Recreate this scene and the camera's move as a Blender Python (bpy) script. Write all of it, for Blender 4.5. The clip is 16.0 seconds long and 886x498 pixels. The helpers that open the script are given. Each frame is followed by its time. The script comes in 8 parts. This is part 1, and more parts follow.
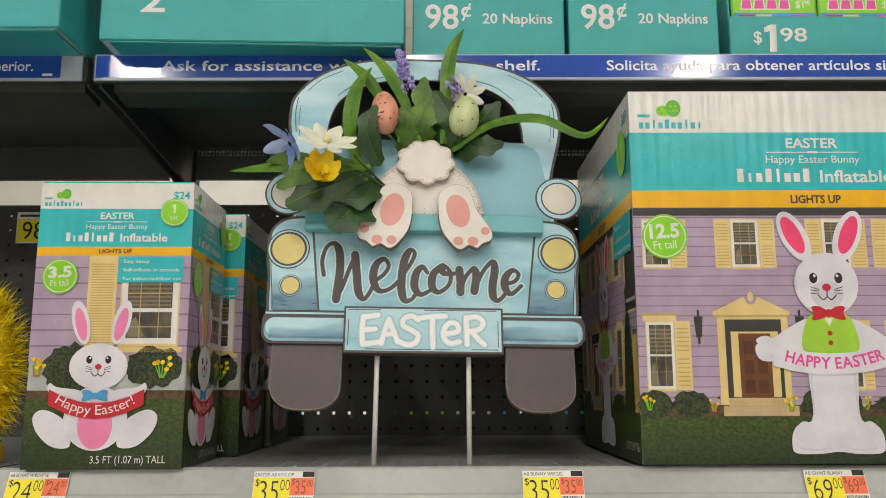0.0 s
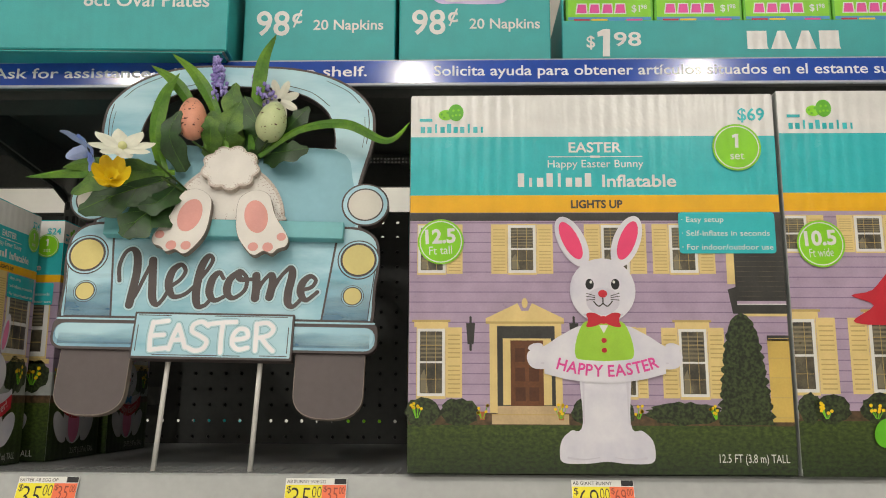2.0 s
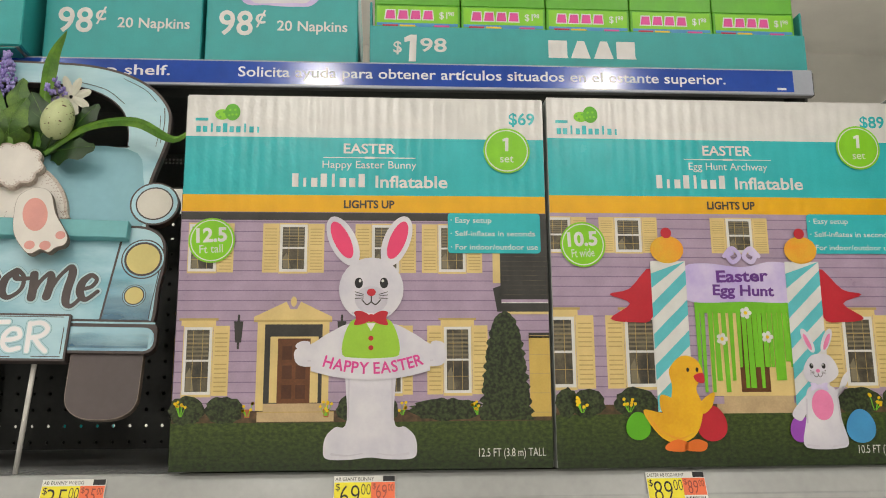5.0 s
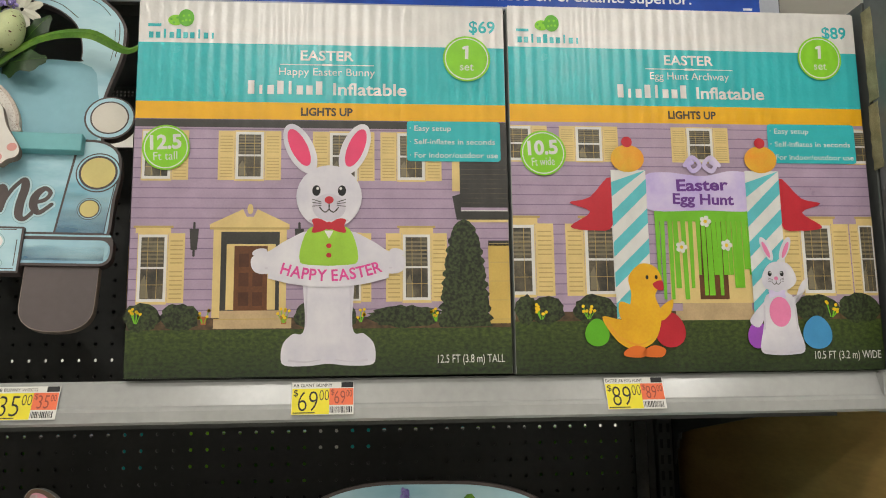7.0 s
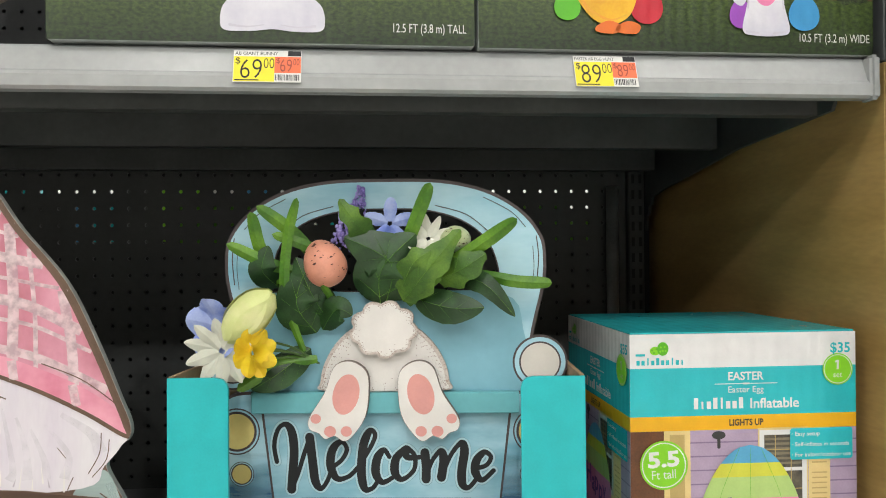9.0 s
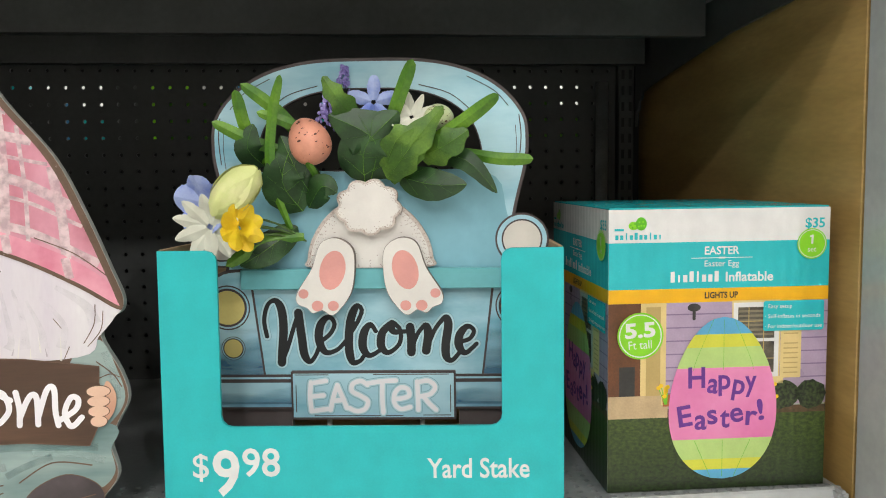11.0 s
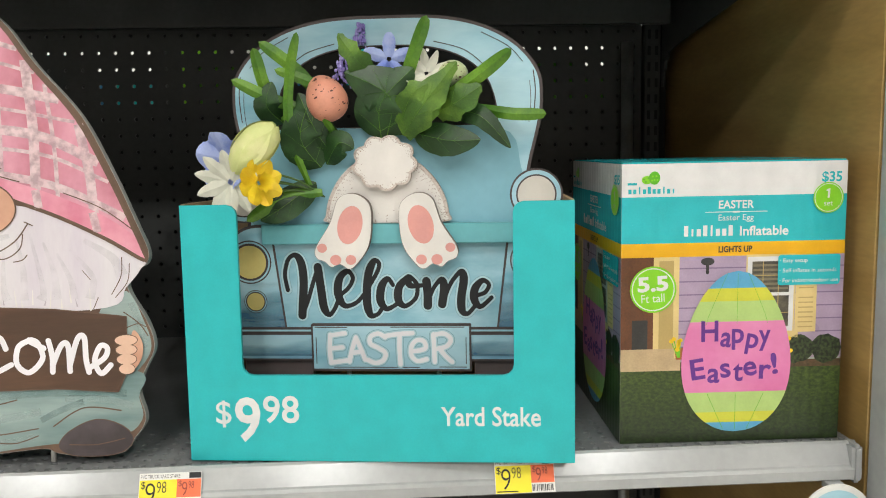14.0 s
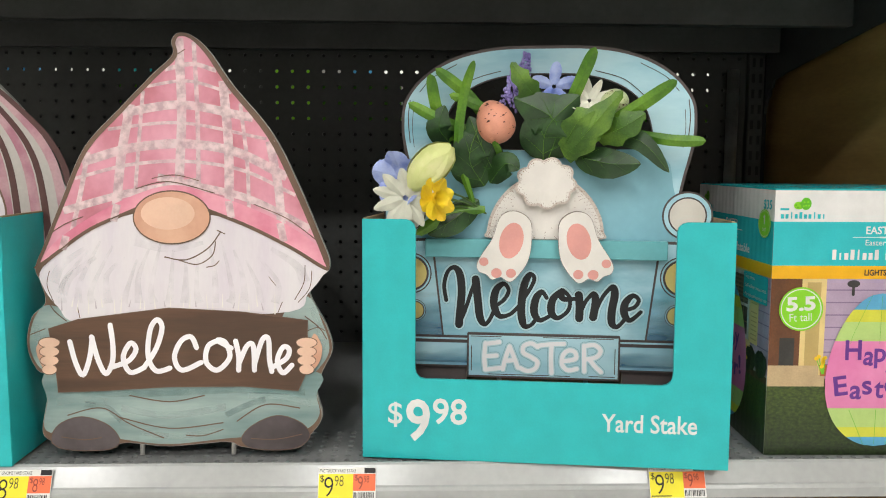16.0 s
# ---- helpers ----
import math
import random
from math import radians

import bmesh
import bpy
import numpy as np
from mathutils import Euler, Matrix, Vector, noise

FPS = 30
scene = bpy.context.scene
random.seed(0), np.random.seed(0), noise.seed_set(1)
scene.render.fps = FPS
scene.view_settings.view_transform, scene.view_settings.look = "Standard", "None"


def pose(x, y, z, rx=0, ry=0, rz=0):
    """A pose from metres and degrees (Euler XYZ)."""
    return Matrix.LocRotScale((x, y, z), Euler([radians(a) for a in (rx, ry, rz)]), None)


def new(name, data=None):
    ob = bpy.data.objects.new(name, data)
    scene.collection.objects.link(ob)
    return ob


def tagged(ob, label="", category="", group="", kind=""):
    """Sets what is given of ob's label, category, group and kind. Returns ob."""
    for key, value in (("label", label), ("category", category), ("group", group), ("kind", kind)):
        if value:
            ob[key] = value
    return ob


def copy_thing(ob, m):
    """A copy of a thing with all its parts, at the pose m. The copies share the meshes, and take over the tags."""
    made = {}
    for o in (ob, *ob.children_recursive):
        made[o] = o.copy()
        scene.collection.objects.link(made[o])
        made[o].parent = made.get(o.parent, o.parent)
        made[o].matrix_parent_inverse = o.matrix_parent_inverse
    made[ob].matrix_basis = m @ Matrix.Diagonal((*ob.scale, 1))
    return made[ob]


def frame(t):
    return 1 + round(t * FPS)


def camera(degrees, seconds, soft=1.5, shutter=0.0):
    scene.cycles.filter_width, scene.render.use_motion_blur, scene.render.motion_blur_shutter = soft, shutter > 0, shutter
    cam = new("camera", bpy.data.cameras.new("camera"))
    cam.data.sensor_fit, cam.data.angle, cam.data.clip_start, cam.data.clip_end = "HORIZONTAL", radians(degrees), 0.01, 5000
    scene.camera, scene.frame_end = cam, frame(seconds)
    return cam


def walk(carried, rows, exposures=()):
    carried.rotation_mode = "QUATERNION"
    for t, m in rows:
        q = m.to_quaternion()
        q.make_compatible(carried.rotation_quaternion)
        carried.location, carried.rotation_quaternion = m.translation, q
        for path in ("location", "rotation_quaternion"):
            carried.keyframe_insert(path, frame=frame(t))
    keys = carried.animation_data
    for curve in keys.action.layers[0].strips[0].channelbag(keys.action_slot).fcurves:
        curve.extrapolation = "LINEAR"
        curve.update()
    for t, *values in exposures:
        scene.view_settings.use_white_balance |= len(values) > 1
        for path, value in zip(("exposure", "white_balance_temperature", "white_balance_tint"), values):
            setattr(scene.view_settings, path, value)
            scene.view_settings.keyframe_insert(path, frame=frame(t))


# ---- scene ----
cam = camera(56.3, 16.0, soft=1.0)
METRES, EYE, TILT, LEAN, TURN = 0.95, 1.45, 0.0, 0.0, -0.2
ROWS = [
    (0.0, 0.0, 0.0, 0.0, 0.02, 9.57, 0.15),
    (0.5, 0.0643, 0.004, 0.0008, 0.87, 9.81, -0.08),
    (1.0, 0.1341, 0.0096, -0.0006, 1.6, 9.93, -0.33),
    (1.5, 0.198, 0.0151, -0.0031, 1.85, 10.13, -0.33),
    (2.0, 0.2564, 0.0111, -0.0041, 1.68, 10.31, -0.21),
    (2.5, 0.3004, 0.0024, -0.0073, 1.17, 10.48, -0.2),
    (3.0, 0.3358, -0.0031, -0.0111, 0.44, 10.71, -0.27),
    (3.5, 0.3645, -0.0055, -0.012, -0.49, 10.85, -0.25),
    (4.0, 0.3882, -0.0019, -0.0129, -1.54, 10.93, -0.09),
    (6.5, 0.4322, 0.0016, -0.035, -4.61, 9.62, 0.91),
    (7.0, 0.4384, 0.0164, -0.0774, -4.6, 8.8, 0.83),
    (7.5, 0.4405, 0.0296, -0.1501, -4.93, 8.15, 0.69),
    (8.0, 0.4451, 0.048, -0.2083, -5.37, 5.96, 0.55),
    (8.5, 0.4545, 0.0718, -0.243, -5.71, 2.91, 0.49),
    (9.0, 0.4647, 0.0886, -0.2627, -5.99, 0.12, 0.51),
    (9.5, 0.4711, 0.095, -0.2764, -6.33, -1.9, 0.63),
    (12.0, 0.4998, 0.0568, -0.3251, -4.99, -6.1, 1.23),
    (12.5, 0.5165, 0.0627, -0.3297, -4.13, -6.54, 1.44),
    (13.0, 0.5203, 0.066, -0.331, -3.65, -6.83, 1.47),
    (13.5, 0.515, 0.062, -0.3297, -3.36, -6.96, 1.32),
    (14.0, 0.5039, 0.0515, -0.3267, -3.21, -6.96, 1.04),
    (14.5, 0.4906, 0.039, -0.3246, -2.97, -6.79, 0.66),
    (15.0, 0.4764, 0.0257, -0.321, -2.38, -6.55, 0.26),
    (15.5, 0.4434, 0.0134, -0.3145, -1.45, -6.45, -0.02),
    (16.0, 0.3505, 0.0013, -0.3183, -1.62, -5.99, -0.28),
]
EXPOSURES = [(0.0, -0.52, 6850, 10), (3.0, -0.58, 6840, 10), (7.0, -0.62, 6800, 10), (8.0, -0.38, 6600, 10), (9.0, -0.10, 6300, 10), (12.0, -0.10, 6400, 10), (16.0, -0.08, 6450, 10)]
walk(cam, [(t, pose(0, 0, EYE, TILT, LEAN, TURN) @ pose(METRES * x, METRES * y, METRES * z, 90 + pitch, roll, yaw)) for t, x, y, z, yaw, pitch, roll in ROWS], EXPOSURES)

# ---- world and lamps ----
world = bpy.data.worlds.new("store_air")
scene.world = world
world.use_nodes = True
world.node_tree.nodes["Background"].inputs[0].default_value = (1.0, 0.97, 0.92, 1)
world.node_tree.nodes["Background"].inputs[1].default_value = 0.05
CEILING = 4.6
LAMP_W = 100.0
STRIPS = [(-2.6, -4.9, 1.0), (-0.2, -4.9, 1.0), (2.2, -4.9, 1.0), (-2.6, -1.9, 0.36), (-0.2, -1.9, 0.36), (2.2, -1.9, 0.36), (-1.8, 4.2, 1.0), (1.8, 4.2, 1.0)]  # x, y, share of LAMP_W


def strip_lamp(x, y, share):
    data = bpy.data.lights.new("strip_lamp", "AREA")
    data.shape, data.size, data.size_y = "RECTANGLE", 0.16, 0.7
    data.energy, data.color = LAMP_W * share, (0.99, 0.97, 0.94)
    ob = new("strip_lamp", data)
    ob.matrix_world = pose(x, y, CEILING - 0.46)
    if y == -4.9:
        return ob
    # upward lamp added to brighten the ceiling, left out at y = -4.9
    up = bpy.data.lights.new("ceiling_fill_uplight", "AREA")
    up.shape, up.size, up.size_y = "RECTANGLE", 0.16, 0.7
    up.energy, up.color = LAMP_W * 0.45, data.color
    new("ceiling_fill_uplight", up).matrix_world = pose(x, y, CEILING - 0.33, 180, 0, 0)
    return ob


for sx, sy, share in STRIPS:
    strip_lamp(sx, sy, share)

# ---- materials ----
MATS = {}


def mat(name, color=(0.5, 0.5, 0.5), rough=0.5, metal=0.0, var=0.08, scale=40.0, bump=0.03, stretch=(1, 1, 1), coat=0.0, second=None, edge=(0.42, 0.62)):
    """A surface with blotches and grain; second: a colour that a wider noise mixes in."""
    if name in MATS:
        return MATS[name]
    m = bpy.data.materials.new(name)
    m.use_nodes = True
    nt = m.node_tree
    n, l = nt.nodes, nt.links
    b = n["Principled BSDF"]
    tc = n.new("ShaderNodeTexCoord")
    mp = n.new("ShaderNodeMapping")
    mp.inputs["Scale"].default_value = stretch
    l.new(tc.outputs["Object"], mp.inputs["Vector"])
    big, fine = n.new("ShaderNodeTexNoise"), n.new("ShaderNodeTexNoise")
    big.inputs["Scale"].default_value, fine.inputs["Scale"].default_value = scale, scale * 14
    big.inputs["Detail"].default_value, fine.inputs["Detail"].default_value = 4, 2
    l.new(mp.outputs[0], big.inputs["Vector"]), l.new(mp.outputs[0], fine.inputs["Vector"])
    ramp = n.new("ShaderNodeValToRGB")
    ramp.color_ramp.elements[0].position, ramp.color_ramp.elements[1].position = edge
    lo = second if second else tuple(c * (1 - var) for c in color)
    hi = color if second else tuple(min(1, c * (1 + var)) for c in color)
    ramp.color_ramp.elements[0].color, ramp.color_ramp.elements[1].color = (*lo, 1), (*hi, 1)
    l.new(big.outputs["Fac"], ramp.inputs["Fac"])
    mix = n.new("ShaderNodeMix")
    mix.data_type, mix.blend_type = "RGBA", "OVERLAY"
    mix.inputs[0].default_value = min(1, var * 1.5)
    l.new(ramp.outputs[0], mix.inputs[6]), l.new(fine.outputs["Fac"], mix.inputs[7])
    l.new(mix.outputs[2], b.inputs["Base Color"])
    mr = n.new("ShaderNodeMapRange")
    mr.inputs["To Min"].default_value, mr.inputs["To Max"].default_value = max(0, rough - 0.07), min(1, rough + 0.07)
    l.new(big.outputs["Fac"], mr.inputs["Value"]), l.new(mr.outputs[0], b.inputs["Roughness"])
    b.inputs["Metallic"].default_value = metal
    b.inputs["Coat Weight"].default_value = coat
    b.inputs["Coat Roughness"].default_value = 0.2
    if bump:
        bp = n.new("ShaderNodeBump")
        bp.inputs["Strength"].default_value, bp.inputs["Distance"].default_value = bump, 0.002
        l.new(fine.outputs["Fac"], bp.inputs["Height"]), l.new(bp.outputs[0], b.inputs["Normal"])
    MATS[name] = m
    return m


def ink(name, color, rough=0.38, var=0.05, second=None, scale=40.0, edge=(0.35, 0.65), stretch=(1, 1, 1), flute=0.12):
    """Print on coated cardboard: the flutes of the board show as soft upright ripples in the gloss."""
    if name in MATS:
        return MATS[name]
    m = mat(name, color, rough, 0, var, scale, 0, stretch, 0.0, second, edge)
    n, l = m.node_tree.nodes, m.node_tree.links
    tc = n.new("ShaderNodeTexCoord")
    wave = n.new("ShaderNodeTexWave")
    wave.wave_type, wave.bands_direction = "BANDS", "X"
    wave.inputs["Scale"].default_value, wave.inputs["Distortion"].default_value = 26, 1.2
    wave.inputs["Detail"].default_value, wave.inputs["Detail Scale"].default_value = 1, 6
    l.new(tc.outputs["Object"], wave.inputs["Vector"])
    bp = n.new("ShaderNodeBump")
    bp.inputs["Strength"].default_value, bp.inputs["Distance"].default_value = flute, 0.0012
    l.new(wave.outputs["Fac"], bp.inputs["Height"]), l.new(bp.outputs[0], n["Principled BSDF"].inputs["Normal"])
    return m


# steel and store
STEEL = mat("grey_shelf_enamel", (0.40, 0.41, 0.40), 0.19, 0.0, 0.06, 9, 0.02)
STEEL_DECK = mat("grey_deck_enamel", (0.22, 0.225, 0.225), 0.38, 0.0, 0.1, 12, 0.04)
DARK = mat("charcoal_enamel", (0.058, 0.061, 0.057), 0.45, 0.0, 0.15, 10, 0.04)
# near black that puts shade into gaps, slots, seams and hole backs
DARKER = mat("gap_shade_black", (0.008, 0.009, 0.009), 0.7, 0, 0.2, 10, 0.02)
PEG = mat("charcoal_pegboard", (0.046, 0.048, 0.045), 0.5, 0.0, 0.14, 8, 0.06)
GALV = mat("dull_galvanised_post", (0.50, 0.51, 0.50), 0.30, 0.7, 0.12, 20, 0.04)
WOODP = mat("tan_plywood", (0.46, 0.30, 0.105), 0.42, 0, 0.12, 4, 0.05, (1, 1, 5), 0.1, (0.36, 0.225, 0.07))
TILE = mat("polished_floor", (0.70, 0.69, 0.65), 0.25, 0, 0.06, 3, 0.01)
PAINT = mat("white_wall_paint", (0.78, 0.77, 0.73), 0.7, 0, 0.04, 2, 0.02)
BOARD = mat("kraft_cardboard", (0.36, 0.24, 0.13), 0.75, 0, 0.1, 30, 0.08)
GREYB = mat("grey_board_liner", (0.55, 0.56, 0.55), 0.6, 0, 0.05, 20, 0.03)
PAPER = mat("white_tag_paper", (0.78, 0.77, 0.73), 0.5, 0, 0.03, 60, 0.02)
YELLOW_TAG = mat("yellow_tag_paper", (0.85, 0.73, 0.02), 0.5, 0, 0.03, 60, 0.02)
RED_TAG = mat("orange_red_tag_paper", (0.85, 0.16, 0.055), 0.5, 0, 0.03, 60, 0.02)
BLACK_INK = mat("black_ink", (0.009, 0.009, 0.010), 0.6, 0, 0.05, 60, 0)
BLUE_STRIP = mat("blue_sign_strip", (0.018, 0.075, 0.42), 0.11, 0, 0.1, 6, 0.0)
CLEAR_EDGE = mat("milky_plastic_rim", (0.40, 0.43, 0.50), 0.25, 0, 0.04, 20, 0.0)
STRIP_INK = mat("white_sign_ink", (0.80, 0.82, 0.85), 0.35, 0, 0.02, 30, 0)
# box print
WHITE = ink("white_print", (0.72, 0.71, 0.69), 0.22, flute=0.20)
TEAL = ink("teal_print", (0.028, 0.46, 0.49), 0.24, flute=0.15)
TEAL_TRAY = ink("teal_tray_print", (0.018, 0.45, 0.46), 0.42, flute=0.05)
TEAL_DIM = ink("teal_case_print", (0.024, 0.36, 0.36), 0.45, flute=0.06)
GOLD = ink("gold_band_print", (0.80, 0.42, 0.005), 0.36)
LIME = ink("lime_print", (0.22, 0.60, 0.012), 0.36)
LIME_D = ink("lime_dark_print", (0.10, 0.42, 0.012), 0.36)
SIDING = ink("lilac_siding_print", (0.40, 0.30, 0.41), 0.30, 0.08)
SIDING_D = ink("siding_shadow_print", (0.22, 0.15, 0.25), 0.36)
CREAM = ink("cream_trim_print", (0.70, 0.53, 0.22), 0.36, 0.06)
CREAM_D = ink("cream_shade_print", (0.48, 0.34, 0.12), 0.36)
PANE = ink("dark_window_print", (0.035, 0.032, 0.028), 0.3, 0.3, (0.13, 0.11, 0.07), 60)
DOORY = ink("garage_door_print", (0.58, 0.40, 0.10), 0.36, 0.06)
DOOR_D = ink("door_panel_print", (0.075, 0.024, 0.009), 0.34, 0.2)
VEST = ink("vest_print", (0.32, 0.58, 0.045), 0.36)
DOORB = ink("brown_door_print", (0.13, 0.045, 0.015), 0.34, 0.2)
LAWNS = [ink("lawn_print_%d" % i, (0.064 - 0.010 * i, 0.100 - 0.0135 * i, 0.014 - 0.001 * i), 0.34, 0.45, (0.022 - 0.003 * i, 0.040 - 0.006 * i, 0.006), 230, (0.36, 0.64), (1, 1, 1.5)) for i in range(5)]
BUSH = ink("bush_print", (0.050, 0.072, 0.022), 0.36, 0.5, (0.008, 0.013, 0.004), 330, (0.40, 0.64))
MULCH = ink("mulch_print", (0.13, 0.07, 0.035), 0.36, 0.3, (0.05, 0.028, 0.014), 160)
STONE = ink("step_print", (0.50, 0.36, 0.20), 0.36, 0.1)
ROOF = ink("dark_roof_print", (0.035, 0.033, 0.03), 0.36, 0.2)
DAFF = ink("daffodil_print", (0.85, 0.55, 0.01), 0.36)
TERRA = ink("terracotta_print", (0.40, 0.12, 0.035), 0.36)
FUR = ink("white_nylon_print", (0.74, 0.72, 0.76), 0.34, 0.05, (0.60, 0.58, 0.66), 25)
FUR_D = ink("grey_nylon_print", (0.58, 0.55, 0.62), 0.36)
PINK = ink("pink_print", (0.80, 0.22, 0.42), 0.36)
HOT = ink("hot_pink_print", (0.78, 0.05, 0.16), 0.36)
RED = ink("red_print", (0.50, 0.015, 0.03), 0.36)
MAGENTA = ink("magenta_print", (0.72, 0.06, 0.30), 0.36)
VIOLET = ink("violet_print", (0.13, 0.03, 0.25), 0.36)
LILAC = ink("lilac_print", (0.50, 0.40, 0.72), 0.36, 0.05, (0.68, 0.60, 0.80), 30)
ORANGE = ink("orange_print", (0.80, 0.32, 0.02), 0.36, 0.1, (0.72, 0.42, 0.03), 40)
CHICK = ink("chick_yellow_print", (0.82, 0.46, 0.015), 0.36, 0.1, (0.72, 0.36, 0.012), 25)
AQUA = ink("aqua_stripe_print", (0.10, 0.50, 0.55), 0.36)
BLUEP = ink("blue_print", (0.05, 0.28, 0.55), 0.36)
GREENP = ink("green_strip_print", (0.16, 0.50, 0.02), 0.36)
BLIND = ink("window_blind_print", (0.20, 0.17, 0.11), 0.36, 0.1)
GREY_INK = ink("grey_print", (0.045, 0.035, 0.03), 0.4)
CARTON_EDGE = mat("worn_print_edge", (0.40, 0.42, 0.40), 0.5, 0, 0.1, 60, 0.04)
TAG_BROWN = mat("faded_tag_ink", (0.30, 0.045, 0.02), 0.5, 0, 0.05, 60, 0)
EGG_PINK = ink("egg_pink_print", (0.66, 0.16, 0.36), 0.36, 0.05, (0.74, 0.25, 0.45), 12)
EGG_GREEN = ink("egg_green_print", (0.42, 0.58, 0.18), 0.36)
EGG_BLUE = ink("egg_blue_print", (0.10, 0.37, 0.58), 0.36)
EGG_VIOLET = ink("egg_violet_print", (0.32, 0.07, 0.46), 0.36)
CHICK_FOOT = ink("chick_foot_print", (0.74, 0.16, 0.02), 0.36)
EGG_YEL = ink("egg_yellow_print", (0.60, 0.60, 0.05), 0.36)
# painted cut-out signs
SKY = mat("washed_blue_paint", (0.20, 0.46, 0.56), 0.42, 0, 0.06, 11, 0.02, (1, 1, 2.6), 0, (0.40, 0.64, 0.72), (0.40, 0.62))
SKY_PALE = mat("pale_blue_paint", (0.44, 0.67, 0.74), 0.42, 0, 0.06, 10, 0.02, (0.6, 1, 2.2), 0, (0.19, 0.45, 0.56), (0.30, 0.56))
SKY_DEEP = mat("slate_blue_paint", (0.095, 0.24, 0.36), 0.42, 0, 0.06, 13, 0.02, (0.8, 1, 2.0), 0, (0.34, 0.58, 0.67), (0.36, 0.68))
SKY_FLAT = mat("plain_blue_paint", (0.21, 0.44, 0.52), 0.45, 0, 0.05, 7, 0.02)
RAIL = mat("turquoise_rail_paint", (0.14, 0.43, 0.46), 0.42, 0, 0.05, 12, 0.02)
UMBER = mat("umber_edge_paint", (0.070, 0.052, 0.050), 0.55, 0, 0.12, 30, 0.05)
FLAP = mat("umber_flap_paint", (0.095, 0.073, 0.072), 0.55, 0, 0.08, 9, 0.04)
COREW = mat("raw_fibreboard_edge", (0.25, 0.20, 0.17), 0.8, 0, 0.15, 60, 0.1)
LENS = mat("cream_lens_paint", (0.70, 0.65, 0.58), 0.45, 0, 0.05, 25, 0.02)
LENS_Y = mat("butter_lens_paint", (0.70, 0.58, 0.20), 0.45, 0, 0.05, 25, 0.02)
CHALK = mat("chalk_white_paint", (0.76, 0.72, 0.67), 0.6, 0, 0.04, 30, 0.05)
TAN_SPRAY = mat("tan_speckle_paint", (0.60, 0.52, 0.46), 0.65, 0, 0.1, 620, 0.06, (1, 1, 1), 0, (0.36, 0.26, 0.21), (0.33, 0.50))
SPRAY_DOT = mat("brown_spray_dot", (0.30, 0.20, 0.16), 0.65, 0, 0.1, 60, 0.0)
PAD = mat("salmon_pad_paint", (0.72, 0.33, 0.29), 0.55, 0, 0.05, 30, 0.03)
RIM_BLUE = mat("grey_blue_rim_paint", (0.22, 0.40, 0.46), 0.45, 0, 0.04, 20, 0.02)


def wash(name, color, z0, z1):
    """Thin brushed paint that thickens downwards from height z0 to z1 on its board."""
    m = mat(name, color, 0.42, 0, 0.06, 12, 0.02)
    n, l = m.node_tree.nodes, m.node_tree.links
    tc, sep = n.new("ShaderNodeTexCoord"), n.new("ShaderNodeSeparateXYZ")
    noise, mp = n.new("ShaderNodeTexNoise"), n.new("ShaderNodeMapping")
    mp.inputs["Scale"].default_value = (0.7, 1, 2.6)
    noise.inputs["Scale"].default_value, noise.inputs["Detail"].default_value = 26, 4
    l.new(tc.outputs["Object"], sep.inputs[0]), l.new(tc.outputs["Object"], mp.inputs["Vector"]), l.new(mp.outputs[0], noise.inputs["Vector"])
    drift = n.new("ShaderNodeMath")
    drift.operation = "MULTIPLY_ADD"
    drift.inputs[1].default_value = abs(z0 - z1) * 1.6
    l.new(noise.outputs["Fac"], drift.inputs[0]), l.new(sep.outputs["Z"], drift.inputs[2])
    fade = n.new("ShaderNodeMapRange")
    mid = abs(z0 - z1) * 0.8
    fade.inputs["From Min"].default_value, fade.inputs["From Max"].default_value = z0 + mid, z1 + mid
    fade.inputs["To Min"].default_value, fade.inputs["To Max"].default_value = 0.0, 0.62
    l.new(drift.outputs[0], fade.inputs["Value"]), l.new(fade.outputs[0], n["Principled BSDF"].inputs["Alpha"])
    return m


WING_WASH = wash("slate_wing_wash", (0.075, 0.20, 0.33), 0.202, 0.160)
BUMPER_WASH = wash("slate_bumper_wash", (0.085, 0.23, 0.36), 0.143, 0.126)
HALO = mat("pale_halo_paint", (0.46, 0.66, 0.71), 0.45, 0, 0.04, 20, 0.02)
LETTER_W = mat("white_letter_paint", (0.86, 0.83, 0.85), 0.45, 0, 0.03, 20, 0.02)
STAKE = mat("white_stake_enamel", (0.74, 0.72, 0.68), 0.35, 0, 0.04, 30, 0.02)
# flowers
LEAF = mat("dark_silk_leaf", (0.028, 0.082, 0.018), 0.40, 0, 0.25, 50, 0.15, (1, 1, 1), 0, (0.014, 0.044, 0.010))
LEAF_M = mat("mid_silk_leaf", (0.115, 0.225, 0.022), 0.5, 0, 0.25, 40, 0.15, (1, 1, 1), 0, (0.05, 0.125, 0.014))
BLADE = mat("fresh_green_blade", (0.14, 0.30, 0.018), 0.42, 0, 0.2, 30, 0.12, (1, 1, 1), 0, (0.06, 0.175, 0.010))
STEM = mat("green_stem", (0.07, 0.13, 0.03), 0.5, 0, 0.15, 40, 0.05)
PETAL_W = mat("ivory_petal", (0.75, 0.74, 0.62), 0.6, 0, 0.05, 60, 0.08)
PETAL_C = mat("cream_tulip_petal", (0.74, 0.74, 0.36), 0.55, 0, 0.06, 50, 0.06, (1, 1, 1), 0, (0.66, 0.70, 0.28))
PETAL_Y = mat("yellow_petal", (0.82, 0.62, 0.02), 0.55, 0, 0.1, 50, 0.08, (1, 1, 1), 0, (0.76, 0.50, 0.012))
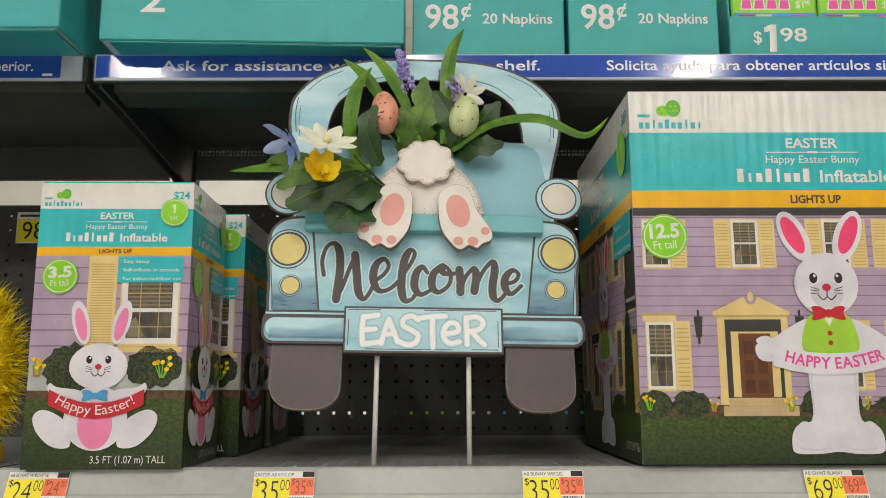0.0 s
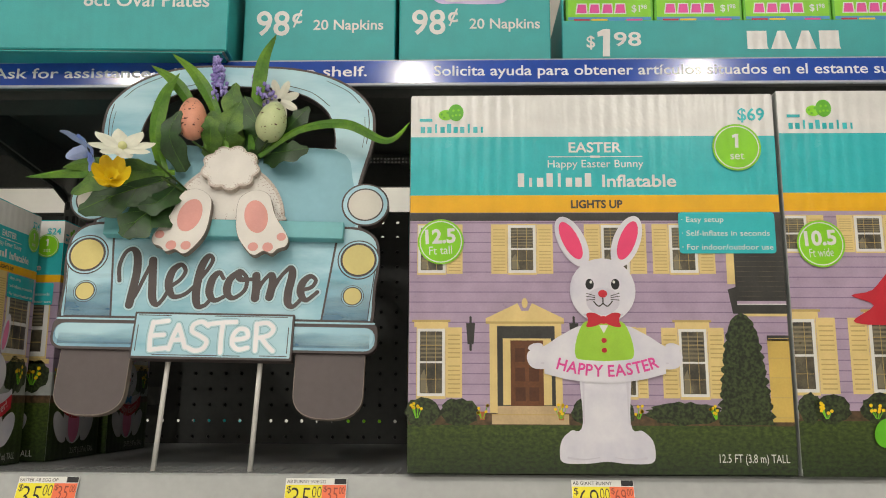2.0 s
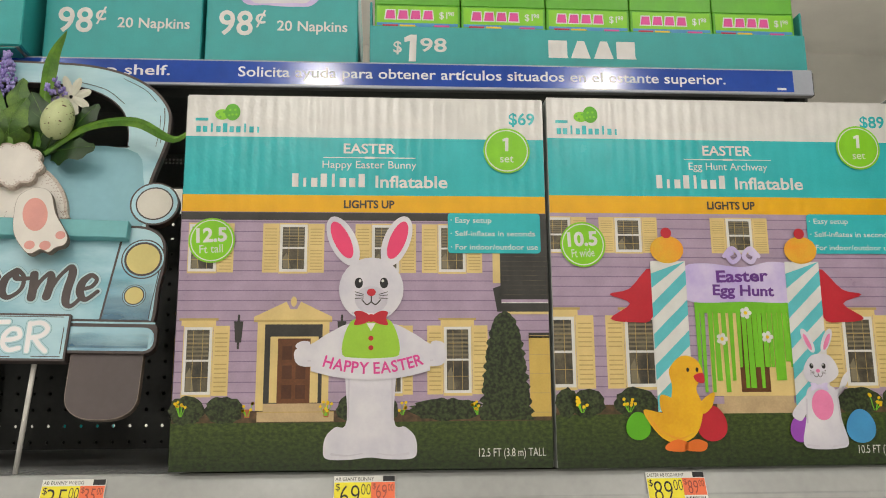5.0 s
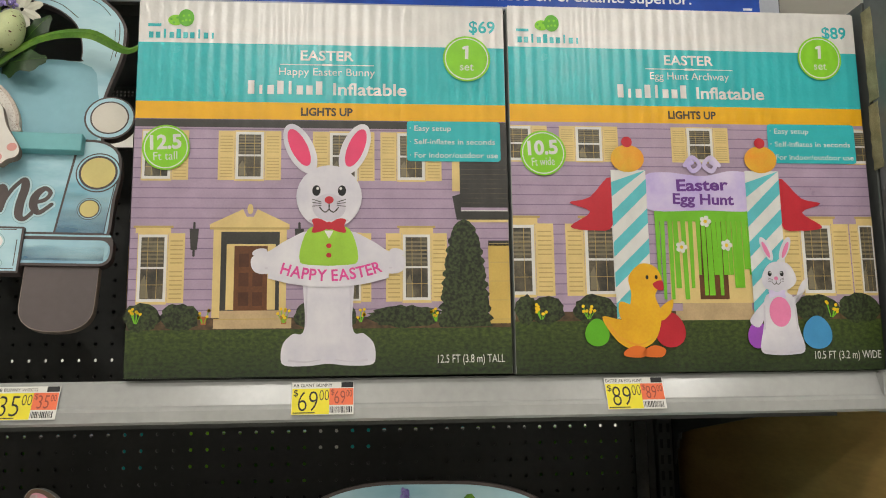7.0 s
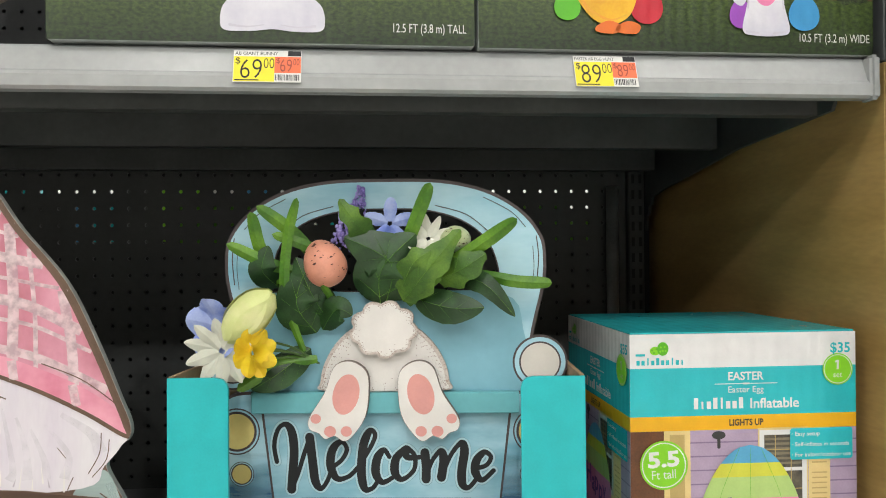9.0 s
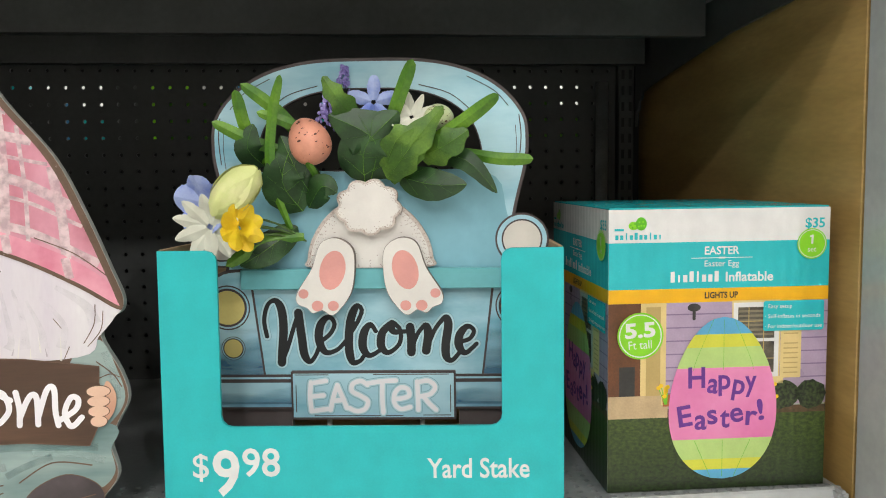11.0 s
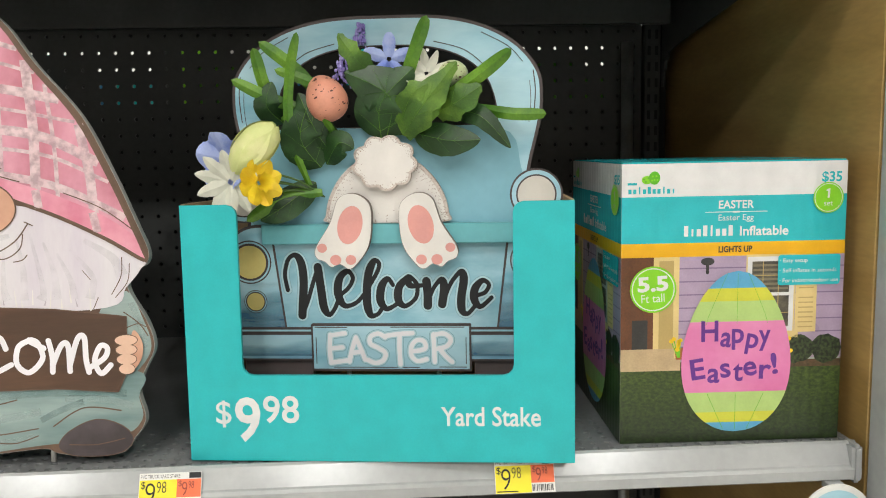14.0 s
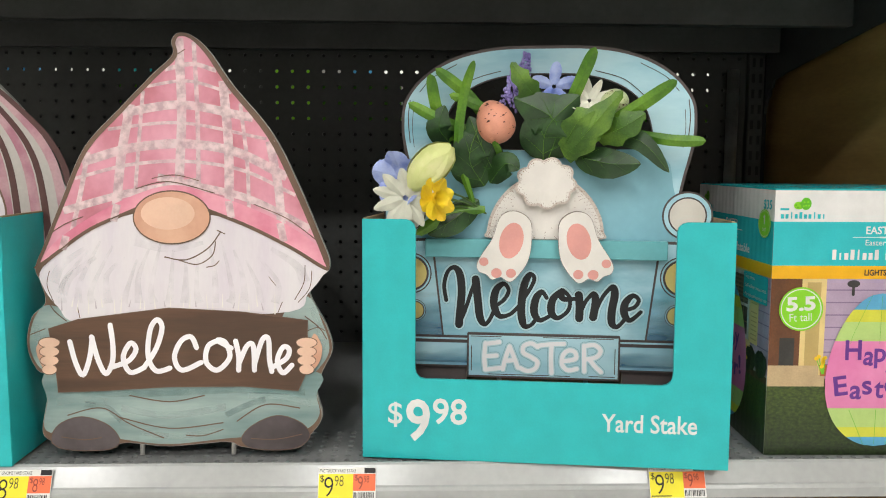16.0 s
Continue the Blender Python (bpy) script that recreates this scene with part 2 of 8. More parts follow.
PETAL_B = mat("periwinkle_petal", (0.17, 0.25, 0.70), 0.55, 0, 0.1, 40, 0.08, (1, 1, 1), 0, (0.42, 0.50, 0.80))
LAV = mat("lavender_floret", (0.44, 0.38, 0.74), 0.6, 0, 0.2, 90, 0.1, (1, 1, 1), 0, (0.26, 0.20, 0.54))
EGG_P = mat("peach_egg_shell", (0.70, 0.30, 0.20), 0.45, 0, 0.08, 40, 0.04)
EGG_G = mat("pale_green_egg_shell", (0.54, 0.60, 0.32), 0.45, 0, 0.08, 40, 0.04)
SPECK = mat("dark_speckle", (0.10, 0.035, 0.022), 0.55, 0, 0.1, 60, 0)
# gnome board
HAT = mat("pink_hat_paint", (0.68, 0.32, 0.40), 0.42, 0, 0.08, 14, 0.02, (1, 1, 0.8), 0, (0.46, 0.14, 0.18), (0.36, 0.62))
HAT_D = mat("rose_brim_paint", (0.60, 0.17, 0.25), 0.42, 0, 0.08, 16, 0.02, (1, 1, 1), 0, (0.74, 0.32, 0.40))
PLAID = mat("pale_plaid_paint", (0.78, 0.62, 0.63), 0.45, 0, 0.06, 40, 0.02, (1, 1, 1), 0, (0.74, 0.52, 0.55), (0.34, 0.55))
BEARD = mat("white_beard_paint", (0.71, 0.67, 0.68), 0.45, 0, 0.05, 12, 0.02, (2.6, 1, 0.5), 0, (0.64, 0.58, 0.63), (0.34, 0.60))
BEARD_D = mat("grey_beard_paint", (0.48, 0.42, 0.45), 0.45, 0, 0.05, 20, 0.02)
NOSE = mat("peach_nose_paint", (0.68, 0.40, 0.27), 0.42, 0, 0.05, 16, 0.02, (1, 1, 1), 0, (0.56, 0.29, 0.19))
NOSE_L = mat("peach_light_paint", (0.72, 0.47, 0.34), 0.42, 0, 0.05, 30, 0.02)
PLANK = mat("brown_plank_paint", (0.115, 0.055, 0.028), 0.5, 0, 0.1, 9, 0.03, (0.5, 1, 6), 0, (0.070, 0.034, 0.018))
COAT = mat("sage_coat_paint", (0.115, 0.195, 0.19), 0.38, 0, 0.06, 13, 0.02, (0.4, 1, 2.2), 0, (0.31, 0.39, 0.365), (0.38, 0.66))
BOOT = mat("dark_boot_paint", (0.045, 0.033, 0.035), 0.42, 0, 0.1, 12, 0.02, (1, 1, 1), 0, (0.095, 0.075, 0.078))
OUTL = mat("brown_outline_paint", (0.13, 0.075, 0.045), 0.5, 0, 0.1, 30, 0.02)
SLEEVE = mat("grey_edge_paint", (0.42, 0.41, 0.38), 0.6, 0, 0.08, 30, 0.04)
STRIPE_D = mat("burgundy_stripe_paint", (0.075, 0.028, 0.025), 0.45, 0, 0.1, 20, 0.02)
COAT_L = mat("pale_sage_paint", (0.46, 0.60, 0.57), 0.45, 0, 0.05, 30, 0.02)
COAT_D = mat("deep_sage_paint", (0.13, 0.27, 0.27), 0.45, 0, 0.05, 30, 0.02)
STRAND = mat("soft_grey_strand_paint", (0.66, 0.61, 0.66), 0.45, 0, 0.05, 30, 0.02)
for thin in (PLAID, COAT_L, COAT_D, STRAND):
    # dry brush: the paint under it shows through
    tn, tl = thin.node_tree.nodes, thin.node_tree.links
    grain = tn.new("ShaderNodeTexNoise")
    grain.inputs["Scale"].default_value, grain.inputs["Detail"].default_value = 130 if thin is PLAID else 55, 5
    tcn = tn.new("ShaderNodeTexCoord")
    tl.new(tcn.outputs["Object"], grain.inputs["Vector"])
    fade = tn.new("ShaderNodeMapRange")
    fade.inputs["From Min"].default_value, fade.inputs["From Max"].default_value = 0.36, 0.6
    fade.inputs["To Min"].default_value, fade.inputs["To Max"].default_value = (0.50, 0.86) if thin is PLAID else (0.0, 0.14) if thin is STRAND else (0.06, 0.34)
    tl.new(grain.outputs["Fac"], fade.inputs["Value"]), tl.new(fade.outputs[0], tn["Principled BSDF"].inputs["Alpha"])
TINSEL = mat("yellow_tinsel", (0.86, 0.68, 0.01), 0.28, 0.35, 0.1, 60, 0.0)


# ---- builders ----
def mesh_of(name, verts, faces, mats, index=None, smooth=False):
    me = bpy.data.meshes.new(name)
    me.from_pydata(verts, [], faces)
    for m in mats:
        me.materials.append(m)
    if index is not None:
        me.polygons.foreach_set("material_index", index)
    if smooth:
        me.polygons.foreach_set("use_smooth", [True] * len(me.polygons))
    me.update()
    return me


def link(name, me, parent=None, label="", m=None):
    ob = new(name, me)
    if parent is not None:
        ob.parent = parent
    if m is not None:
        ob.matrix_basis = m
    if label:
        tagged(ob, label)
    return ob


def part(name, bm, material, parent, label="", m=None, smooth=False):
    me = bpy.data.meshes.new(name)
    bm.to_mesh(me)
    bm.free()
    for one in (material if isinstance(material, (list, tuple)) else [material]):
        me.materials.append(one)
    if smooth:
        me.polygons.foreach_set("use_smooth", [True] * len(me.polygons))
    return link(name, me, parent, label, m)


def thing(name, m, label, category, group="", kind=""):
    return tagged_at(new(name), m, label, category, group, kind)


def tagged_at(ob, m, label, category, group="", kind=""):
    ob.matrix_basis = m
    return tagged(ob, label, category, group, kind)


def block(x0, x1, y0, y1, z0, z1, bevel=0.0, seg=1):
    bm = bmesh.new()
    bmesh.ops.create_cube(bm, size=1)
    for v in bm.verts:
        v.co = Vector(((x0 + x1) / 2 + v.co.x * (x1 - x0), (y0 + y1) / 2 + v.co.y * (y1 - y0), (z0 + z1) / 2 + v.co.z * (z1 - z0)))
    if bevel:
        bmesh.ops.bevel(bm, geom=bm.edges[:], offset=bevel, segments=seg, affect="EDGES")
    return bm


def setting(name, bm, material, label):
    ob = part(name, bm, material, None)
    return tagged(ob, label, "", "", "structure")


def spline(pts, closed=True, n=6):
    """Catmull-Rom through the points."""
    out, c = [], len(pts)
    rng = range(c if closed else c - 1)
    for i in rng:
        if closed:
            p = [Vector(pts[(i + k) % c]) for k in (-1, 0, 1, 2)]
        else:
            p = [Vector(pts[min(max(i + k, 0), c - 1)]) for k in (-1, 0, 1, 2)]
        for s in range(n):
            t = s / n
            out.append(0.5 * ((2 * p[1]) + (p[2] - p[0]) * t + (2 * p[0] - 5 * p[1] + 4 * p[2] - p[3]) * t * t + (3 * p[1] - p[0] - 3 * p[2] + p[3]) * t ** 3))
    if not closed:
        out.append(Vector(pts[-1]))
    return [tuple(v) for v in out]


def oval(cu, cv, ru, rv=None, n=32, rot=0.0):
    rv = ru if rv is None else rv
    c, s = math.cos(radians(rot)), math.sin(radians(rot))
    return [(cu + ru * math.cos(a) * c - rv * math.sin(a) * s, cv + ru * math.cos(a) * s + rv * math.sin(a) * c) for a in (2 * math.pi * i / n for i in range(n))]


def rounded(u0, v0, u1, v1, r, n=5):
    out = []
    for cu, cv, a0 in ((u1 - r, v1 - r, 0), (u0 + r, v1 - r, 90), (u0 + r, v0 + r, 180), (u1 - r, v0 + r, 270)):
        out += [(cu + r * math.cos(radians(a0 + 90 * i / n)), cv + r * math.sin(radians(a0 + 90 * i / n))) for i in range(n + 1)]
    return out


def mirror(half):
    """A closed outline from its right half, listed from the top of the axis to its foot."""
    return list(half) + [(-u, v) for u, v in reversed(half) if abs(u) > 1e-6]


def grown(pts, d):
    """The outline moved outwards by d (inwards where negative)."""
    area = sum(pts[i - 1][0] * pts[i][1] - pts[i][0] * pts[i - 1][1] for i in range(len(pts)))
    s = 1 if area > 0 else -1
    out = []
    for i, p in enumerate(pts):
        a, b = Vector(pts[i - 1]), Vector(pts[(i + 1) % len(pts)])
        t = (b - a).normalized() if (b - a).length > 1e-9 else Vector((1, 0))
        out.append((p[0] + t.y * d * s, p[1] - t.x * d * s))
    return out


def slab(pts, front, back, hole=None):
    """A board of that outline, from depth front to depth back (towards +y), with an opening if given."""
    bm = bmesh.new()
    rings = []
    for outline in ([pts, hole] if hole else [pts]):
        fr = [bm.verts.new((u, front, v)) for u, v in outline]
        bk = [bm.verts.new((u, back, v)) for u, v in outline]
        for i in range(len(outline)):
            bm.faces.new((fr[i - 1], fr[i], bk[i], bk[i - 1]))
        rings.append((fr, bk))
    if hole:
        for side in (0, 1):
            edges = []
            for r in rings:
                vs = r[side]
                edges += [e for e in (bm.edges.get((vs[i - 1], vs[i])) for i in range(len(vs))) if e]
            bmesh.ops.triangle_fill(bm, edges=edges, use_beauty=True)
    else:
        for vs in rings[0]:
            bm.faces.new(vs)
    bmesh.ops.recalc_face_normals(bm, faces=bm.faces[:])
    return bm


TEXTS = {}


def letters(s, bold=0.0):
    """Points and triangles of a line of the built-in font, 1 high per unit size, from its left foot."""
    key = (s, bold)
    if key not in TEXTS:
        cu = bpy.data.curves.new("line", "FONT")
        cu.body, cu.resolution_u, cu.offset = s, 3, bold
        ob = bpy.data.objects.new("line", cu)
        me = bpy.data.meshes.new_from_object(ob)
        TEXTS[key] = ([(v.co.x, v.co.y) for v in me.vertices], [tuple(p.vertices) for p in me.polygons])
        bpy.data.objects.remove(ob)
        bpy.data.meshes.remove(me)
        bpy.data.curves.remove(cu)
    return TEXTS[key]


class Art:
    """Flat print in the plane y = 0, in thin layers of ink towards -y."""

    def __init__(self, step=0.00008):
        self.v, self.f, self.m, self.i, self.step = [], [], [], [], step

    def slot(self, m):
        if m not in self.m:
            self.m.append(m)
        return self.m.index(m)

    def poly(self, pts, m, k):
        base = len(self.v)
        self.v += [(p[0], -k * self.step, p[1]) for p in pts]
        self.f.append(tuple(range(base, base + len(pts))))
        self.i.append(self.slot(m))

    lo, hi = -9.0, 9.0

    def rect(self, u0, v0, u1, v1, m, k):
        u0, u1 = max(u0, self.lo), min(u1, self.hi)
        if u1 - u0 < 1e-5:
            return
        self.poly([(u0, v0), (u1, v0), (u1, v1), (u0, v1)], m, k)

    def oval(self, cu, cv, ru, rv, m, k, rot=0.0, n=28):
        self.poly(oval(cu, cv, ru, rv, n, rot), m, k)

    def blob(self, pts, m, k, n=5):
        self.poly(spline(pts, True, n), m, k)

    def line(self, pts, w, m, k, smooth=True, w2=None, caps=True, n=7, pen=None):
        p = spline(pts, False, n) if smooth and len(pts) > 2 else [tuple(q) for q in pts]
        w2 = w if w2 is None else w2
        left, right, count = [], [], len(p)
        if pen:
            # a broad nib: strokes drawn downwards are wide, the others narrow
            raw = []
            for i in range(count):
                d = Vector(p[min(i + 1, count - 1)]) - Vector(p[max(i - 1, 0)])
                raw.append(pen[0] + (pen[1] - pen[0]) * (max(0.0, -d.y / d.length) ** 1.3 if d.length > 1e-9 else 0.0))
            nib = [sum(raw[max(0, i - 4):i + 5]) / len(raw[max(0, i - 4):i + 5]) for i in range(count)]
            w, w2 = nib[0], nib[-1]
        for i in range(count):
            a, b = Vector(p[max(i - 1, 0)]), Vector(p[min(i + 1, count - 1)])
            t = (b - a).normalized() if (b - a).length > 1e-9 else Vector((1, 0))
            h = (nib[i] if pen else w + (w2 - w) * i / max(1, count - 1)) / 2
            left.append((p[i][0] - t.y * h, p[i][1] + t.x * h))
            right.append((p[i][0] + t.y * h, p[i][1] - t.x * h))
        base, s = len(self.v), self.slot(m)
        for a, b in zip(left, right):
            y = -(k + 0.4 * (len(self.v) - base) / (2 * count)) * self.step
            self.v += [(a[0], y, a[1]), (b[0], y, b[1])]
        for i in range(count - 1):
            self.f.append((base + 2 * i, base + 2 * i + 1, base + 2 * i + 3, base + 2 * i + 2))
            self.i.append(s)
        if caps:
            self.oval(*p[0], w / 2, w / 2, m, k + 0.45, n=12)
            self.oval(*p[-1], w2 / 2, w2 / 2, m, k + 0.5, n=12)

    def text(self, s, u, v, size, m, k, align=0.5, bold=0.0, width=None, rot=0.0, lean=0.0):
        """align: where in the line (u, v) lies, 0 to 1; width: the whole line's width in metres."""
        pts, tris = letters(s, bold)
        if not pts:
            return
        lo, hi = min(p[0] for p in pts), max(p[0] for p in pts)
        sx = size if width is None else width / (hi - lo)
        c, sn = math.cos(radians(rot)), math.sin(radians(rot))
        base = len(self.v)
        for x, y in pts:
            a, b = (x - lo - align * (hi - lo)) * sx + lean * y * size, y * size
            self.v.append((u + a * c - b * sn, -k * self.step, v + a * sn + b * c))
        idx = self.slot(m)
        for t in tris:
            self.f.append(tuple(base + q for q in t))
            self.i.append(idx)

    def bars(self, spans, u, v, h, m, k):
        """Blank letter blocks: spans of (start, width, height share)."""
        for a, w, share in spans:
            self.rect(u + a, v, u + a + w, v + h * share, m, k)

    def put(self, name, parent, m=None, label=""):
        return link(name, mesh_of(name, self.v, self.f, self.m, self.i), parent, label, m)


def word_blocks(a, shape, u, v, width, h, m, k):
    """A trade word as a row of plain upright bars."""
    step = width / len(shape)
    for i, ch in enumerate(shape):
        mid, half = u + (i + 0.5) * step, step * (0.15 if ch in "li" else 0.33)
        a.rect(mid - half, v, mid + half, v + h * (0.92 if ch in "lbA" else 0.62), m, k)


def numeral_one(a, u, v, size, m, k):
    """A stout figure one with its flag; (u, v) is the middle of its foot."""
    a.poly([(u - 0.085 * size, v), (u + 0.085 * size, v), (u + 0.11 * size, v + 0.70 * size), (u - 0.04 * size, v + 0.70 * size), (u - 0.20 * size, v + 0.62 * size), (u - 0.19 * size, v + 0.50 * size), (u - 0.06 * size, v + 0.53 * size)], m, k)


# ---- the large structure ----
DECK_HI, DECK_LO = 1.375, 0.845
BAY_L, BAY_R = -0.432, 0.925
BACK = 1.38

floor = setting("floor", block(-9, 9, -9, 7, -0.1, 0), TILE, "polished pale store floor")
setting("ceiling", block(-9, 9, -9, 7, CEILING, CEILING + 0.1), PAINT, "white painted store ceiling")
setting("wall_north", block(-9, 9, 6.9, 7.0, 0, CEILING), PAINT, "plain white store wall")
setting("wall_south", block(-9, 9, -9.1, -9, 0, CEILING), PAINT, "plain white store wall")
setting("wall_east", block(9, 9.1, -9, 7, 0, CEILING), PAINT, "plain white store wall")
setting("wall_west", block(-9.1, -9, -9, 7, 0, CEILING), PAINT, "plain white store wall")
for sx, sy, share in STRIPS:
    fx = thing("ceiling_light", pose(sx, sy, CEILING - 0.35), "long white strip light hung under the ceiling", "ceiling light", "strip lights")
    part("housing", block(-0.11, 0.11, -0.42, 0.42, -0.1, 0, 0.01), PAINT, fx)
    for hy in (-0.3, 0.3):
        part("hanger", block(-0.004, 0.004, hy - 0.004, hy + 0.004, 0.0, 0.35), GALV, fx)


def holed(x0, x1, z0, z1, pitch, r, thick, ox=0.0, oz=0.0, sides=8):
    """A sheet with a grid of round holes, front at y = 0, back at y = thick."""
    nx, nz = round((x1 - x0) / pitch), round((z1 - z0) / pitch)
    px, pz = (x1 - x0) / nx, (z1 - z0) / nz
    verts, faces, ids = [], [], {}

    def at(p):
        key = (round(p[0], 5), round(p[1], 5), round(p[2], 5))
        if key not in ids:
            ids[key] = len(verts)
            verts.append(p)
        return ids[key]

    frame8 = [(1, 0), (1, 1), (0, 1), (-1, 1), (-1, 0), (-1, -1), (0, -1), (1, -1)]
    for i in range(nx):
        for j in range(nz):
            cx, cz = x0 + (i + 0.5) * px, z0 + (j + 0.5) * pz
            out = [at((cx + a * px / 2, 0, cz + b * pz / 2)) for a, b in frame8]
            rim = [at((cx + r * math.cos(math.pi * q / 4), 0, cz + r * math.sin(math.pi * q / 4))) for q in range(8)]
            deep = [at((cx + r * math.cos(math.pi * q / 4), thick, cz + r * math.sin(math.pi * q / 4))) for q in range(8)]
            for q in range(8):
                w = (q + 1) % 8
                faces.append((rim[q], out[q], out[w], rim[w]))
                faces.append((rim[w], deep[w], deep[q], rim[q]))
    return verts, faces


PITCH = 0.0254


def pegboard(name, x0, nx, z0, nz):
    """nx by nz holes; x0, z0: the lower left corner."""
    v, f = holed(x0, x0 + nx * PITCH, z0, z0 + nz * PITCH, PITCH, 0.0030, 0.005)
    ob = link(name, mesh_of(name, v, f, [PEG]), None, "", pose(0, BACK, 0))
    return tagged(ob, "charcoal pegboard back of the shelf bay with round holes", "", "", "structure")


pegboard("pegboard_1", 0.308 - 28.5 * PITCH, 51, 1.411 - 2.5 * PITCH, 16)
pegboard("pegboard_2", -0.437 - 51 * PITCH, 51, 1.411 - 2.5 * PITCH, 16)
pegboard("pegboard_3", 0.308 - 28.5 * PITCH, 51, 1.294 - 40.5 * PITCH, 42)
pegboard("pegboard_4", -0.437 - 51 * PITCH, 51, 1.294 - 40.5 * PITCH, 42)
setting("pegboard_seam", block(-1.732, 0.879, BACK + 0.0005, BACK + 0.0045, 1.3335, 1.347), DARK, "dark seam rail between the pegboard sheets")
# unseen dark blinds, added so that only some rows of holes show light
setting("hole_blind_end", block(0.845, 0.931, BACK + 0.034, BACK + 0.048, 0.0, 1.75), DARKER, "added dark blind behind the holes at the end of the bay")
rnd = random.Random(21)
x = -1.74
while x < 0.90:
    w = rnd.uniform(0.05, 0.16)
    # unseen cartons, added with tops set to darken all but some holes
    top = 1.290 - (rnd.choice((0.0, 0.0, 0.021, 0.046, 0.046, 0.071)) if -0.1 < x < 0.42 else rnd.choice((0.0, 0.0, 0.0, 0.021)))
    back = thing("hole_blind_carton", pose(x, BACK + 0.06, 1.0), "carton added behind the pegboard to block light at some holes", "box", "cartons behind the pegboard")
    part("carton", block(0, w * 0.95, 0, 0.04, 0, top - 1.0, 0.001), rnd.choice((GREENP, BLUEP, RED, DARK, DARK, DARK)), back)
    x += w
# open bands between these added sheets leave chosen rows of holes lit
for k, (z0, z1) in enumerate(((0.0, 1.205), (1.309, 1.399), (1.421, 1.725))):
    setting("hole_blind_%d" % (k + 1), block(-1.75, 0.93, BACK + 0.05, BACK + 0.056, z0, z1), DARKER, "added dark sheet that keeps pegboard holes black")
setting("rear_shelf", block(-1.75, 0.9, BACK + 0.06, BACK + 0.5, 1.716, 1.726), DARK, "dark shelf on the far side of the pegboard")
for bx, bw, bh, bm_ in ((-0.52, 0.10, 0.072, "p"), (-0.335, 0.028, 0.06, "r"), (-0.30, 0.03, 0.045, "p"), (-0.69, 0.05, 0.05, "r")):
    fb = thing("far_carton", pose(bx * 1.1, BACK + 0.2, 1.726), "small coloured carton on the shelf behind", "box", "cartons on the far shelf")
    part("carton", block(0, bw, 0, 0.06, 0, bh, 0.001), mat("plum_carton", (0.10, 0.03, 0.16), 0.4) if bm_ == "p" else mat("rose_carton", (0.45, 0.06, 0.10), 0.4), fb)
# the next aisle's shelf, glimpsed through the holes
setting("far_shelf", block(-1.75, 0.9, BACK + 1.0, BACK + 1.4, 0.0, 1.12), DARK, "dark shelf across the next aisle")
rnd = random.Random(8)
x = -1.70
while x < 0.75:
    w = rnd.uniform(0.07, 0.15)
    fb = thing("far_box", pose(x, BACK + 1.02, 1.12), "coloured carton on the shelf across the aisle", "box", "cartons across the aisle")
    part("carton", block(0, w * 0.97, 0, 0.12, 0, rnd.uniform(0.22, 0.36), 0.001), rnd.choice((GREENP, BLUEP, DAFF, TEAL, LIME, WHITE, WHITE, DARK)), fb)
    x += w
setting("top_rail", block(-1.75, 0.87, BACK + 0.001, BACK + 0.03, 1.7545, 1.760, 0.001), DARK, "dark rail along the top of the pegboard")


def upright(name, x, z1):
    up = thing(name, pose(x, BACK - 0.006, 0), "dark slotted steel gondola upright", "shelf upright", "gondola uprights")
    part("post", block(-0.013, 0.013, 0.004, 0.03, 0, z1, 0.002), DARK, up)
    # each slot is a black tile before the post, its shade put into the colour
    me = mesh_of("slot", [(-0.0024, 0.0, -0.0072), (0.0024, 0.0, -0.0072), (0.0024, 0.0, 0.0072), (-0.0024, 0.0, 0.0072), (-0.0024, 0.0012, -0.0072), (0.0024, 0.0012, -0.0072), (0.0024, 0.0012, 0.0072), (-0.0024, 0.0012, 0.0072)],
                 [(0, 1, 2, 3), (0, 4, 5, 1), (1, 5, 6, 2), (2, 6, 7, 3), (3, 7, 4, 0)], [DARKER])
    z = 0.45
    while z < z1 - 0.02:
        for sx in (-0.006, 0.006):
            link("slot", me, up, "", pose(sx, 0.003, z))
        z += 0.0254
    return up


upright("gondola_upright", -0.431, 1.86)
upright("gondola_upright", 0.897, 1.76)
pole = thing("steel_pole", pose(0.852, BACK - 0.016, 0), "dull grey steel pole standing before the pegboard", "pole")
bm = bmesh.new()
bmesh.ops.create_cone(bm, cap_ends=True, segments=20, radius1=0.0095, radius2=0.0095, depth=1.30)
bmesh.ops.translate(bm, verts=bm.verts[:], vec=(0, 0, 0.65))
part("tube", bm, GALV, pole, smooth=True)
part("foot", block(-0.014, 0.014, -0.012, 0.012, 0.0, 0.02, 0.003), DARK, pole)

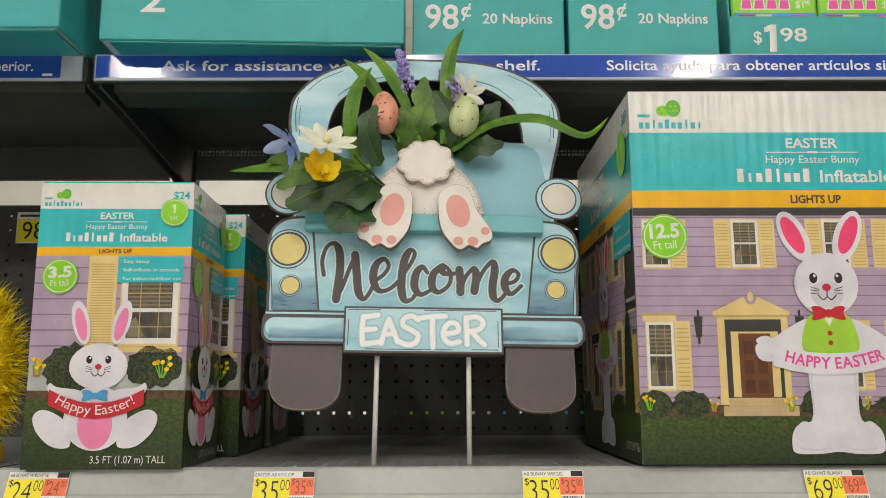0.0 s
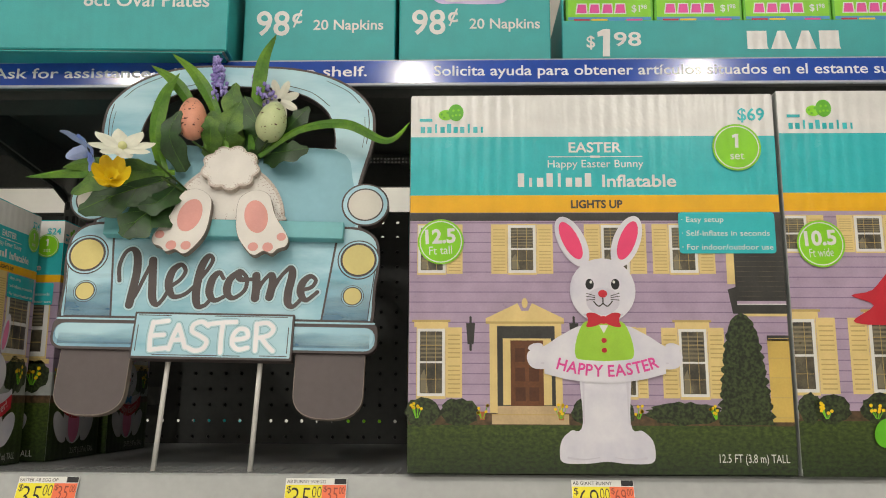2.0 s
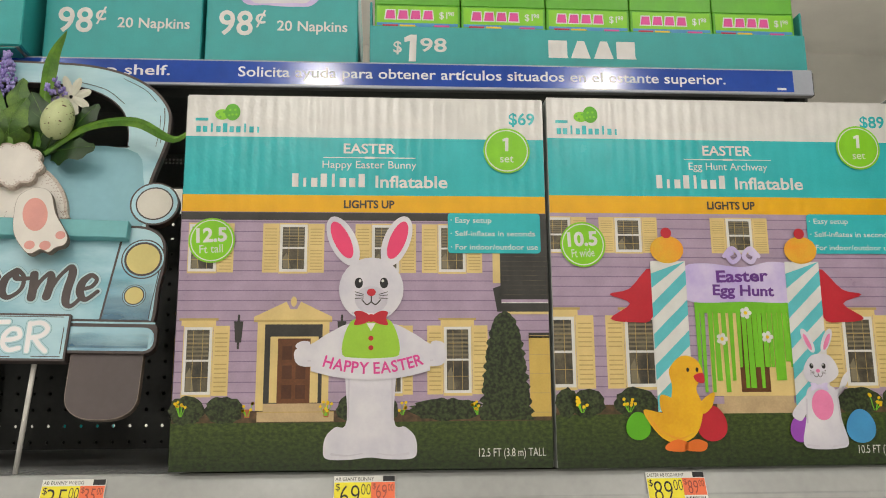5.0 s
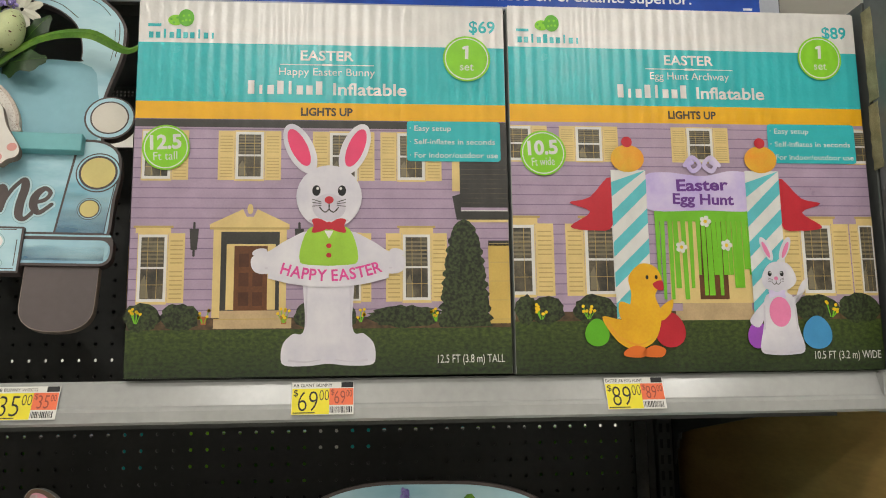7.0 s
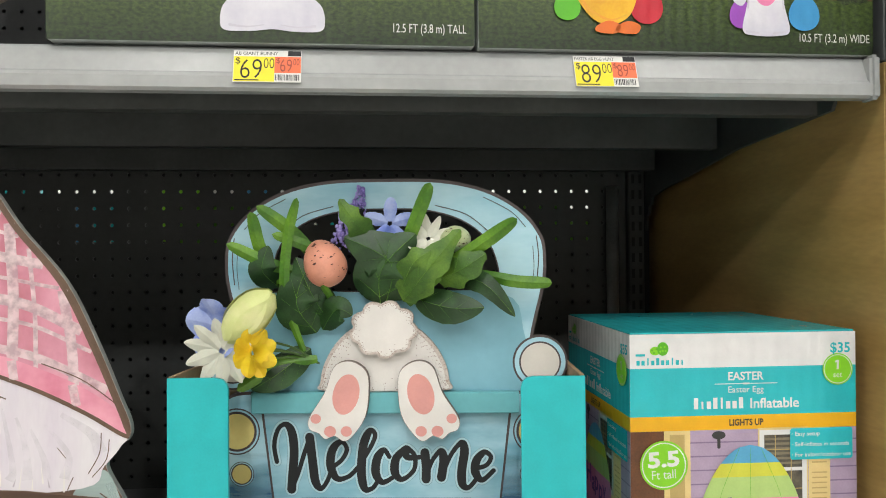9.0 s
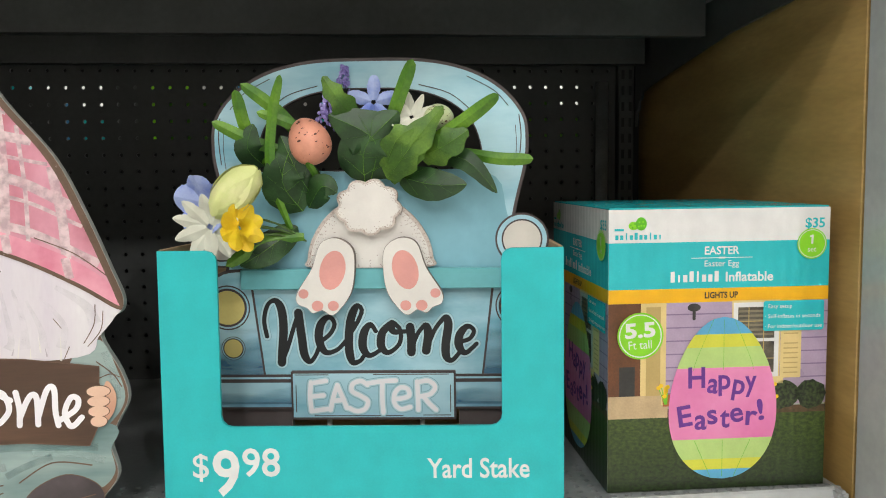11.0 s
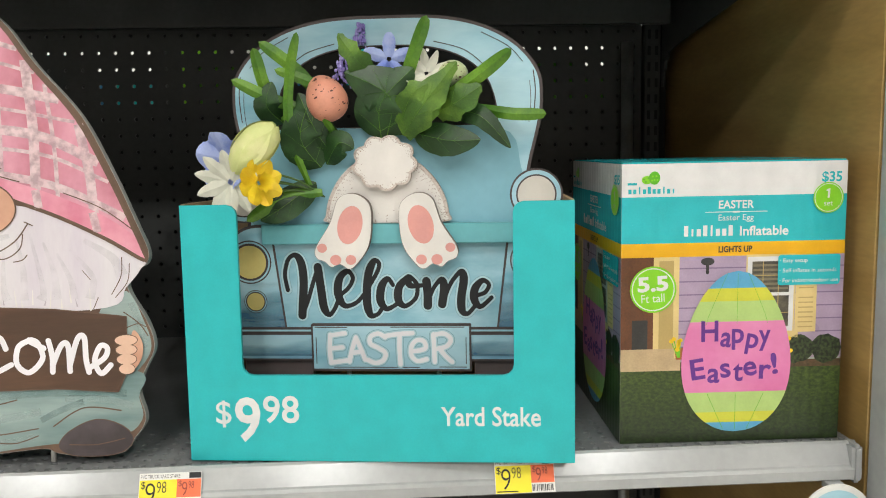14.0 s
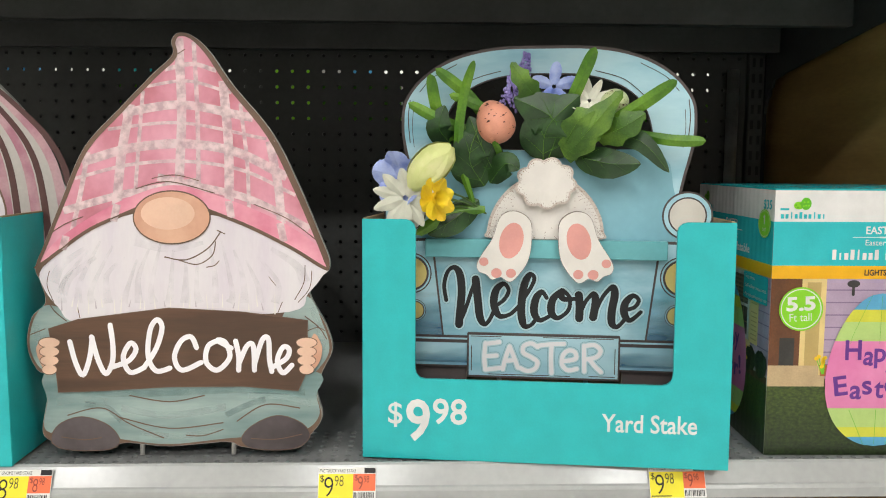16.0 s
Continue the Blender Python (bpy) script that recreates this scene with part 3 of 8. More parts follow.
setting("end_panel", block(0.932, 0.948, 0.80, 1.44, 0.0, 1.372, 0.001), WOODP, "tan plywood panel closing the end of the bay")
setting("end_panel_top", block(0.932, 0.948, 0.80, 1.44, 1.373, 1.762, 0.001), mat("slate_panel_enamel", (0.10, 0.108, 0.105), 0.45, 0, 0.12, 8, 0.04), "slate grey upper panel closing the end of the bay")
TAPE_TAN = mat("aged_masking_tape", (0.42, 0.38, 0.22), 0.6, 0, 0.15, 45, 0.2, (1, 1, 1), 0, (0.26, 0.24, 0.13))
for ty, z0, z1 in ((0.7835, 1.652, 1.750), (0.7860, 1.580, 1.649)):
    strip = thing("masking_tape", pose(0.9306, ty, z0), "torn strip of tan masking tape on the slate corner post", "tape", "strips of masking tape")
    rnd = random.Random(round(z0 * 1000))
    n = 14
    edge = [(0.0 + rnd.uniform(-0.0008, 0.0008), (z1 - z0) * q / n) for q in range(n + 1)] + [(0.016 + rnd.uniform(-0.001, 0.001), (z1 - z0) * q / n + rnd.uniform(-0.001, 0.001)) for q in range(n, -1, -1)]
    bm = slab(edge, -0.0004, 0.0004)
    part("strip", bm, TAPE_TAN, strip, "", pose(0, 0, 0, 0, 0, 90))
setting("end_post", block(0.931, 0.985, 0.725, 0.797, 0.0, 1.38, 0.003), STEEL, "grey steel corner post at the end of the bay")
setting("end_post_top", block(0.931, 0.985, 0.755, 0.797, 1.381, 1.79, 0.003), mat("slate_post_enamel", (0.13, 0.14, 0.14), 0.4, 0, 0.1, 12, 0.03), "slate grey upper corner post")


def profile(pts, x0, x1):
    """A bar of that (y, z) section, along x."""
    bm = bmesh.new()
    a = [bm.verts.new((x0, y, z)) for y, z in pts]
    b = [bm.verts.new((x1, y, z)) for y, z in pts]
    for i in range(len(pts)):
        bm.faces.new((a[i - 1], a[i], b[i], b[i - 1]))
    bm.faces.new(a), bm.faces.new(b)
    bmesh.ops.recalc_face_normals(bm, faces=bm.faces[:])
    return bm


def shelf(x0, x1, z, front, label, tail=BACK - 0.004, lip_h=0.034, perforated=True):
    """A steel gondola shelf: deck with punched holes, tag lip, under-beams, side brackets. z: top of the deck."""
    s = thing("gondola_shelf", pose(0, 0, z), label, "shelf", "gondola shelves")
    if perforated:
        # rows of punched holes lie in the front of the deck
        v, f = holed(x0, x1, front + 0.012, front + 0.113, 0.0146, 0.0034, 0.003)
        v = [(a, c, -b) for a, b, c in v]
        link("punched_deck", mesh_of("punched_deck", v, f, [STEEL_DECK]), s)
        # black pan: the shade seen through the holes is put into its colour
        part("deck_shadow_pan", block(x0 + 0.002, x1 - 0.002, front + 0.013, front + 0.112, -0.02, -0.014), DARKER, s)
        part("deck", block(x0, x1, front + 0.113, tail, -0.003, 0.0), STEEL_DECK, s)
    else:
        part("deck", block(x0, x1, front + 0.012, tail, -0.003, 0.0), STEEL_DECK, s)
    part("lip", profile([(front + 0.012, 0.0015), (front + 0.0085, 0.002), (front + 0.006, 0.0), (front - 0.0024, -lip_h + 0.013), (front - 0.0044, -lip_h + 0.0115), (front - 0.0064, -lip_h + 0.0085), (front - 0.0062, -lip_h + 0.004), (front - 0.0060, -lip_h - 0.001), (front - 0.002, -lip_h - 0.0035),
                         (front + 0.012, -lip_h - 0.0035), (front + 0.012, -lip_h - 0.001), (front + 0.0, -lip_h), (front + 0.011, -0.003)], x0, x1), STEEL, s, "light grey enamelled tag lip")
    for ex in (x0, x1 - 0.010):
        part("lip_end_cap", block(ex, ex + 0.010, front - 0.0085, front + 0.014, -lip_h - 0.005, 0.0024, 0.003, 2), STEEL, s)
    part("front_flange", block(x0 + 0.004, x1 - 0.006, front + 0.012, front + 0.016, -lip_h - 0.0025, -0.004), DARK, s)
    for by, bz in ((front + 0.054, -lip_h - 0.010), (front + 0.280, -lip_h - 0.015), (front + 0.498, -lip_h - 0.021)):
        # channels across the underside, each with a folded foot
        part("under_channel", profile([(by, -0.004), (by, bz), (by + 0.020, bz), (by + 0.020, bz + 0.003), (by + 0.003, bz + 0.003), (by + 0.003, -0.004)], x0 + 0.012, x1 - 0.026), DARK, s)
    for bx in (x0 + 0.004, x1 - 0.014):
        part("bracket", profile([(front + 0.03, -0.004), (front + 0.05, -0.040), (front + 0.25, -0.053), (front + 0.50, -0.085), (tail - 0.031, -0.093), (tail - 0.026, -0.104), (tail - 0.018, -0.106), (tail - 0.016, -0.118), (tail - 0.008, -0.122), (tail, -0.145), (tail, -0.004)], bx, bx + 0.004), DARK, s)
    return s


shelf(BAY_L + 0.003, BAY_R, DECK_HI, 0.802, "grey steel gondola shelf holding tall boxes and a sign")
low_shelf = shelf(BAY_L + 0.003, BAY_R, DECK_LO, 0.80, "grey steel gondola shelf holding a display tray and cut-out signs", lip_h=0.031)
shelf(-1.75, BAY_L - 0.003, DECK_HI, 0.802, "grey steel gondola shelf of the neighbouring bay")
shelf(-1.75, BAY_L - 0.003, DECK_LO, 0.80, "grey steel gondola shelf of the neighbouring bay", lip_h=0.031)
shelf(BAY_L + 0.003, BAY_R, 0.33, 0.80, "grey steel gondola base shelf", perforated=False)
shelf(-1.75, BAY_L - 0.003, 0.33, 0.80, "grey steel gondola base shelf", perforated=False)


def top_shelf(x0, x1, words, z=1.857, front=0.978, slotted=True):
    s = thing("top_shelf", pose(0, 0, z), "charcoal top shelf with a blue sign strip on its edge", "shelf", "top shelves")
    part("deck", block(x0, x1, front, BACK + 0.1, -0.004, 0.0), DARK, s)
    part("lip", block(x0, x1, front - 0.004, front + 0.006, -0.032, 0.0, 0.001), DARK, s)
    part("under_beam", profile([(front + 0.035, -0.004), (front + 0.04, -0.03), (front + 0.085, -0.035), (front + 0.095, -0.004)], x0 + 0.01, x1 - 0.02), DARK, s)
    if slotted:
        v, f = holed(x0 + 0.02, x1 - 0.02, -0.0215, -0.0095, 0.006, 0.0018, 0.002)
        link("punched_rail", mesh_of("punched_rail", v, f, [DARK]), s, "", pose(0, BACK - 0.03, 0))
    else:
        part("plain_rail", block(x0 + 0.02, x1 - 0.02, BACK - 0.030, BACK - 0.026, -0.0215, -0.0095), DARK, s)
    part("rear_rail", block(x0 + 0.02, x1 - 0.02, BACK - 0.030, BACK - 0.026, -0.0095, -0.004), DARK, s)
    part("rear_foot", block(x0 + 0.02, x1 - 0.02, BACK - 0.030, BACK - 0.020, -0.060, -0.0215), DARK, s)
    for bx in (x0 + 0.002, x1 - 0.006):
        part("bracket", profile([(front + 0.01, -0.004), (front + 0.012, -0.034), (front + 0.10, -0.040), (BACK - 0.05, -0.066), (BACK - 0.004, -0.082), (BACK - 0.004, -0.004)], bx, bx + 0.004), DARK, s)
    strip = part("sign_strip", block(x0 + 0.004, x1 - 0.004, front - 0.009, front - 0.005, -0.033, 0.001, 0.0008), CLEAR_EDGE, s, "clear plastic sign holder with a blue strip")
    a = Art()
    a.rect(x0 + 0.006, -0.0295, x1 - 0.03, -0.001, BLUE_STRIP, 1)
    for s_, u, w in words:
        a.text(s_, u, -0.0205, 0.0185, STRIP_INK, 2, 0.0, 0.012, w)
    a.bars([(0, 0.012, 1.0)], x1 - 0.052, -0.027, 0.003, STRIP_INK, 2)
    a.put("strip_print", strip, pose(0, front - 0.009, 0))
    return s


top_shelf(BAY_L + 0.003, BAY_R + 0.012, [("Ask for assistance with items on top shelf.", -0.343, 0.467), ("Solicita ayuda para obtener artículos situados en el estante superior.", 0.206, 0.612)])
top_shelf(-1.75, BAY_L - 0.004, [("estante superior.", -0.62, 0.12)], slotted=False)

# ---- price tags on the lips ----


def price_tag(x, z, front, price, small, lean=21.8, title=""):
    """A paper tag on a lip: yellow price, red second price, white title bar and stripes."""
    t = thing("price_tag", pose(x, front, z, -lean, 0, 0), "yellow, red and white paper price tag on the shelf lip", "price tag", "price tags")
    part("paper", block(0, 0.057, 0, 0.0006, -0.0315, 0.0), PAPER, t)
    a = Art()
    a.rect(0.0004, -0.0312, 0.0345, -0.0062, YELLOW_TAG, 1)
    a.rect(0.0345, -0.0225, 0.0566, -0.0062, RED_TAG, 1)
    if title:
        a.text(title, 0.0012, -0.0047, 0.0046, BLACK_INK, 2, 0.0, 0.0, min(0.036, 0.0027 * len(title)))
    a.rect(0.0455, -0.0055, 0.0566, -0.0003, BLACK_INK, 2)
    whole, cents = price
    a.text("$", 0.0018, -0.0135, 0.009, BLACK_INK, 2, 0.0)
    a.text(whole, 0.0060, -0.0282, 0.0285, BLACK_INK, 2, 0.0, -0.012, 0.0090 * len(whole))
    a.text(cents, 0.0070 + 0.0092 * len(whole), -0.0180, 0.0150, BLACK_INK, 2, 0.0, -0.010, 0.0088)
    a.text("$", 0.0358, -0.0125, 0.0075, TAG_BROWN, 2, 0.0)
    a.text(small, 0.0392, -0.0212, 0.0185, TAG_BROWN, 2, 0.0, -0.008, 0.0050 * len(small))
    a.text(cents, 0.0400 + 0.0051 * len(small), -0.0146, 0.0095, TAG_BROWN, 2, 0.0, 0.0, 0.0052)
    random.seed(len(title) + int(whole))
    u = 0.0352
    while u < 0.055:
        w = random.choice((0.0004, 0.0007, 0.001))
        a.rect(u, -0.0300, u + w, -0.0240, BLACK_INK, 2)
        u += w + random.choice((0.0005, 0.0008))
    a.rect(0.0015, -0.0302, 0.0215, -0.0292, BLACK_INK, 2)
    a.put("tag_print", t)
    return t


LIP_HI = 0.8046
for x, price, small, title in ((-0.405, ("24", "00"), "24", "AB BUNNY W/BOWTIE"), (-0.175, ("35", "00"), "35", "EASTER AB EGG OP"), (0.077, ("35", "00"), "35", "AB BUNNY W/EGG"),
                               (0.342, ("69", "00"), "69", "AB GIANT BUNNY"), (0.638, ("89", "00"), "89", "EASTER AB EGG HUNT")):
    price_tag(x, DECK_HI - 0.0015, LIP_HI, price, small, 21.8, title)
for x, price, small, title in ((-0.082, ("8", "98"), "8", "PVC GNOME YARD STAKE"), (0.236, ("9", "98"), "9", "PVC TRUCK YARD STAKE"), (0.567, ("9", "98"), "9", "PVC TRUCK YARD STAKE")):
    price_tag(x, DECK_LO - 0.001, 0.8018, price, small, 23.8, title)

# ---- boxed inflatables ----


def maker_mark(a, u, v, s, k=6):
    """The maker's mark as plain shapes: two green eggs over a row of teal letter blocks."""
    a.oval(u + 0.62 * s, v + 0.44 * s, 0.17 * s, 0.13 * s, LIME, k)
    a.oval(u + 0.86 * s, v + 0.50 * s, 0.18 * s, 0.21 * s, LIME_D, k + 1)
    for du, dv in ((0.80, 0.55), (0.92, 0.56), (0.86, 0.44), (0.78, 0.42), (0.95, 0.44)):
        a.oval(u + du * s, v + dv * s, 0.03 * s, 0.03 * s, LIME, k + 2, n=8)
    for du, dv in ((0.52, 0.46), (0.66, 0.50), (0.58, 0.38)):
        a.oval(u + du * s, v + dv * s, 0.03 * s, 0.03 * s, LIME_D, k + 2, n=8)
    word_blocks(a, "oolobooloi", u, v, 1.55 * s, 0.24 * s, TEAL, k)
    a.rect(u, v + 0.28 * s, u + 0.3 * s, v + 0.35 * s, TEAL, k)


def badge(a, cu, cv, r, top, foot, k=20):
    a.oval(cu, cv, r, r, LIME, k, n=40)
    ring = oval(cu, cv, r * 0.9, r * 0.9, 40)
    a.line(ring + ring[:1], r * 0.045, WHITE, k + 1, False, caps=False)
    if foot == "set":
        numeral_one(a, cu, cv - 0.02 * r, r * 0.85, WHITE, k + 2)
        a.text(foot, cu, cv - 0.52 * r, r * 0.5, WHITE, k + 2, 0.5, 0.0)
    else:
        a.text(top, cu, cv - 0.05 * r, r * 0.86, WHITE, k + 2, 0.5, 0.035, r * 1.32, 3)
        a.text(foot, cu, cv - 0.55 * r, r * 0.52, WHITE, k + 2, 0.5, 0.0, r * 1.0, 3)


def header(a, w, h, kind, price, s, narrow=False, bands=(0.885, 0.722, 0.673)):
    """White head, teal band and gold band with their lettering; s: the size of the lettering."""
    v1, v2, v3 = (h * q for q in bands)
    a.rect(0, v1, w, h, WHITE, 1)
    a.rect(0, v2, w, v1, TEAL, 1)
    a.rect(0, v3, w, v2, GOLD, 1)
    maker_mark(a, w * 0.025, v1 + 0.1 * (h - v1), (h - v1) * 1.0 if not narrow else (h - v1) * 0.95)
    c = w * 0.508
    band = v1 - v2
    a.text("EASTER", c, v1 - 0.27 * band, band * 0.24, WHITE, 4, 0.5, 0.02, s * 0.052)
    a.rect(c - s * 0.046, v1 - 0.355 * band, c + s * 0.046, v1 - 0.34 * band, WHITE, 4)
    a.rect(c - s * 0.005, v1 - 0.365 * band, c + s * 0.005, v1 - 0.33 * band, WHITE, 5)
    a.text(kind, c, v1 - 0.53 * band, band * 0.185, WHITE, 4, 0.5, 0.0, s * 0.0052 * len(kind))
    word_blocks(a, "Aiobloob", c - s * 0.078, v1 - 0.86 * band, s * 0.075, band * 0.25, WHITE, 4)
    a.text("Inflatable", c + s * 0.006, v1 - 0.86 * band, band * 0.29, WHITE, 4, 0.0, 0.02, s * 0.072)
    a.text("LIGHTS UP", c, v3 + 0.28 * (v2 - v3), (v2 - v3) * 0.62, GREY_INK, 4, 0.5, 0.03, s * 0.05)
    a.text(price, w * 0.975, v1 + 0.38 * (h - v1), (h - v1) * 0.42, TEAL, 4, 1.0, 0.02)


def info_panel(a, u0, u1, v0, v1, k=14):
    a.poly(rounded(u0, v0, u1, v1, (v1 - v0) * 0.08, 3), TEAL, k)
    step = (v1 - v0) / 3
    for i, s in enumerate(("· Easy setup", "· Self-inflates in seconds", "· For indoor/outdoor use")):
        full = (u1 - u0) * 0.94
        a.text(s, u0 + (u1 - u0) * 0.03, v1 - step * (i + 0.72), step * 0.56, WHITE, k + 1, 0.0, 0.004, full * (0.47, 0.97, 1.0)[i])


def siding(a, u0, u1, v0, v1, step, k=1, base=None):
    a.rect(u0, v0, u1, v1, base or SIDING, k)
    v = v0 + step
    while v < v1:
        a.rect(u0, v, u1, v + step * 0.10, SIDING_D, k + 1)
        v += step


def window_print(a, u0, u1, v0, v1, shutters=(1, 1), k=4, cap=False, mid=True, sw=0.62):
    """A sash window of the printed house with its frame, bars and louvred shutters."""
    w, h = u1 - u0, v1 - v0
    for side, on in zip((-1, 1), shutters):
        if on:
            a0 = u0 - w * sw if side < 0 else u1 + w * 0.04
            a.rect(a0, v0 - h * 0.02, a0 + w * (sw - 0.04), v1 + h * 0.02, CREAM, k)
            n = 14
            for i in range(n):
                vv = v0 + h * (0.04 + 0.92 * i / n)
                if i != n // 2:
                    a.rect(a0 + w * 0.07, vv, a0 + w * (sw - 0.11), vv + h * 0.018, CREAM_D, k + 1)
    a.rect(u0 - w * 0.03, v0 - h * 0.04, u1 + w * 0.03, v1 + h * 0.03, CREAM, k)
    a.rect(u0, v0, u1, v1, WHITE, k + 1)
    t = w * 0.10
    a.rect(u0 + t, v0 + t, u1 - t, v1 - t, PANE, k + 2)
    for q in range(6):
        vv = v0 + h * (0.56 + 0.062 * q)
        a.rect(u0 + t * 1.2, vv, u1 - t * 1.2, vv + h * 0.030, BLIND, k + 2.5)
    if u0 > a.lo:
        a.poly([(u0 + t * 1.3, v0 + t * 1.3), (u0 + w * 0.42, v0 + t * 1.3), (u0 + w * 0.26, v0 + h * 0.40), (u0 + t * 1.3, v0 + h * 0.30)], BLIND, k + 2.5)
    if mid:
        a.rect(u0 + t, v0 + h * 0.5 - t * 0.35, u1 - t, v0 + h * 0.5 + t * 0.35, WHITE, k + 3)
        for q in (1, 2):
            uu = u0 + w * q / 3
            a.rect(uu - t * 0.08, v0 + t, uu + t * 0.08, v1 - t, CREAM_D, k + 3)
        for q in (0.25, 0.75):
            a.rect(u0 + t, v0 + h * q - t * 0.08, u1 - t, v0 + h * q + t * 0.08, CREAM_D, k + 3)
    if cap:
        a.rect(u0 - w * 0.12, v1 + h * 0.02, u1 + w * 0.12, v1 + h * 0.10, CREAM, k + 1)
        a.rect(u0 - w * 0.2, v1 + h * 0.10, u1 + w * 0.2, v1 + h * 0.135, CREAM_D, k + 1)


def bush_print(a, cu, cv, ru, rv, k=6, n=22, m=None, seed=1):
    rnd = random.Random(seed)
    a.poly([(cu + ru * (1 + 0.10 * rnd.uniform(-1, 1)) * math.cos(2 * math.pi * i / n), cv + rv * (1 + 0.12 * rnd.uniform(-1, 1)) * math.sin(2 * math.pi * i / n)) for i in range(n)], m or BUSH, k)


def daffodils(a, u, v, s, k=9, seed=2, pot=False):
    rnd = random.Random(seed)
    if pot:
        a.poly([(u - s * 0.5, v + s * 0.5), (u - s * 0.35, v - s * 0.7), (u + s * 0.35, v - s * 0.7), (u + s * 0.5, v + s * 0.5)], TERRA, k - 1)
    for i in range(7):
        du, dv = rnd.uniform(-0.9, 0.9) * s, rnd.uniform(0.2, 1.6) * s
        a.line([(u + du * 0.2, v - s * 0.5), (u + du, v + dv)], s * 0.09, GREENP, k, False, caps=False)
        a.oval(u + du, v + dv, s * 0.24, s * 0.22, DAFF, k + 1, n=7, rot=rnd.uniform(0, 60))


def lawn(a, w, top, k=1):
    """Mown grass, lighter towards the house, in ragged bands."""
    rnd = random.Random(round(w * 1000))
    n = 150
    a.rect(0, 0, w, top, LAWNS[4], k)
    for i in range(4):
        low = top * (0.16 + 0.21 * i)
        a.poly([(w * q / n, low + top * rnd.uniform(-0.035, 0.035)) for q in range(n + 1)] + [(w, top), (0, top)], LAWNS[3 - i], k + 0.5 + 0.5 * i)


def eggshape(cu, cv, ru, rv, n=30):
    return [(cu + ru * math.cos(t) * (1 - 0.16 * math.sin(t)), cv + rv * math.sin(t)) for t in (2 * math.pi * i / n for i in range(n))]


def bunny_face(a, cu, cv, r, k, nose=RED):
    for s in (-1, 1):
        a.oval(cu + s * r * 0.4, cv + r * 0.22, r * 0.13, r * 0.17, BLACK_INK, k)
        a.oval(cu + s * r * 0.36, cv + r * 0.29, r * 0.045, r * 0.05, WHITE, k + 1, n=8)
        for d in (-0.12, 0.0, 0.1):
            a.line([(cu + s * r * 0.24, cv - r * 0.2 + d * r * 0.5), (cu + s * r * 0.52, cv - r * 0.16 + d * r)], r * 0.025, GREY_INK, k, False, caps=False)
        a.line([(cu, cv - r * 0.38), (cu + s * r * 0.14, cv - r * 0.47), (cu + s * r * 0.29, cv - r * 0.32)], r * 0.04, GREY_INK, k)
    a.line([(cu, cv - r * 0.15), (cu, cv - r * 0.38)], r * 0.04, GREY_INK, k, False)
    a.oval(cu, cv - r * 0.08, r * 0.14, r * 0.12, nose, k + 1)


def bow(a, cu, cv, s, m, k):
    for d in (-1, 1):
        a.blob([(cu, cv + 0.1 * s), (cu + d * 0.55 * s, cv + 0.42 * s), (cu + d * s, cv + 0.36 * s), (cu + d * 0.9 * s, cv), (cu + d * s, cv - 0.4 * s), (cu + d * 0.5 * s, cv - 0.36 * s), (cu, cv - 0.1 * s)], m, k, 4)
    a.oval(cu, cv, 0.22 * s, 0.24 * s, m, k + 1)


def curved_text(a, s, cu, cv, width, size, sag, m, k, bold=0.02, rot=0.0):
    """A line whose letters follow a shallow arc."""
    pts, _ = letters(s, bold)
    full = max(p[0] for p in pts)
    x = 0.0
    for ch in s:
        if ch == " ":
            x += 0.30
            continue
        q, _ = letters(ch, bold)
        w = max(p[0] for p in q) - min(p[0] for p in q)
        t = (x + w / 2) / (full * 1.02) * 2 - 1
        a.text(ch, cu + t * width / 2, cv + sag * t * t + math.tan(radians(rot)) * t * width / 2, size, m, k, 0.5, bold, w * width / full * 1.02, rot + math.degrees(math.atan(4 * sag * t / width)))
        x += w + 0.07


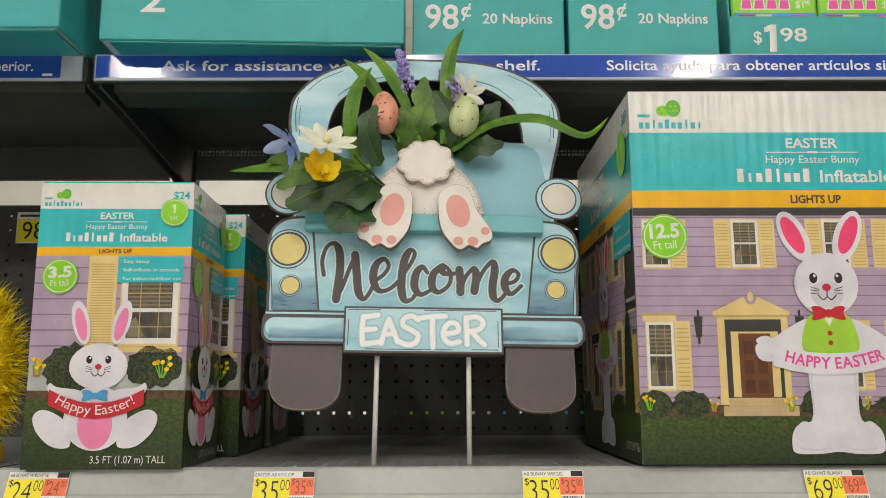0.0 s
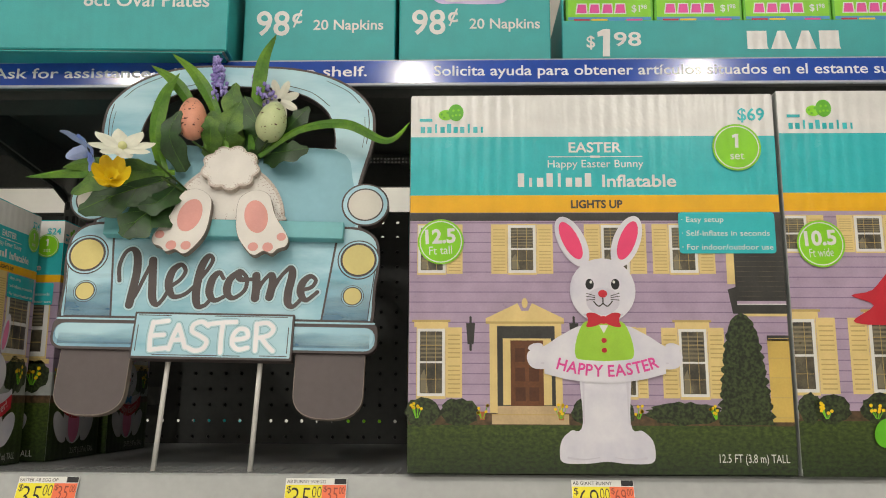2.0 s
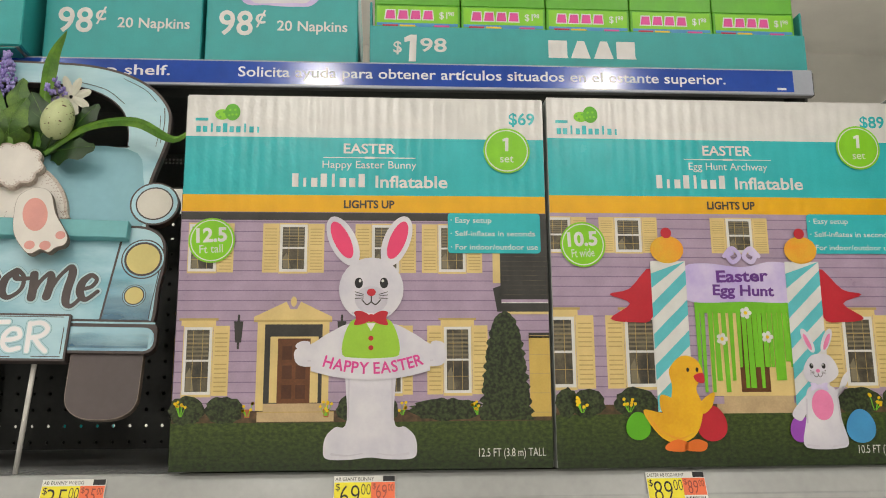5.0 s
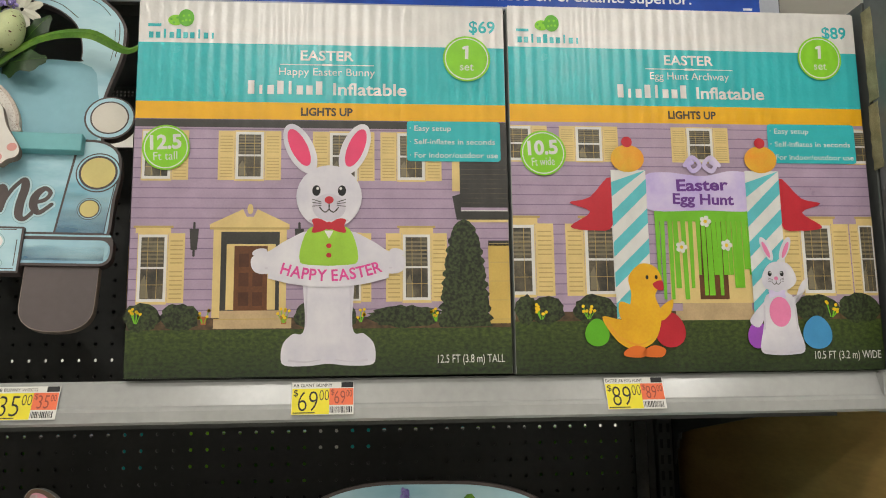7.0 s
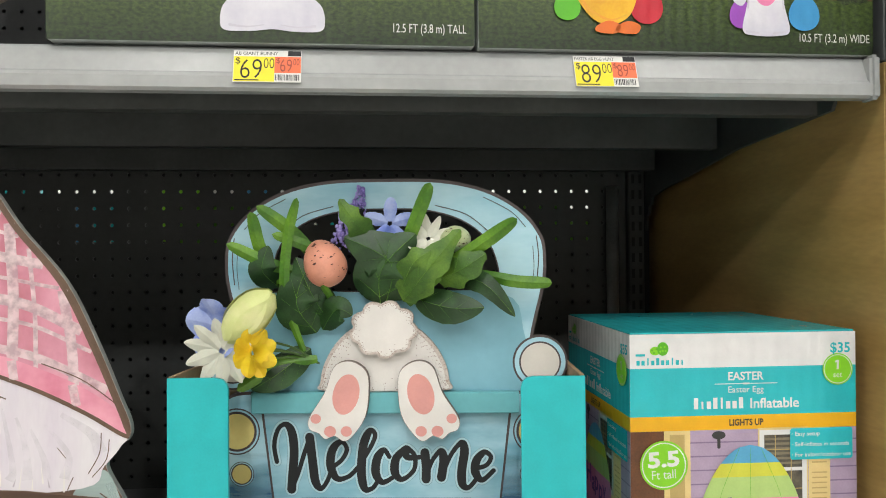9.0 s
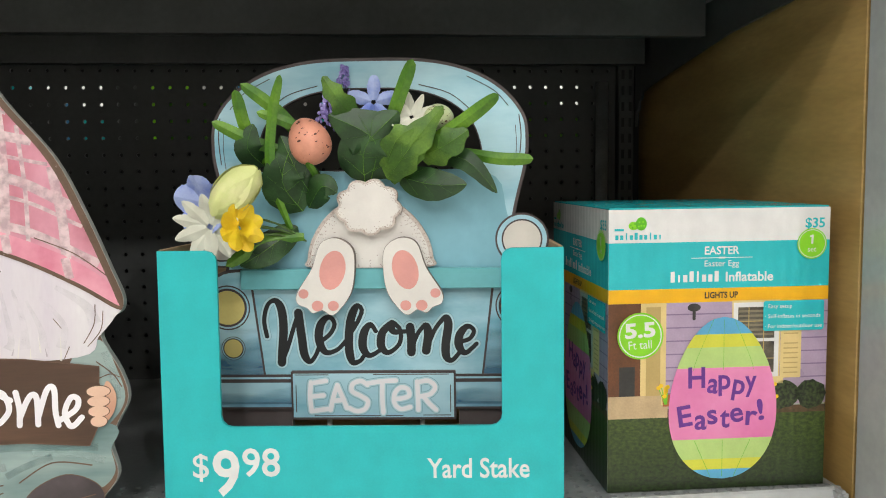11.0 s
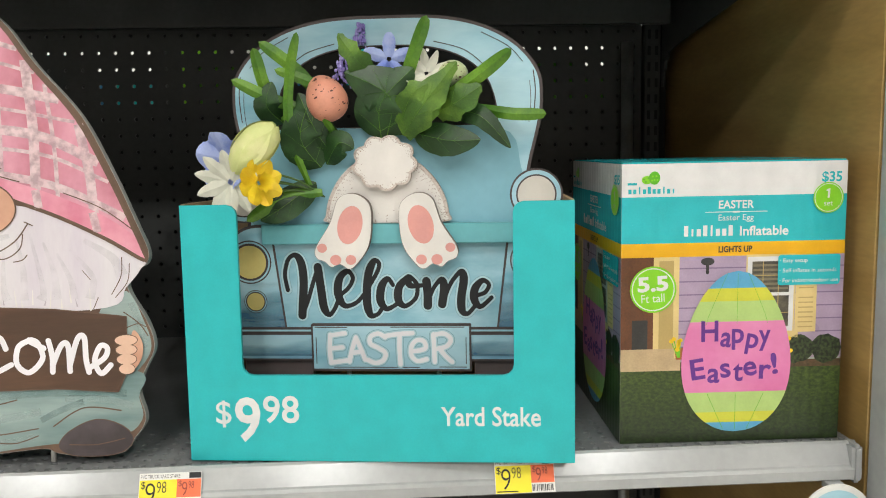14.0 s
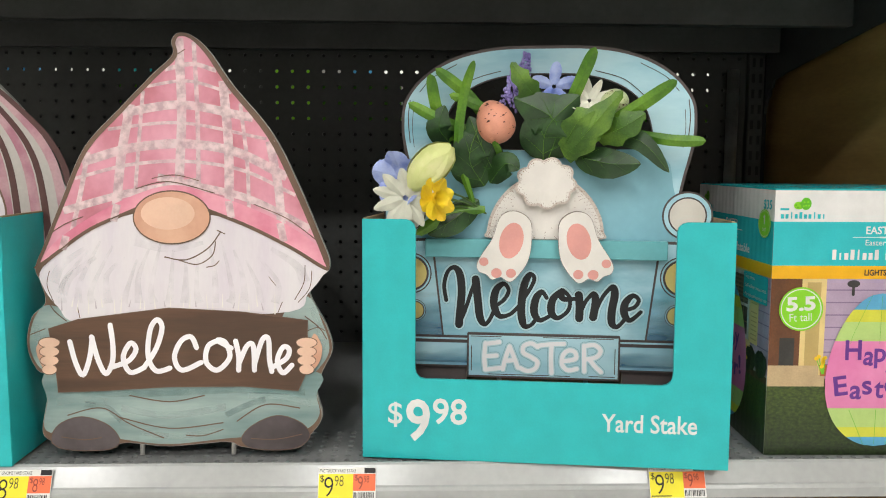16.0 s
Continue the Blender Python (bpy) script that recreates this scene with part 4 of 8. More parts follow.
def giant_bunny_front(a, w, h):
    step = h * 0.0265
    a.lo, a.hi = 0.0005, w - 0.0005
    siding(a, 0, w, h * 0.142, h * 0.673, step)
    a.rect(0, h * 0.652, w, h * 0.673, ROOF, 4)
    for u in (0.06, 0.303, 0.553, 0.735):
        window_print(a, w * (u - 0.036), w * (u + 0.038), h * 0.512, h * 0.640, (u > 0.1, 1))
    for u in (0.060, 0.748):
        window_print(a, w * (u - 0.036), w * (u + 0.037), h * 0.192, h * 0.365, (u > 0.1, 1), cap=True)
    window_print(a, w * 0.555, w * 0.60, h * 0.192, h * 0.365, (0, 1))
    # the wing at the side
    a.poly([(w * 0.868, h * 0.66), (w * 0.868, h * 0.475), (w * 0.847, h * 0.468), (w * 0.858, h * 0.405), (w, h * 0.405), (w, h * 0.66)], ROOF, 5)
    for q in range(9):
        a.rect(w * 0.872, h * (0.450 + 0.013 * q), w, h * (0.4512 + 0.013 * q), PANE, 5.5)
    a.poly([(w * 0.847, h * 0.482), (w * 0.868, h * 0.482), (w * 0.868, h * 0.66), (w * 0.848, h * 0.66)], CREAM, 6)
    a.rect(w * 0.870, h * 0.431, w, h * 0.438, SIDING, 6)
    a.rect(w * 0.870, h * 0.428, w, h * 0.431, WHITE, 6)
    a.rect(w * 0.885, h * 0.398, w, h * 0.405, CREAM, 6)
    a.rect(w * 0.942, h * 0.335, w, h * 0.349, ROOF, 6)
    a.rect(w * 0.942, h * 0.13, w, h * 0.338, DOORY, 6)
    for q in range(5):
        a.rect(w * 0.944, h * (0.14 + 0.05 * q), w, h * (0.142 + 0.05 * q), CREAM_D, 7)
    # door with its pediment
    a.rect(w * 0.215, h * 0.15, w * 0.405, h * 0.38, CREAM, 5)
    a.rect(w * 0.235, h * 0.16, w * 0.387, h * 0.372, ROOF, 6)
    a.rect(w * 0.250, h * 0.17, w * 0.377, h * 0.34, CREAM, 7)
    a.rect(w * 0.270, h * 0.165, w * 0.356, h * 0.335, DOORB, 8)
    for q in range(2):
        for p in range(3):
            a.rect(w * (0.282 + 0.036 * q), h * (0.18 + 0.05 * p), w * (0.308 + 0.036 * q), h * (0.215 + 0.05 * p), DOOR_D, 9)
    a.poly([(w * 0.205, h * 0.38), (w * 0.412, h * 0.38), (w * 0.412, h * 0.392), (w * 0.328, h * 0.432), (w * 0.318, h * 0.412), (w * 0.300, h * 0.412), (w * 0.29, h * 0.432), (w * 0.205, h * 0.392)], CREAM, 8)
    a.oval(w * 0.309, h * 0.432, w * 0.008, h * 0.014, CREAM, 9, n=10)
    a.rect(w * 0.205, h * 0.378, w * 0.412, h * 0.384, CREAM_D, 9)
    for q in (0.165, 0.438):
        a.poly([(w * (q - 0.012), h * 0.38), (w * (q + 0.012), h * 0.38), (w * (q + 0.008), h * 0.325), (w * (q - 0.008), h * 0.325)], ROOF, 8)
        a.line([(w * q, h * 0.395), (w * q, h * 0.31)], w * 0.006, ROOF, 8, False)
    lawn(a, w, h * 0.125)
    a.rect(0, h * 0.12, w, h * 0.15, MULCH, 4)
    a.rect(w * 0.22, h * 0.122, w * 0.42, h * 0.145, STONE, 9)
    a.rect(w * 0.22, h * 0.145, w * 0.42, h * 0.1475, CREAM_D, 9)
    a.rect(w * 0.235, h * 0.1475, w * 0.40, h * 0.168, STONE, 9)
    for i, (u, r) in enumerate(((0.04, 0.045), (0.135, 0.05), (0.475, 0.05), (0.55, 0.04))):
        bush_print(a, w * u, h * 0.152, w * r, h * 0.036, 9, seed=i)
    bush_print(a, w * 0.72, h * 0.150, w * 0.10, h * 0.028, 9, 40, seed=8)
    a.poly([(w * (0.877 + sgn * 0.072 * (1 - 0.45 * q) * (1 - q ** 7) ** 0.5 * (1 + 0.06 * math.sin(q * 83 + sgn) + 0.05 * math.sin(q * 191))), h * (0.122 + 0.285 * q)) for sgn, qs in ((1, [i / 40 for i in range(41)]), (-1, [1 - i / 40 for i in range(41)])) for q in qs], BUSH, 8)
    for i, (u, pot) in enumerate(((0.025, 0), (0.195, 1), (0.40, 1), (0.60, 0), (0.80, 0))):
        daffodils(a, w * u, h * 0.145, w * 0.018, 11, i + 3, pot)
    # the inflatable
    c = w * 0.516
    k = 16
    for s, d in ((-1, -0.078), (1, 0.068)):
        a.oval(c + w * d, h * 0.595, w * 0.036, h * 0.073, FUR, k, -s * (-26 if s < 0 else 22) * s)
        a.oval(c + w * d * 1.04, h * 0.598, w * 0.022, h * 0.055, HOT, k + 1, -s * (-26 if s < 0 else 22) * s)
    a.blob([(c - w * 0.06, h * 0.31), (c - w * 0.061, h * 0.125), (c - w * 0.092, h * 0.107), (c - w * 0.115, h * 0.085), (c - w * 0.122, h * 0.052), (c - w * 0.112, h * 0.028), (c - w * 0.05, h * 0.026), (c, h * 0.031), (c + w * 0.05, h * 0.026), (c + w * 0.112, h * 0.028),
            (c + w * 0.123, h * 0.052), (c + w * 0.116, h * 0.085), (c + w * 0.092, h * 0.107), (c + w * 0.062, h * 0.125), (c + w * 0.06, h * 0.31)], FUR, k + 1)
    for s in (-1, 1):
        a.blob([(c + s * w * 0.05, h * 0.37), (c + s * w * 0.11, h * 0.35), (c + s * w * 0.155, h * 0.322), (c + s * w * 0.200, h * 0.305), (c + s * w * 0.195, h * 0.270), (c + s * w * 0.155, h * 0.262), (c + s * w * 0.05, h * 0.28)], FUR, k + 2)
        a.oval(c + s * w * 0.180, h * 0.318, w * 0.02, h * 0.01, FUR, k + 3, -s * 12)
    a.blob([(c - w * 0.055, h * 0.378), (c, h * 0.383), (c + w * 0.055, h * 0.378), (c + w * 0.075, h * 0.292), (c, h * 0.282), (c - w * 0.075, h * 0.292)], VEST, k + 4)
    a.poly([(c - w * 0.012, h * 0.375), (c + w * 0.012, h * 0.375), (c, h * 0.353)], WHITE, k + 5)
    for q in (0.310, 0.335):
        a.oval(c, h * q, w * 0.007, h * 0.0065, RED, k + 5, n=12)
    a.oval(c, h * 0.465, w * 0.087, h * 0.085, FUR, k + 6)
    a.oval(c, h * 0.437, w * 0.044, h * 0.036, FUR_D, k + 7)
    bunny_face(a, c, h * 0.463, w * 0.085, k + 8)
    bow(a, c, h * 0.388, w * 0.045, RED, k + 8)
    arc = [(c + w * 0.158 * t, h * (0.252 + 0.024 * t * t)) for t in (-1, -0.66, -0.33, 0, 0.33, 0.66, 1)]
    a.poly([(u, v + h * 0.030) for u, v in arc] + [(u, v - h * 0.026) for u, v in reversed(arc)], FUR, k + 10)
    curved_text(a, "HAPPY EASTER", c, h * 0.243, w * 0.255, h * 0.042, h * 0.020, MAGENTA, k + 11, 0.02)
    for s in (-1, 1):
        a.line([(c + s * w * 0.100, h * 0.040), (c + s * w * 0.06, h * 0.036), (c + s * w * 0.02, h * 0.041)], h * 0.006, FUR_D, k + 2, True, h * 0.002)
        a.line([(c + s * w * 0.057, h * 0.235), (c + s * w * 0.058, h * 0.16), (c + s * w * 0.058, h * 0.125)], w * 0.006, FUR_D, k + 2, True, w * 0.002)
        a.line([(c + s * w * 0.07, h * 0.283), (c + s * w * 0.12, h * 0.276), (c + s * w * 0.165, h * 0.277)], h * 0.004, FUR_D, k + 3)
    a.line([(c - w * 0.05, h * 0.402), (c, h * 0.388), (c + w * 0.05, h * 0.402)], h * 0.005, FUR_D, k + 7)
    info_panel(a, w * 0.725, w * 0.982, h * 0.563, h * 0.674)
    badge(a, w * 0.085, h * 0.595, w * 0.062, "12.5", "Ft tall")
    badge(a, w * 0.893, h * 0.852, w * 0.066, "1", "set")
    a.text("12.5 FT (3.8 m) TALL", w * 0.98, h * 0.030, h * 0.030, WHITE, 6, 1.0, 0.0, w * 0.178)


def arch_front(a, w, h):
    a.lo, a.hi = 0.0005, w - 0.0005
    siding(a, 0, w, h * 0.152, h * 0.673, h * 0.0265)
    for u in (0.02, 0.215, 0.525, 0.98):
        window_print(a, w * (u - 0.036), w * (u + 0.036), h * 0.565, h * 0.66, (1, 1))
    for u in (0.015, 0.235, 0.835, 1.0):
        window_print(a, w * (u - 0.042), w * min(1 - 0.001 if u == 1.0 else u + 0.042, 0.999), h * 0.205, h * 0.39, (u != 0.015, u != 1.0), cap=True)
    a.rect(w * 0.42, h * 0.18, w * 0.66, h * 0.42, CREAM, 6)
    a.rect(w * 0.50, h * 0.19, w * 0.58, h * 0.40, DOORB, 7)
    lawn(a, w, h * 0.14)
    a.rect(0, h * 0.135, w, h * 0.16, MULCH, 4)
    a.rect(w * 0.43, h * 0.135, w * 0.66, h * 0.16, STONE, 8)
    a.rect(w * 0.45, h * 0.16, w * 0.64, h * 0.18, STONE, 8)
    for i, (u, r) in enumerate(((0.0, 0.03), (0.085, 0.045), (0.215, 0.058), (0.82, 0.06), (0.94, 0.06))):
        bush_print(a, w * max(u, r), h * 0.165, w * r, h * 0.038, 9, seed=i + 20)
    for i, u in enumerate((0.07, 0.195, 0.86)):
        daffodils(a, w * u, h * 0.15, w * 0.02, 11, i + 13)
    k = 14
    # pennants
    for s, c in ((-1, 0.27), (1, 0.74)):
        a.blob([(w * c, h * 0.52), (w * (c + s * 0.06), h * 0.465), (w * (c + s * 0.115), h * 0.45), (w * (c + s * 0.06), h * 0.425), (w * (c + s * 0.115), h * 0.385), (w * (c + s * 0.05), h * 0.375), (w * c, h * 0.39)], RED, k, 4)
    # grass curtain
    rnd = random.Random(4)
    u = 0.385
    while u < 0.665:
        foot = rnd.choice((0.19, 0.22, 0.255, 0.27, 0.20))
        a.poly([(w * u, h * 0.43), (w * (u + 0.013), h * 0.43), (w * (u + 0.013 + rnd.uniform(-0.004, 0.004)), h * foot), (w * (u + rnd.uniform(0, 0.004)), h * foot)], GREENP, k)
        u += 0.0142 if rnd.random() < 0.75 else 0.021
    a.rect(w * 0.385, h * 0.40, w * 0.665, h * 0.445, GREENP, k + 1)
    for fu, fv in ((0.525, 0.40), (0.455, 0.33), (0.58, 0.335)):
        for q in range(5):
            a.oval(w * fu + w * 0.010 * math.cos(q * 1.2566), h * fv + w * 0.010 * math.sin(q * 1.2566), w * 0.0065, w * 0.0065, WHITE, k + 2, n=10)
        a.oval(w * fu, h * fv, w * 0.005, w * 0.005, DAFF, k + 3, n=8)
    # banner
    a.blob([(w * 0.36, h * 0.435), (w * 0.36, h * 0.52), (w * 0.42, h * 0.535), (w * 0.525, h * 0.525), (w * 0.61, h * 0.54), (w * 0.68, h * 0.52), (w * 0.68, h * 0.435), (w * 0.52, h * 0.43)], LILAC, k + 4)
    for s in (-1, 1):
        spiral = [(w * (0.525 + s * 0.026) + w * r * math.cos(t) * s, h * 0.555 + w * r * math.sin(t)) for r, t in ((0.022, 0.0), (0.022, 1.57), (0.02, 3.14), (0.017, 4.71), (0.012, 6.28), (0.008, 7.85))]
        a.line(spiral, w * 0.012, LILAC, k + 5)
    a.text("Easter", w * 0.523, h * 0.485, h * 0.045, VIOLET, k + 6, 0.5, 0.03, w * 0.145, 1.5)
    a.text("Egg Hunt", w * 0.523, h * 0.447, h * 0.040, VIOLET, k + 6, 0.5, 0.03, w * 0.17, -1)
    # striped columns
    for c, lo in ((0.318, 0.14), (0.692, 0.14)):
        u0, u1, v0, v1 = w * (c - 0.048), w * (c + 0.048), h * lo, h * 0.540
        a.rect(u0, v0, u1, v1, WHITE, k + 7)
        n = 5
        for q in range(-2, n):
            b0 = v0 + (v1 - v0) * q / n * 1.02
            lift, band = (v1 - v0) * 0.23, (v1 - v0) * 0.10
            quad = [(u0, b0), (u1, b0 + lift), (u1, b0 + lift + band), (u0, b0 + band)]
            quad = [(p, min(max(r, v0), v1)) for p, r in quad]
            if quad[3][1] - quad[0][1] + quad[2][1] - quad[1][1] > 0.0008:
                a.poly(quad, AQUA, k + 8)
        a.oval(w * c, h * 0.572, w * 0.046, h * 0.038, ORANGE, k + 9)
        a.oval(w * c, h * 0.618, w * 0.015, h * 0.015, RED, k + 10, n=16)
    # chick and eggs
    first = len(a.v)
    a.poly(eggshape(w * 0.255, h * 0.105, w * 0.032, h * 0.036), LIME_D, k + 10)
    a.poly(eggshape(w * 0.452, h * 0.11, w * 0.04, h * 0.046), RED, k + 10)
    a.blob([(w * 0.38, h * 0.285), (w * 0.42, h * 0.275), (w * 0.435, h * 0.235), (w * 0.415, h * 0.20), (w * 0.43, h * 0.15), (w * 0.41, h * 0.085), (w * 0.36, h * 0.06), (w * 0.31, h * 0.08), (w * 0.27, h * 0.145), (w * 0.33, h * 0.14),
            (w * 0.35, h * 0.20), (w * 0.345, h * 0.25)], CHICK, k + 12)
    a.blob([(w * 0.32, h * 0.185), (w * 0.37, h * 0.16), (w * 0.36, h * 0.135), (w * 0.32, h * 0.14)], CHICK, k + 13)
    a.blob([(w * 0.425, h * 0.165), (w * 0.462, h * 0.19), (w * 0.455, h * 0.155), (w * 0.43, h * 0.135)], CHICK, k + 13)
    a.blob([(w * 0.41, h * 0.233), (w * 0.435, h * 0.24), (w * 0.437, h * 0.215), (w * 0.418, h * 0.218)], RED, k + 14)
    for q in (0.395, 0.42):
        a.oval(w * q, h * 0.249, w * 0.004, h * 0.006, BLACK_INK, k + 14, n=10)
    for q in (0.355, 0.405):
        a.blob([(w * (q - 0.03), h * 0.055), (w * q, h * 0.07), (w * (q + 0.03), h * 0.06), (w * (q + 0.02), h * 0.04), (w * (q - 0.025), h * 0.042)], CHICK_FOOT, k + 14)
    # small rabbit and eggs
    a.poly(eggshape(w * 0.69, h * 0.095, w * 0.028, h * 0.036), EGG_VIOLET, k + 11)
    a.poly(eggshape(w * 0.855, h * 0.10, w * 0.04, h * 0.044), BLUEP, k + 11)
    c = w * 0.755
    for s in (-1, 1):
        a.oval(c + s * w * 0.026, h * 0.325, w * 0.012, h * 0.035, FUR, k + 12, -s * 24)
        a.oval(c + s * w * 0.027, h * 0.322, w * 0.006, h * 0.024, PINK, k + 13, -s * 24)
        a.blob([(c + s * w * 0.03, h * 0.19), (c + s * w * 0.065, h * (0.20 if s > 0 else 0.16)), (c + s * w * 0.085, h * (0.245 if s > 0 else 0.13)), (c + s * w * 0.06, h * (0.225 if s > 0 else 0.115)), (c + s * w * 0.035, h * 0.16)], FUR, k + 12)
    a.blob([(c - w * 0.035, h * 0.20), (c + w * 0.035, h * 0.20), (c + w * 0.048, h * 0.12), (c + w * 0.062, h * 0.055), (c + w * 0.03, h * 0.042), (c - w * 0.03, h * 0.042), (c - w * 0.06, h * 0.055), (c - w * 0.048, h * 0.12)], FUR, k + 13)
    a.oval(c, h * 0.155, w * 0.03, h * 0.04, PINK, k + 14)
    a.blob([(c - w * 0.02, h * 0.285), (c + w * 0.03, h * 0.285), (c + w * 0.052, h * 0.24), (c + w * 0.02, h * 0.212), (c - w * 0.03, h * 0.215), (c - w * 0.045, h * 0.245)], FUR, k + 15)
    for s in (-1, 1):
        a.line([(c + s * w * 0.05, h * 0.052), (c + s * w * 0.02, h * 0.048)], h * 0.005, FUR_D, k + 14, False)
        a.line([(c + s * w * 0.043, h * 0.17), (c + s * w * 0.046, h * 0.11)], w * 0.005, FUR_D, k + 14, False)
    a.line([(w * 0.285, h * 0.128), (w * 0.31, h * 0.095), (w * 0.36, h * 0.072), (w * 0.40, h * 0.085)], h * 0.010, ORANGE, k + 13, True, h * 0.003)
    bunny_face(a, c - w * 0.005, h * 0.248, w * 0.042, k + 16, PINK)
    bow(a, c - w * 0.005, h * 0.203, w * 0.024, LILAC, k + 16)
    a.v[first:] = [(x - w * 0.040, y, z) for x, y, z in a.v[first:]]
    info_panel(a, w * 0.718, w * 0.970, h * 0.563, h * 0.674)
    badge(a, w * 0.088, h * 0.585, w * 0.062, "10.5", "Ft wide")
    badge(a, w * 0.888, h * 0.868, w * 0.064, "1", "set")
    a.text("10.5 FT (3.2 m) WIDE", w * 0.99, h * 0.030, h * 0.030, WHITE, 6, 1.0, 0.0, w * 0.185)


def sitting_bunny_front(a, w, h):
    siding(a, 0, w, h * 0.36, h * 0.736, h * 0.055)
    a.rect(w * 0.345, h * 0.39, w * 0.53, h * 0.736, CREAM, 4)
    for i in range(34):
        a.rect(w * 0.365, h * (0.40 + 0.0092 * i), w * 0.51, h * (0.4035 + 0.0092 * i), CREAM_D, 5)
    window_print(a, w * 0.57, w * 0.93, h * 0.425, h * 0.66, (0, 0), 4)
    a.rect(w * 0.55, h * 0.395, w * 0.97, h * 0.415, CREAM, 6)
    lawn(a, w, h * 0.235)
    a.rect(0, h * 0.235, w, h * 0.265, MULCH, 3)
    bush_print(a, w * 0.27, h * 0.34, w * 0.17, h * 0.085, 6, 30, seed=31)
    bush_print(a, w * 0.80, h * 0.345, w * 0.19, h * 0.07, 6, 30, seed=32)
    daffodils(a, w * 0.06, h * 0.335, w * 0.06, 9, 33, True)
    daffodils(a, w * 0.85, h * 0.325, w * 0.065, 9, 34)
    h = h * 0.952
    c, k = w * 0.45, 16
    for s in (-1, 1):
        a.oval(c + s * w * 0.13, h * 0.525, w * 0.055, h * 0.082, FUR, k, -s * 14)
        a.oval(c + s * w * 0.128, h * 0.518, w * 0.035, h * 0.062, PINK, k + 1, -s * 14)
    a.oval(c, h * 0.18, w * 0.20, h * 0.115, FUR, k + 1)
    a.oval(c, h * 0.155, w * 0.11, h * 0.085, PINK, k + 2)
    for s in (-1, 1):
        a.blob([(c + s * w * 0.10, h * 0.275), (c + s * w * 0.25, h * 0.29), (c + s * w * 0.30, h * 0.305), (c + s * w * 0.31, h * 0.28), (c + s * w * 0.26, h * 0.25), (c + s * w * 0.12, h * 0.225)], FUR, k + 2)
        a.blob([(c + s * w * 0.15, h * 0.08), (c + s * w * 0.26, h * 0.08), (c + s * w * 0.36, h * 0.13), (c + s * w * 0.39, h * 0.185), (c + s * w * 0.33, h * 0.21), (c + s * w * 0.22, h * 0.185), (c + s * w * 0.16, h * 0.14)], FUR, k + 6)
    a.oval(c, h * 0.365, w * 0.185, h * 0.083, FUR, k + 7)
    bunny_face(a, c, h * 0.37, w * 0.15, k + 8)
    bow(a, c - w * 0.01, h * 0.26, w * 0.08, BLUEP, k + 12)
    arc = [(c + w * 0.30 * t, h * (0.205 + 0.05 * t * t)) for t in (-1, -0.66, -0.33, 0, 0.33, 0.66, 1)]
    a.poly([(u, v + h * 0.028) for u, v in arc] + [(u, v - h * 0.028) for u, v in reversed(arc)], RED, k + 13)
    curved_text(a, "Happy Easter!", c, h * 0.192, w * 0.52, h * 0.05, h * 0.045, WHITE, k + 14, 0.0)
    h = h / 0.952
    info_panel(a, w * 0.535, w * 0.955, h * 0.640, h * 0.732)
    badge(a, w * 0.165, h * 0.662, w * 0.115, "3.5", "Ft tall")
    badge(a, w * 0.880, h * 0.892, w * 0.092, "1", "set")
    a.text("3.5 FT (1.07 m) TALL", w * 0.90, h * 0.020, h * 0.036, WHITE, 6, 1.0, 0.0, w * 0.47)


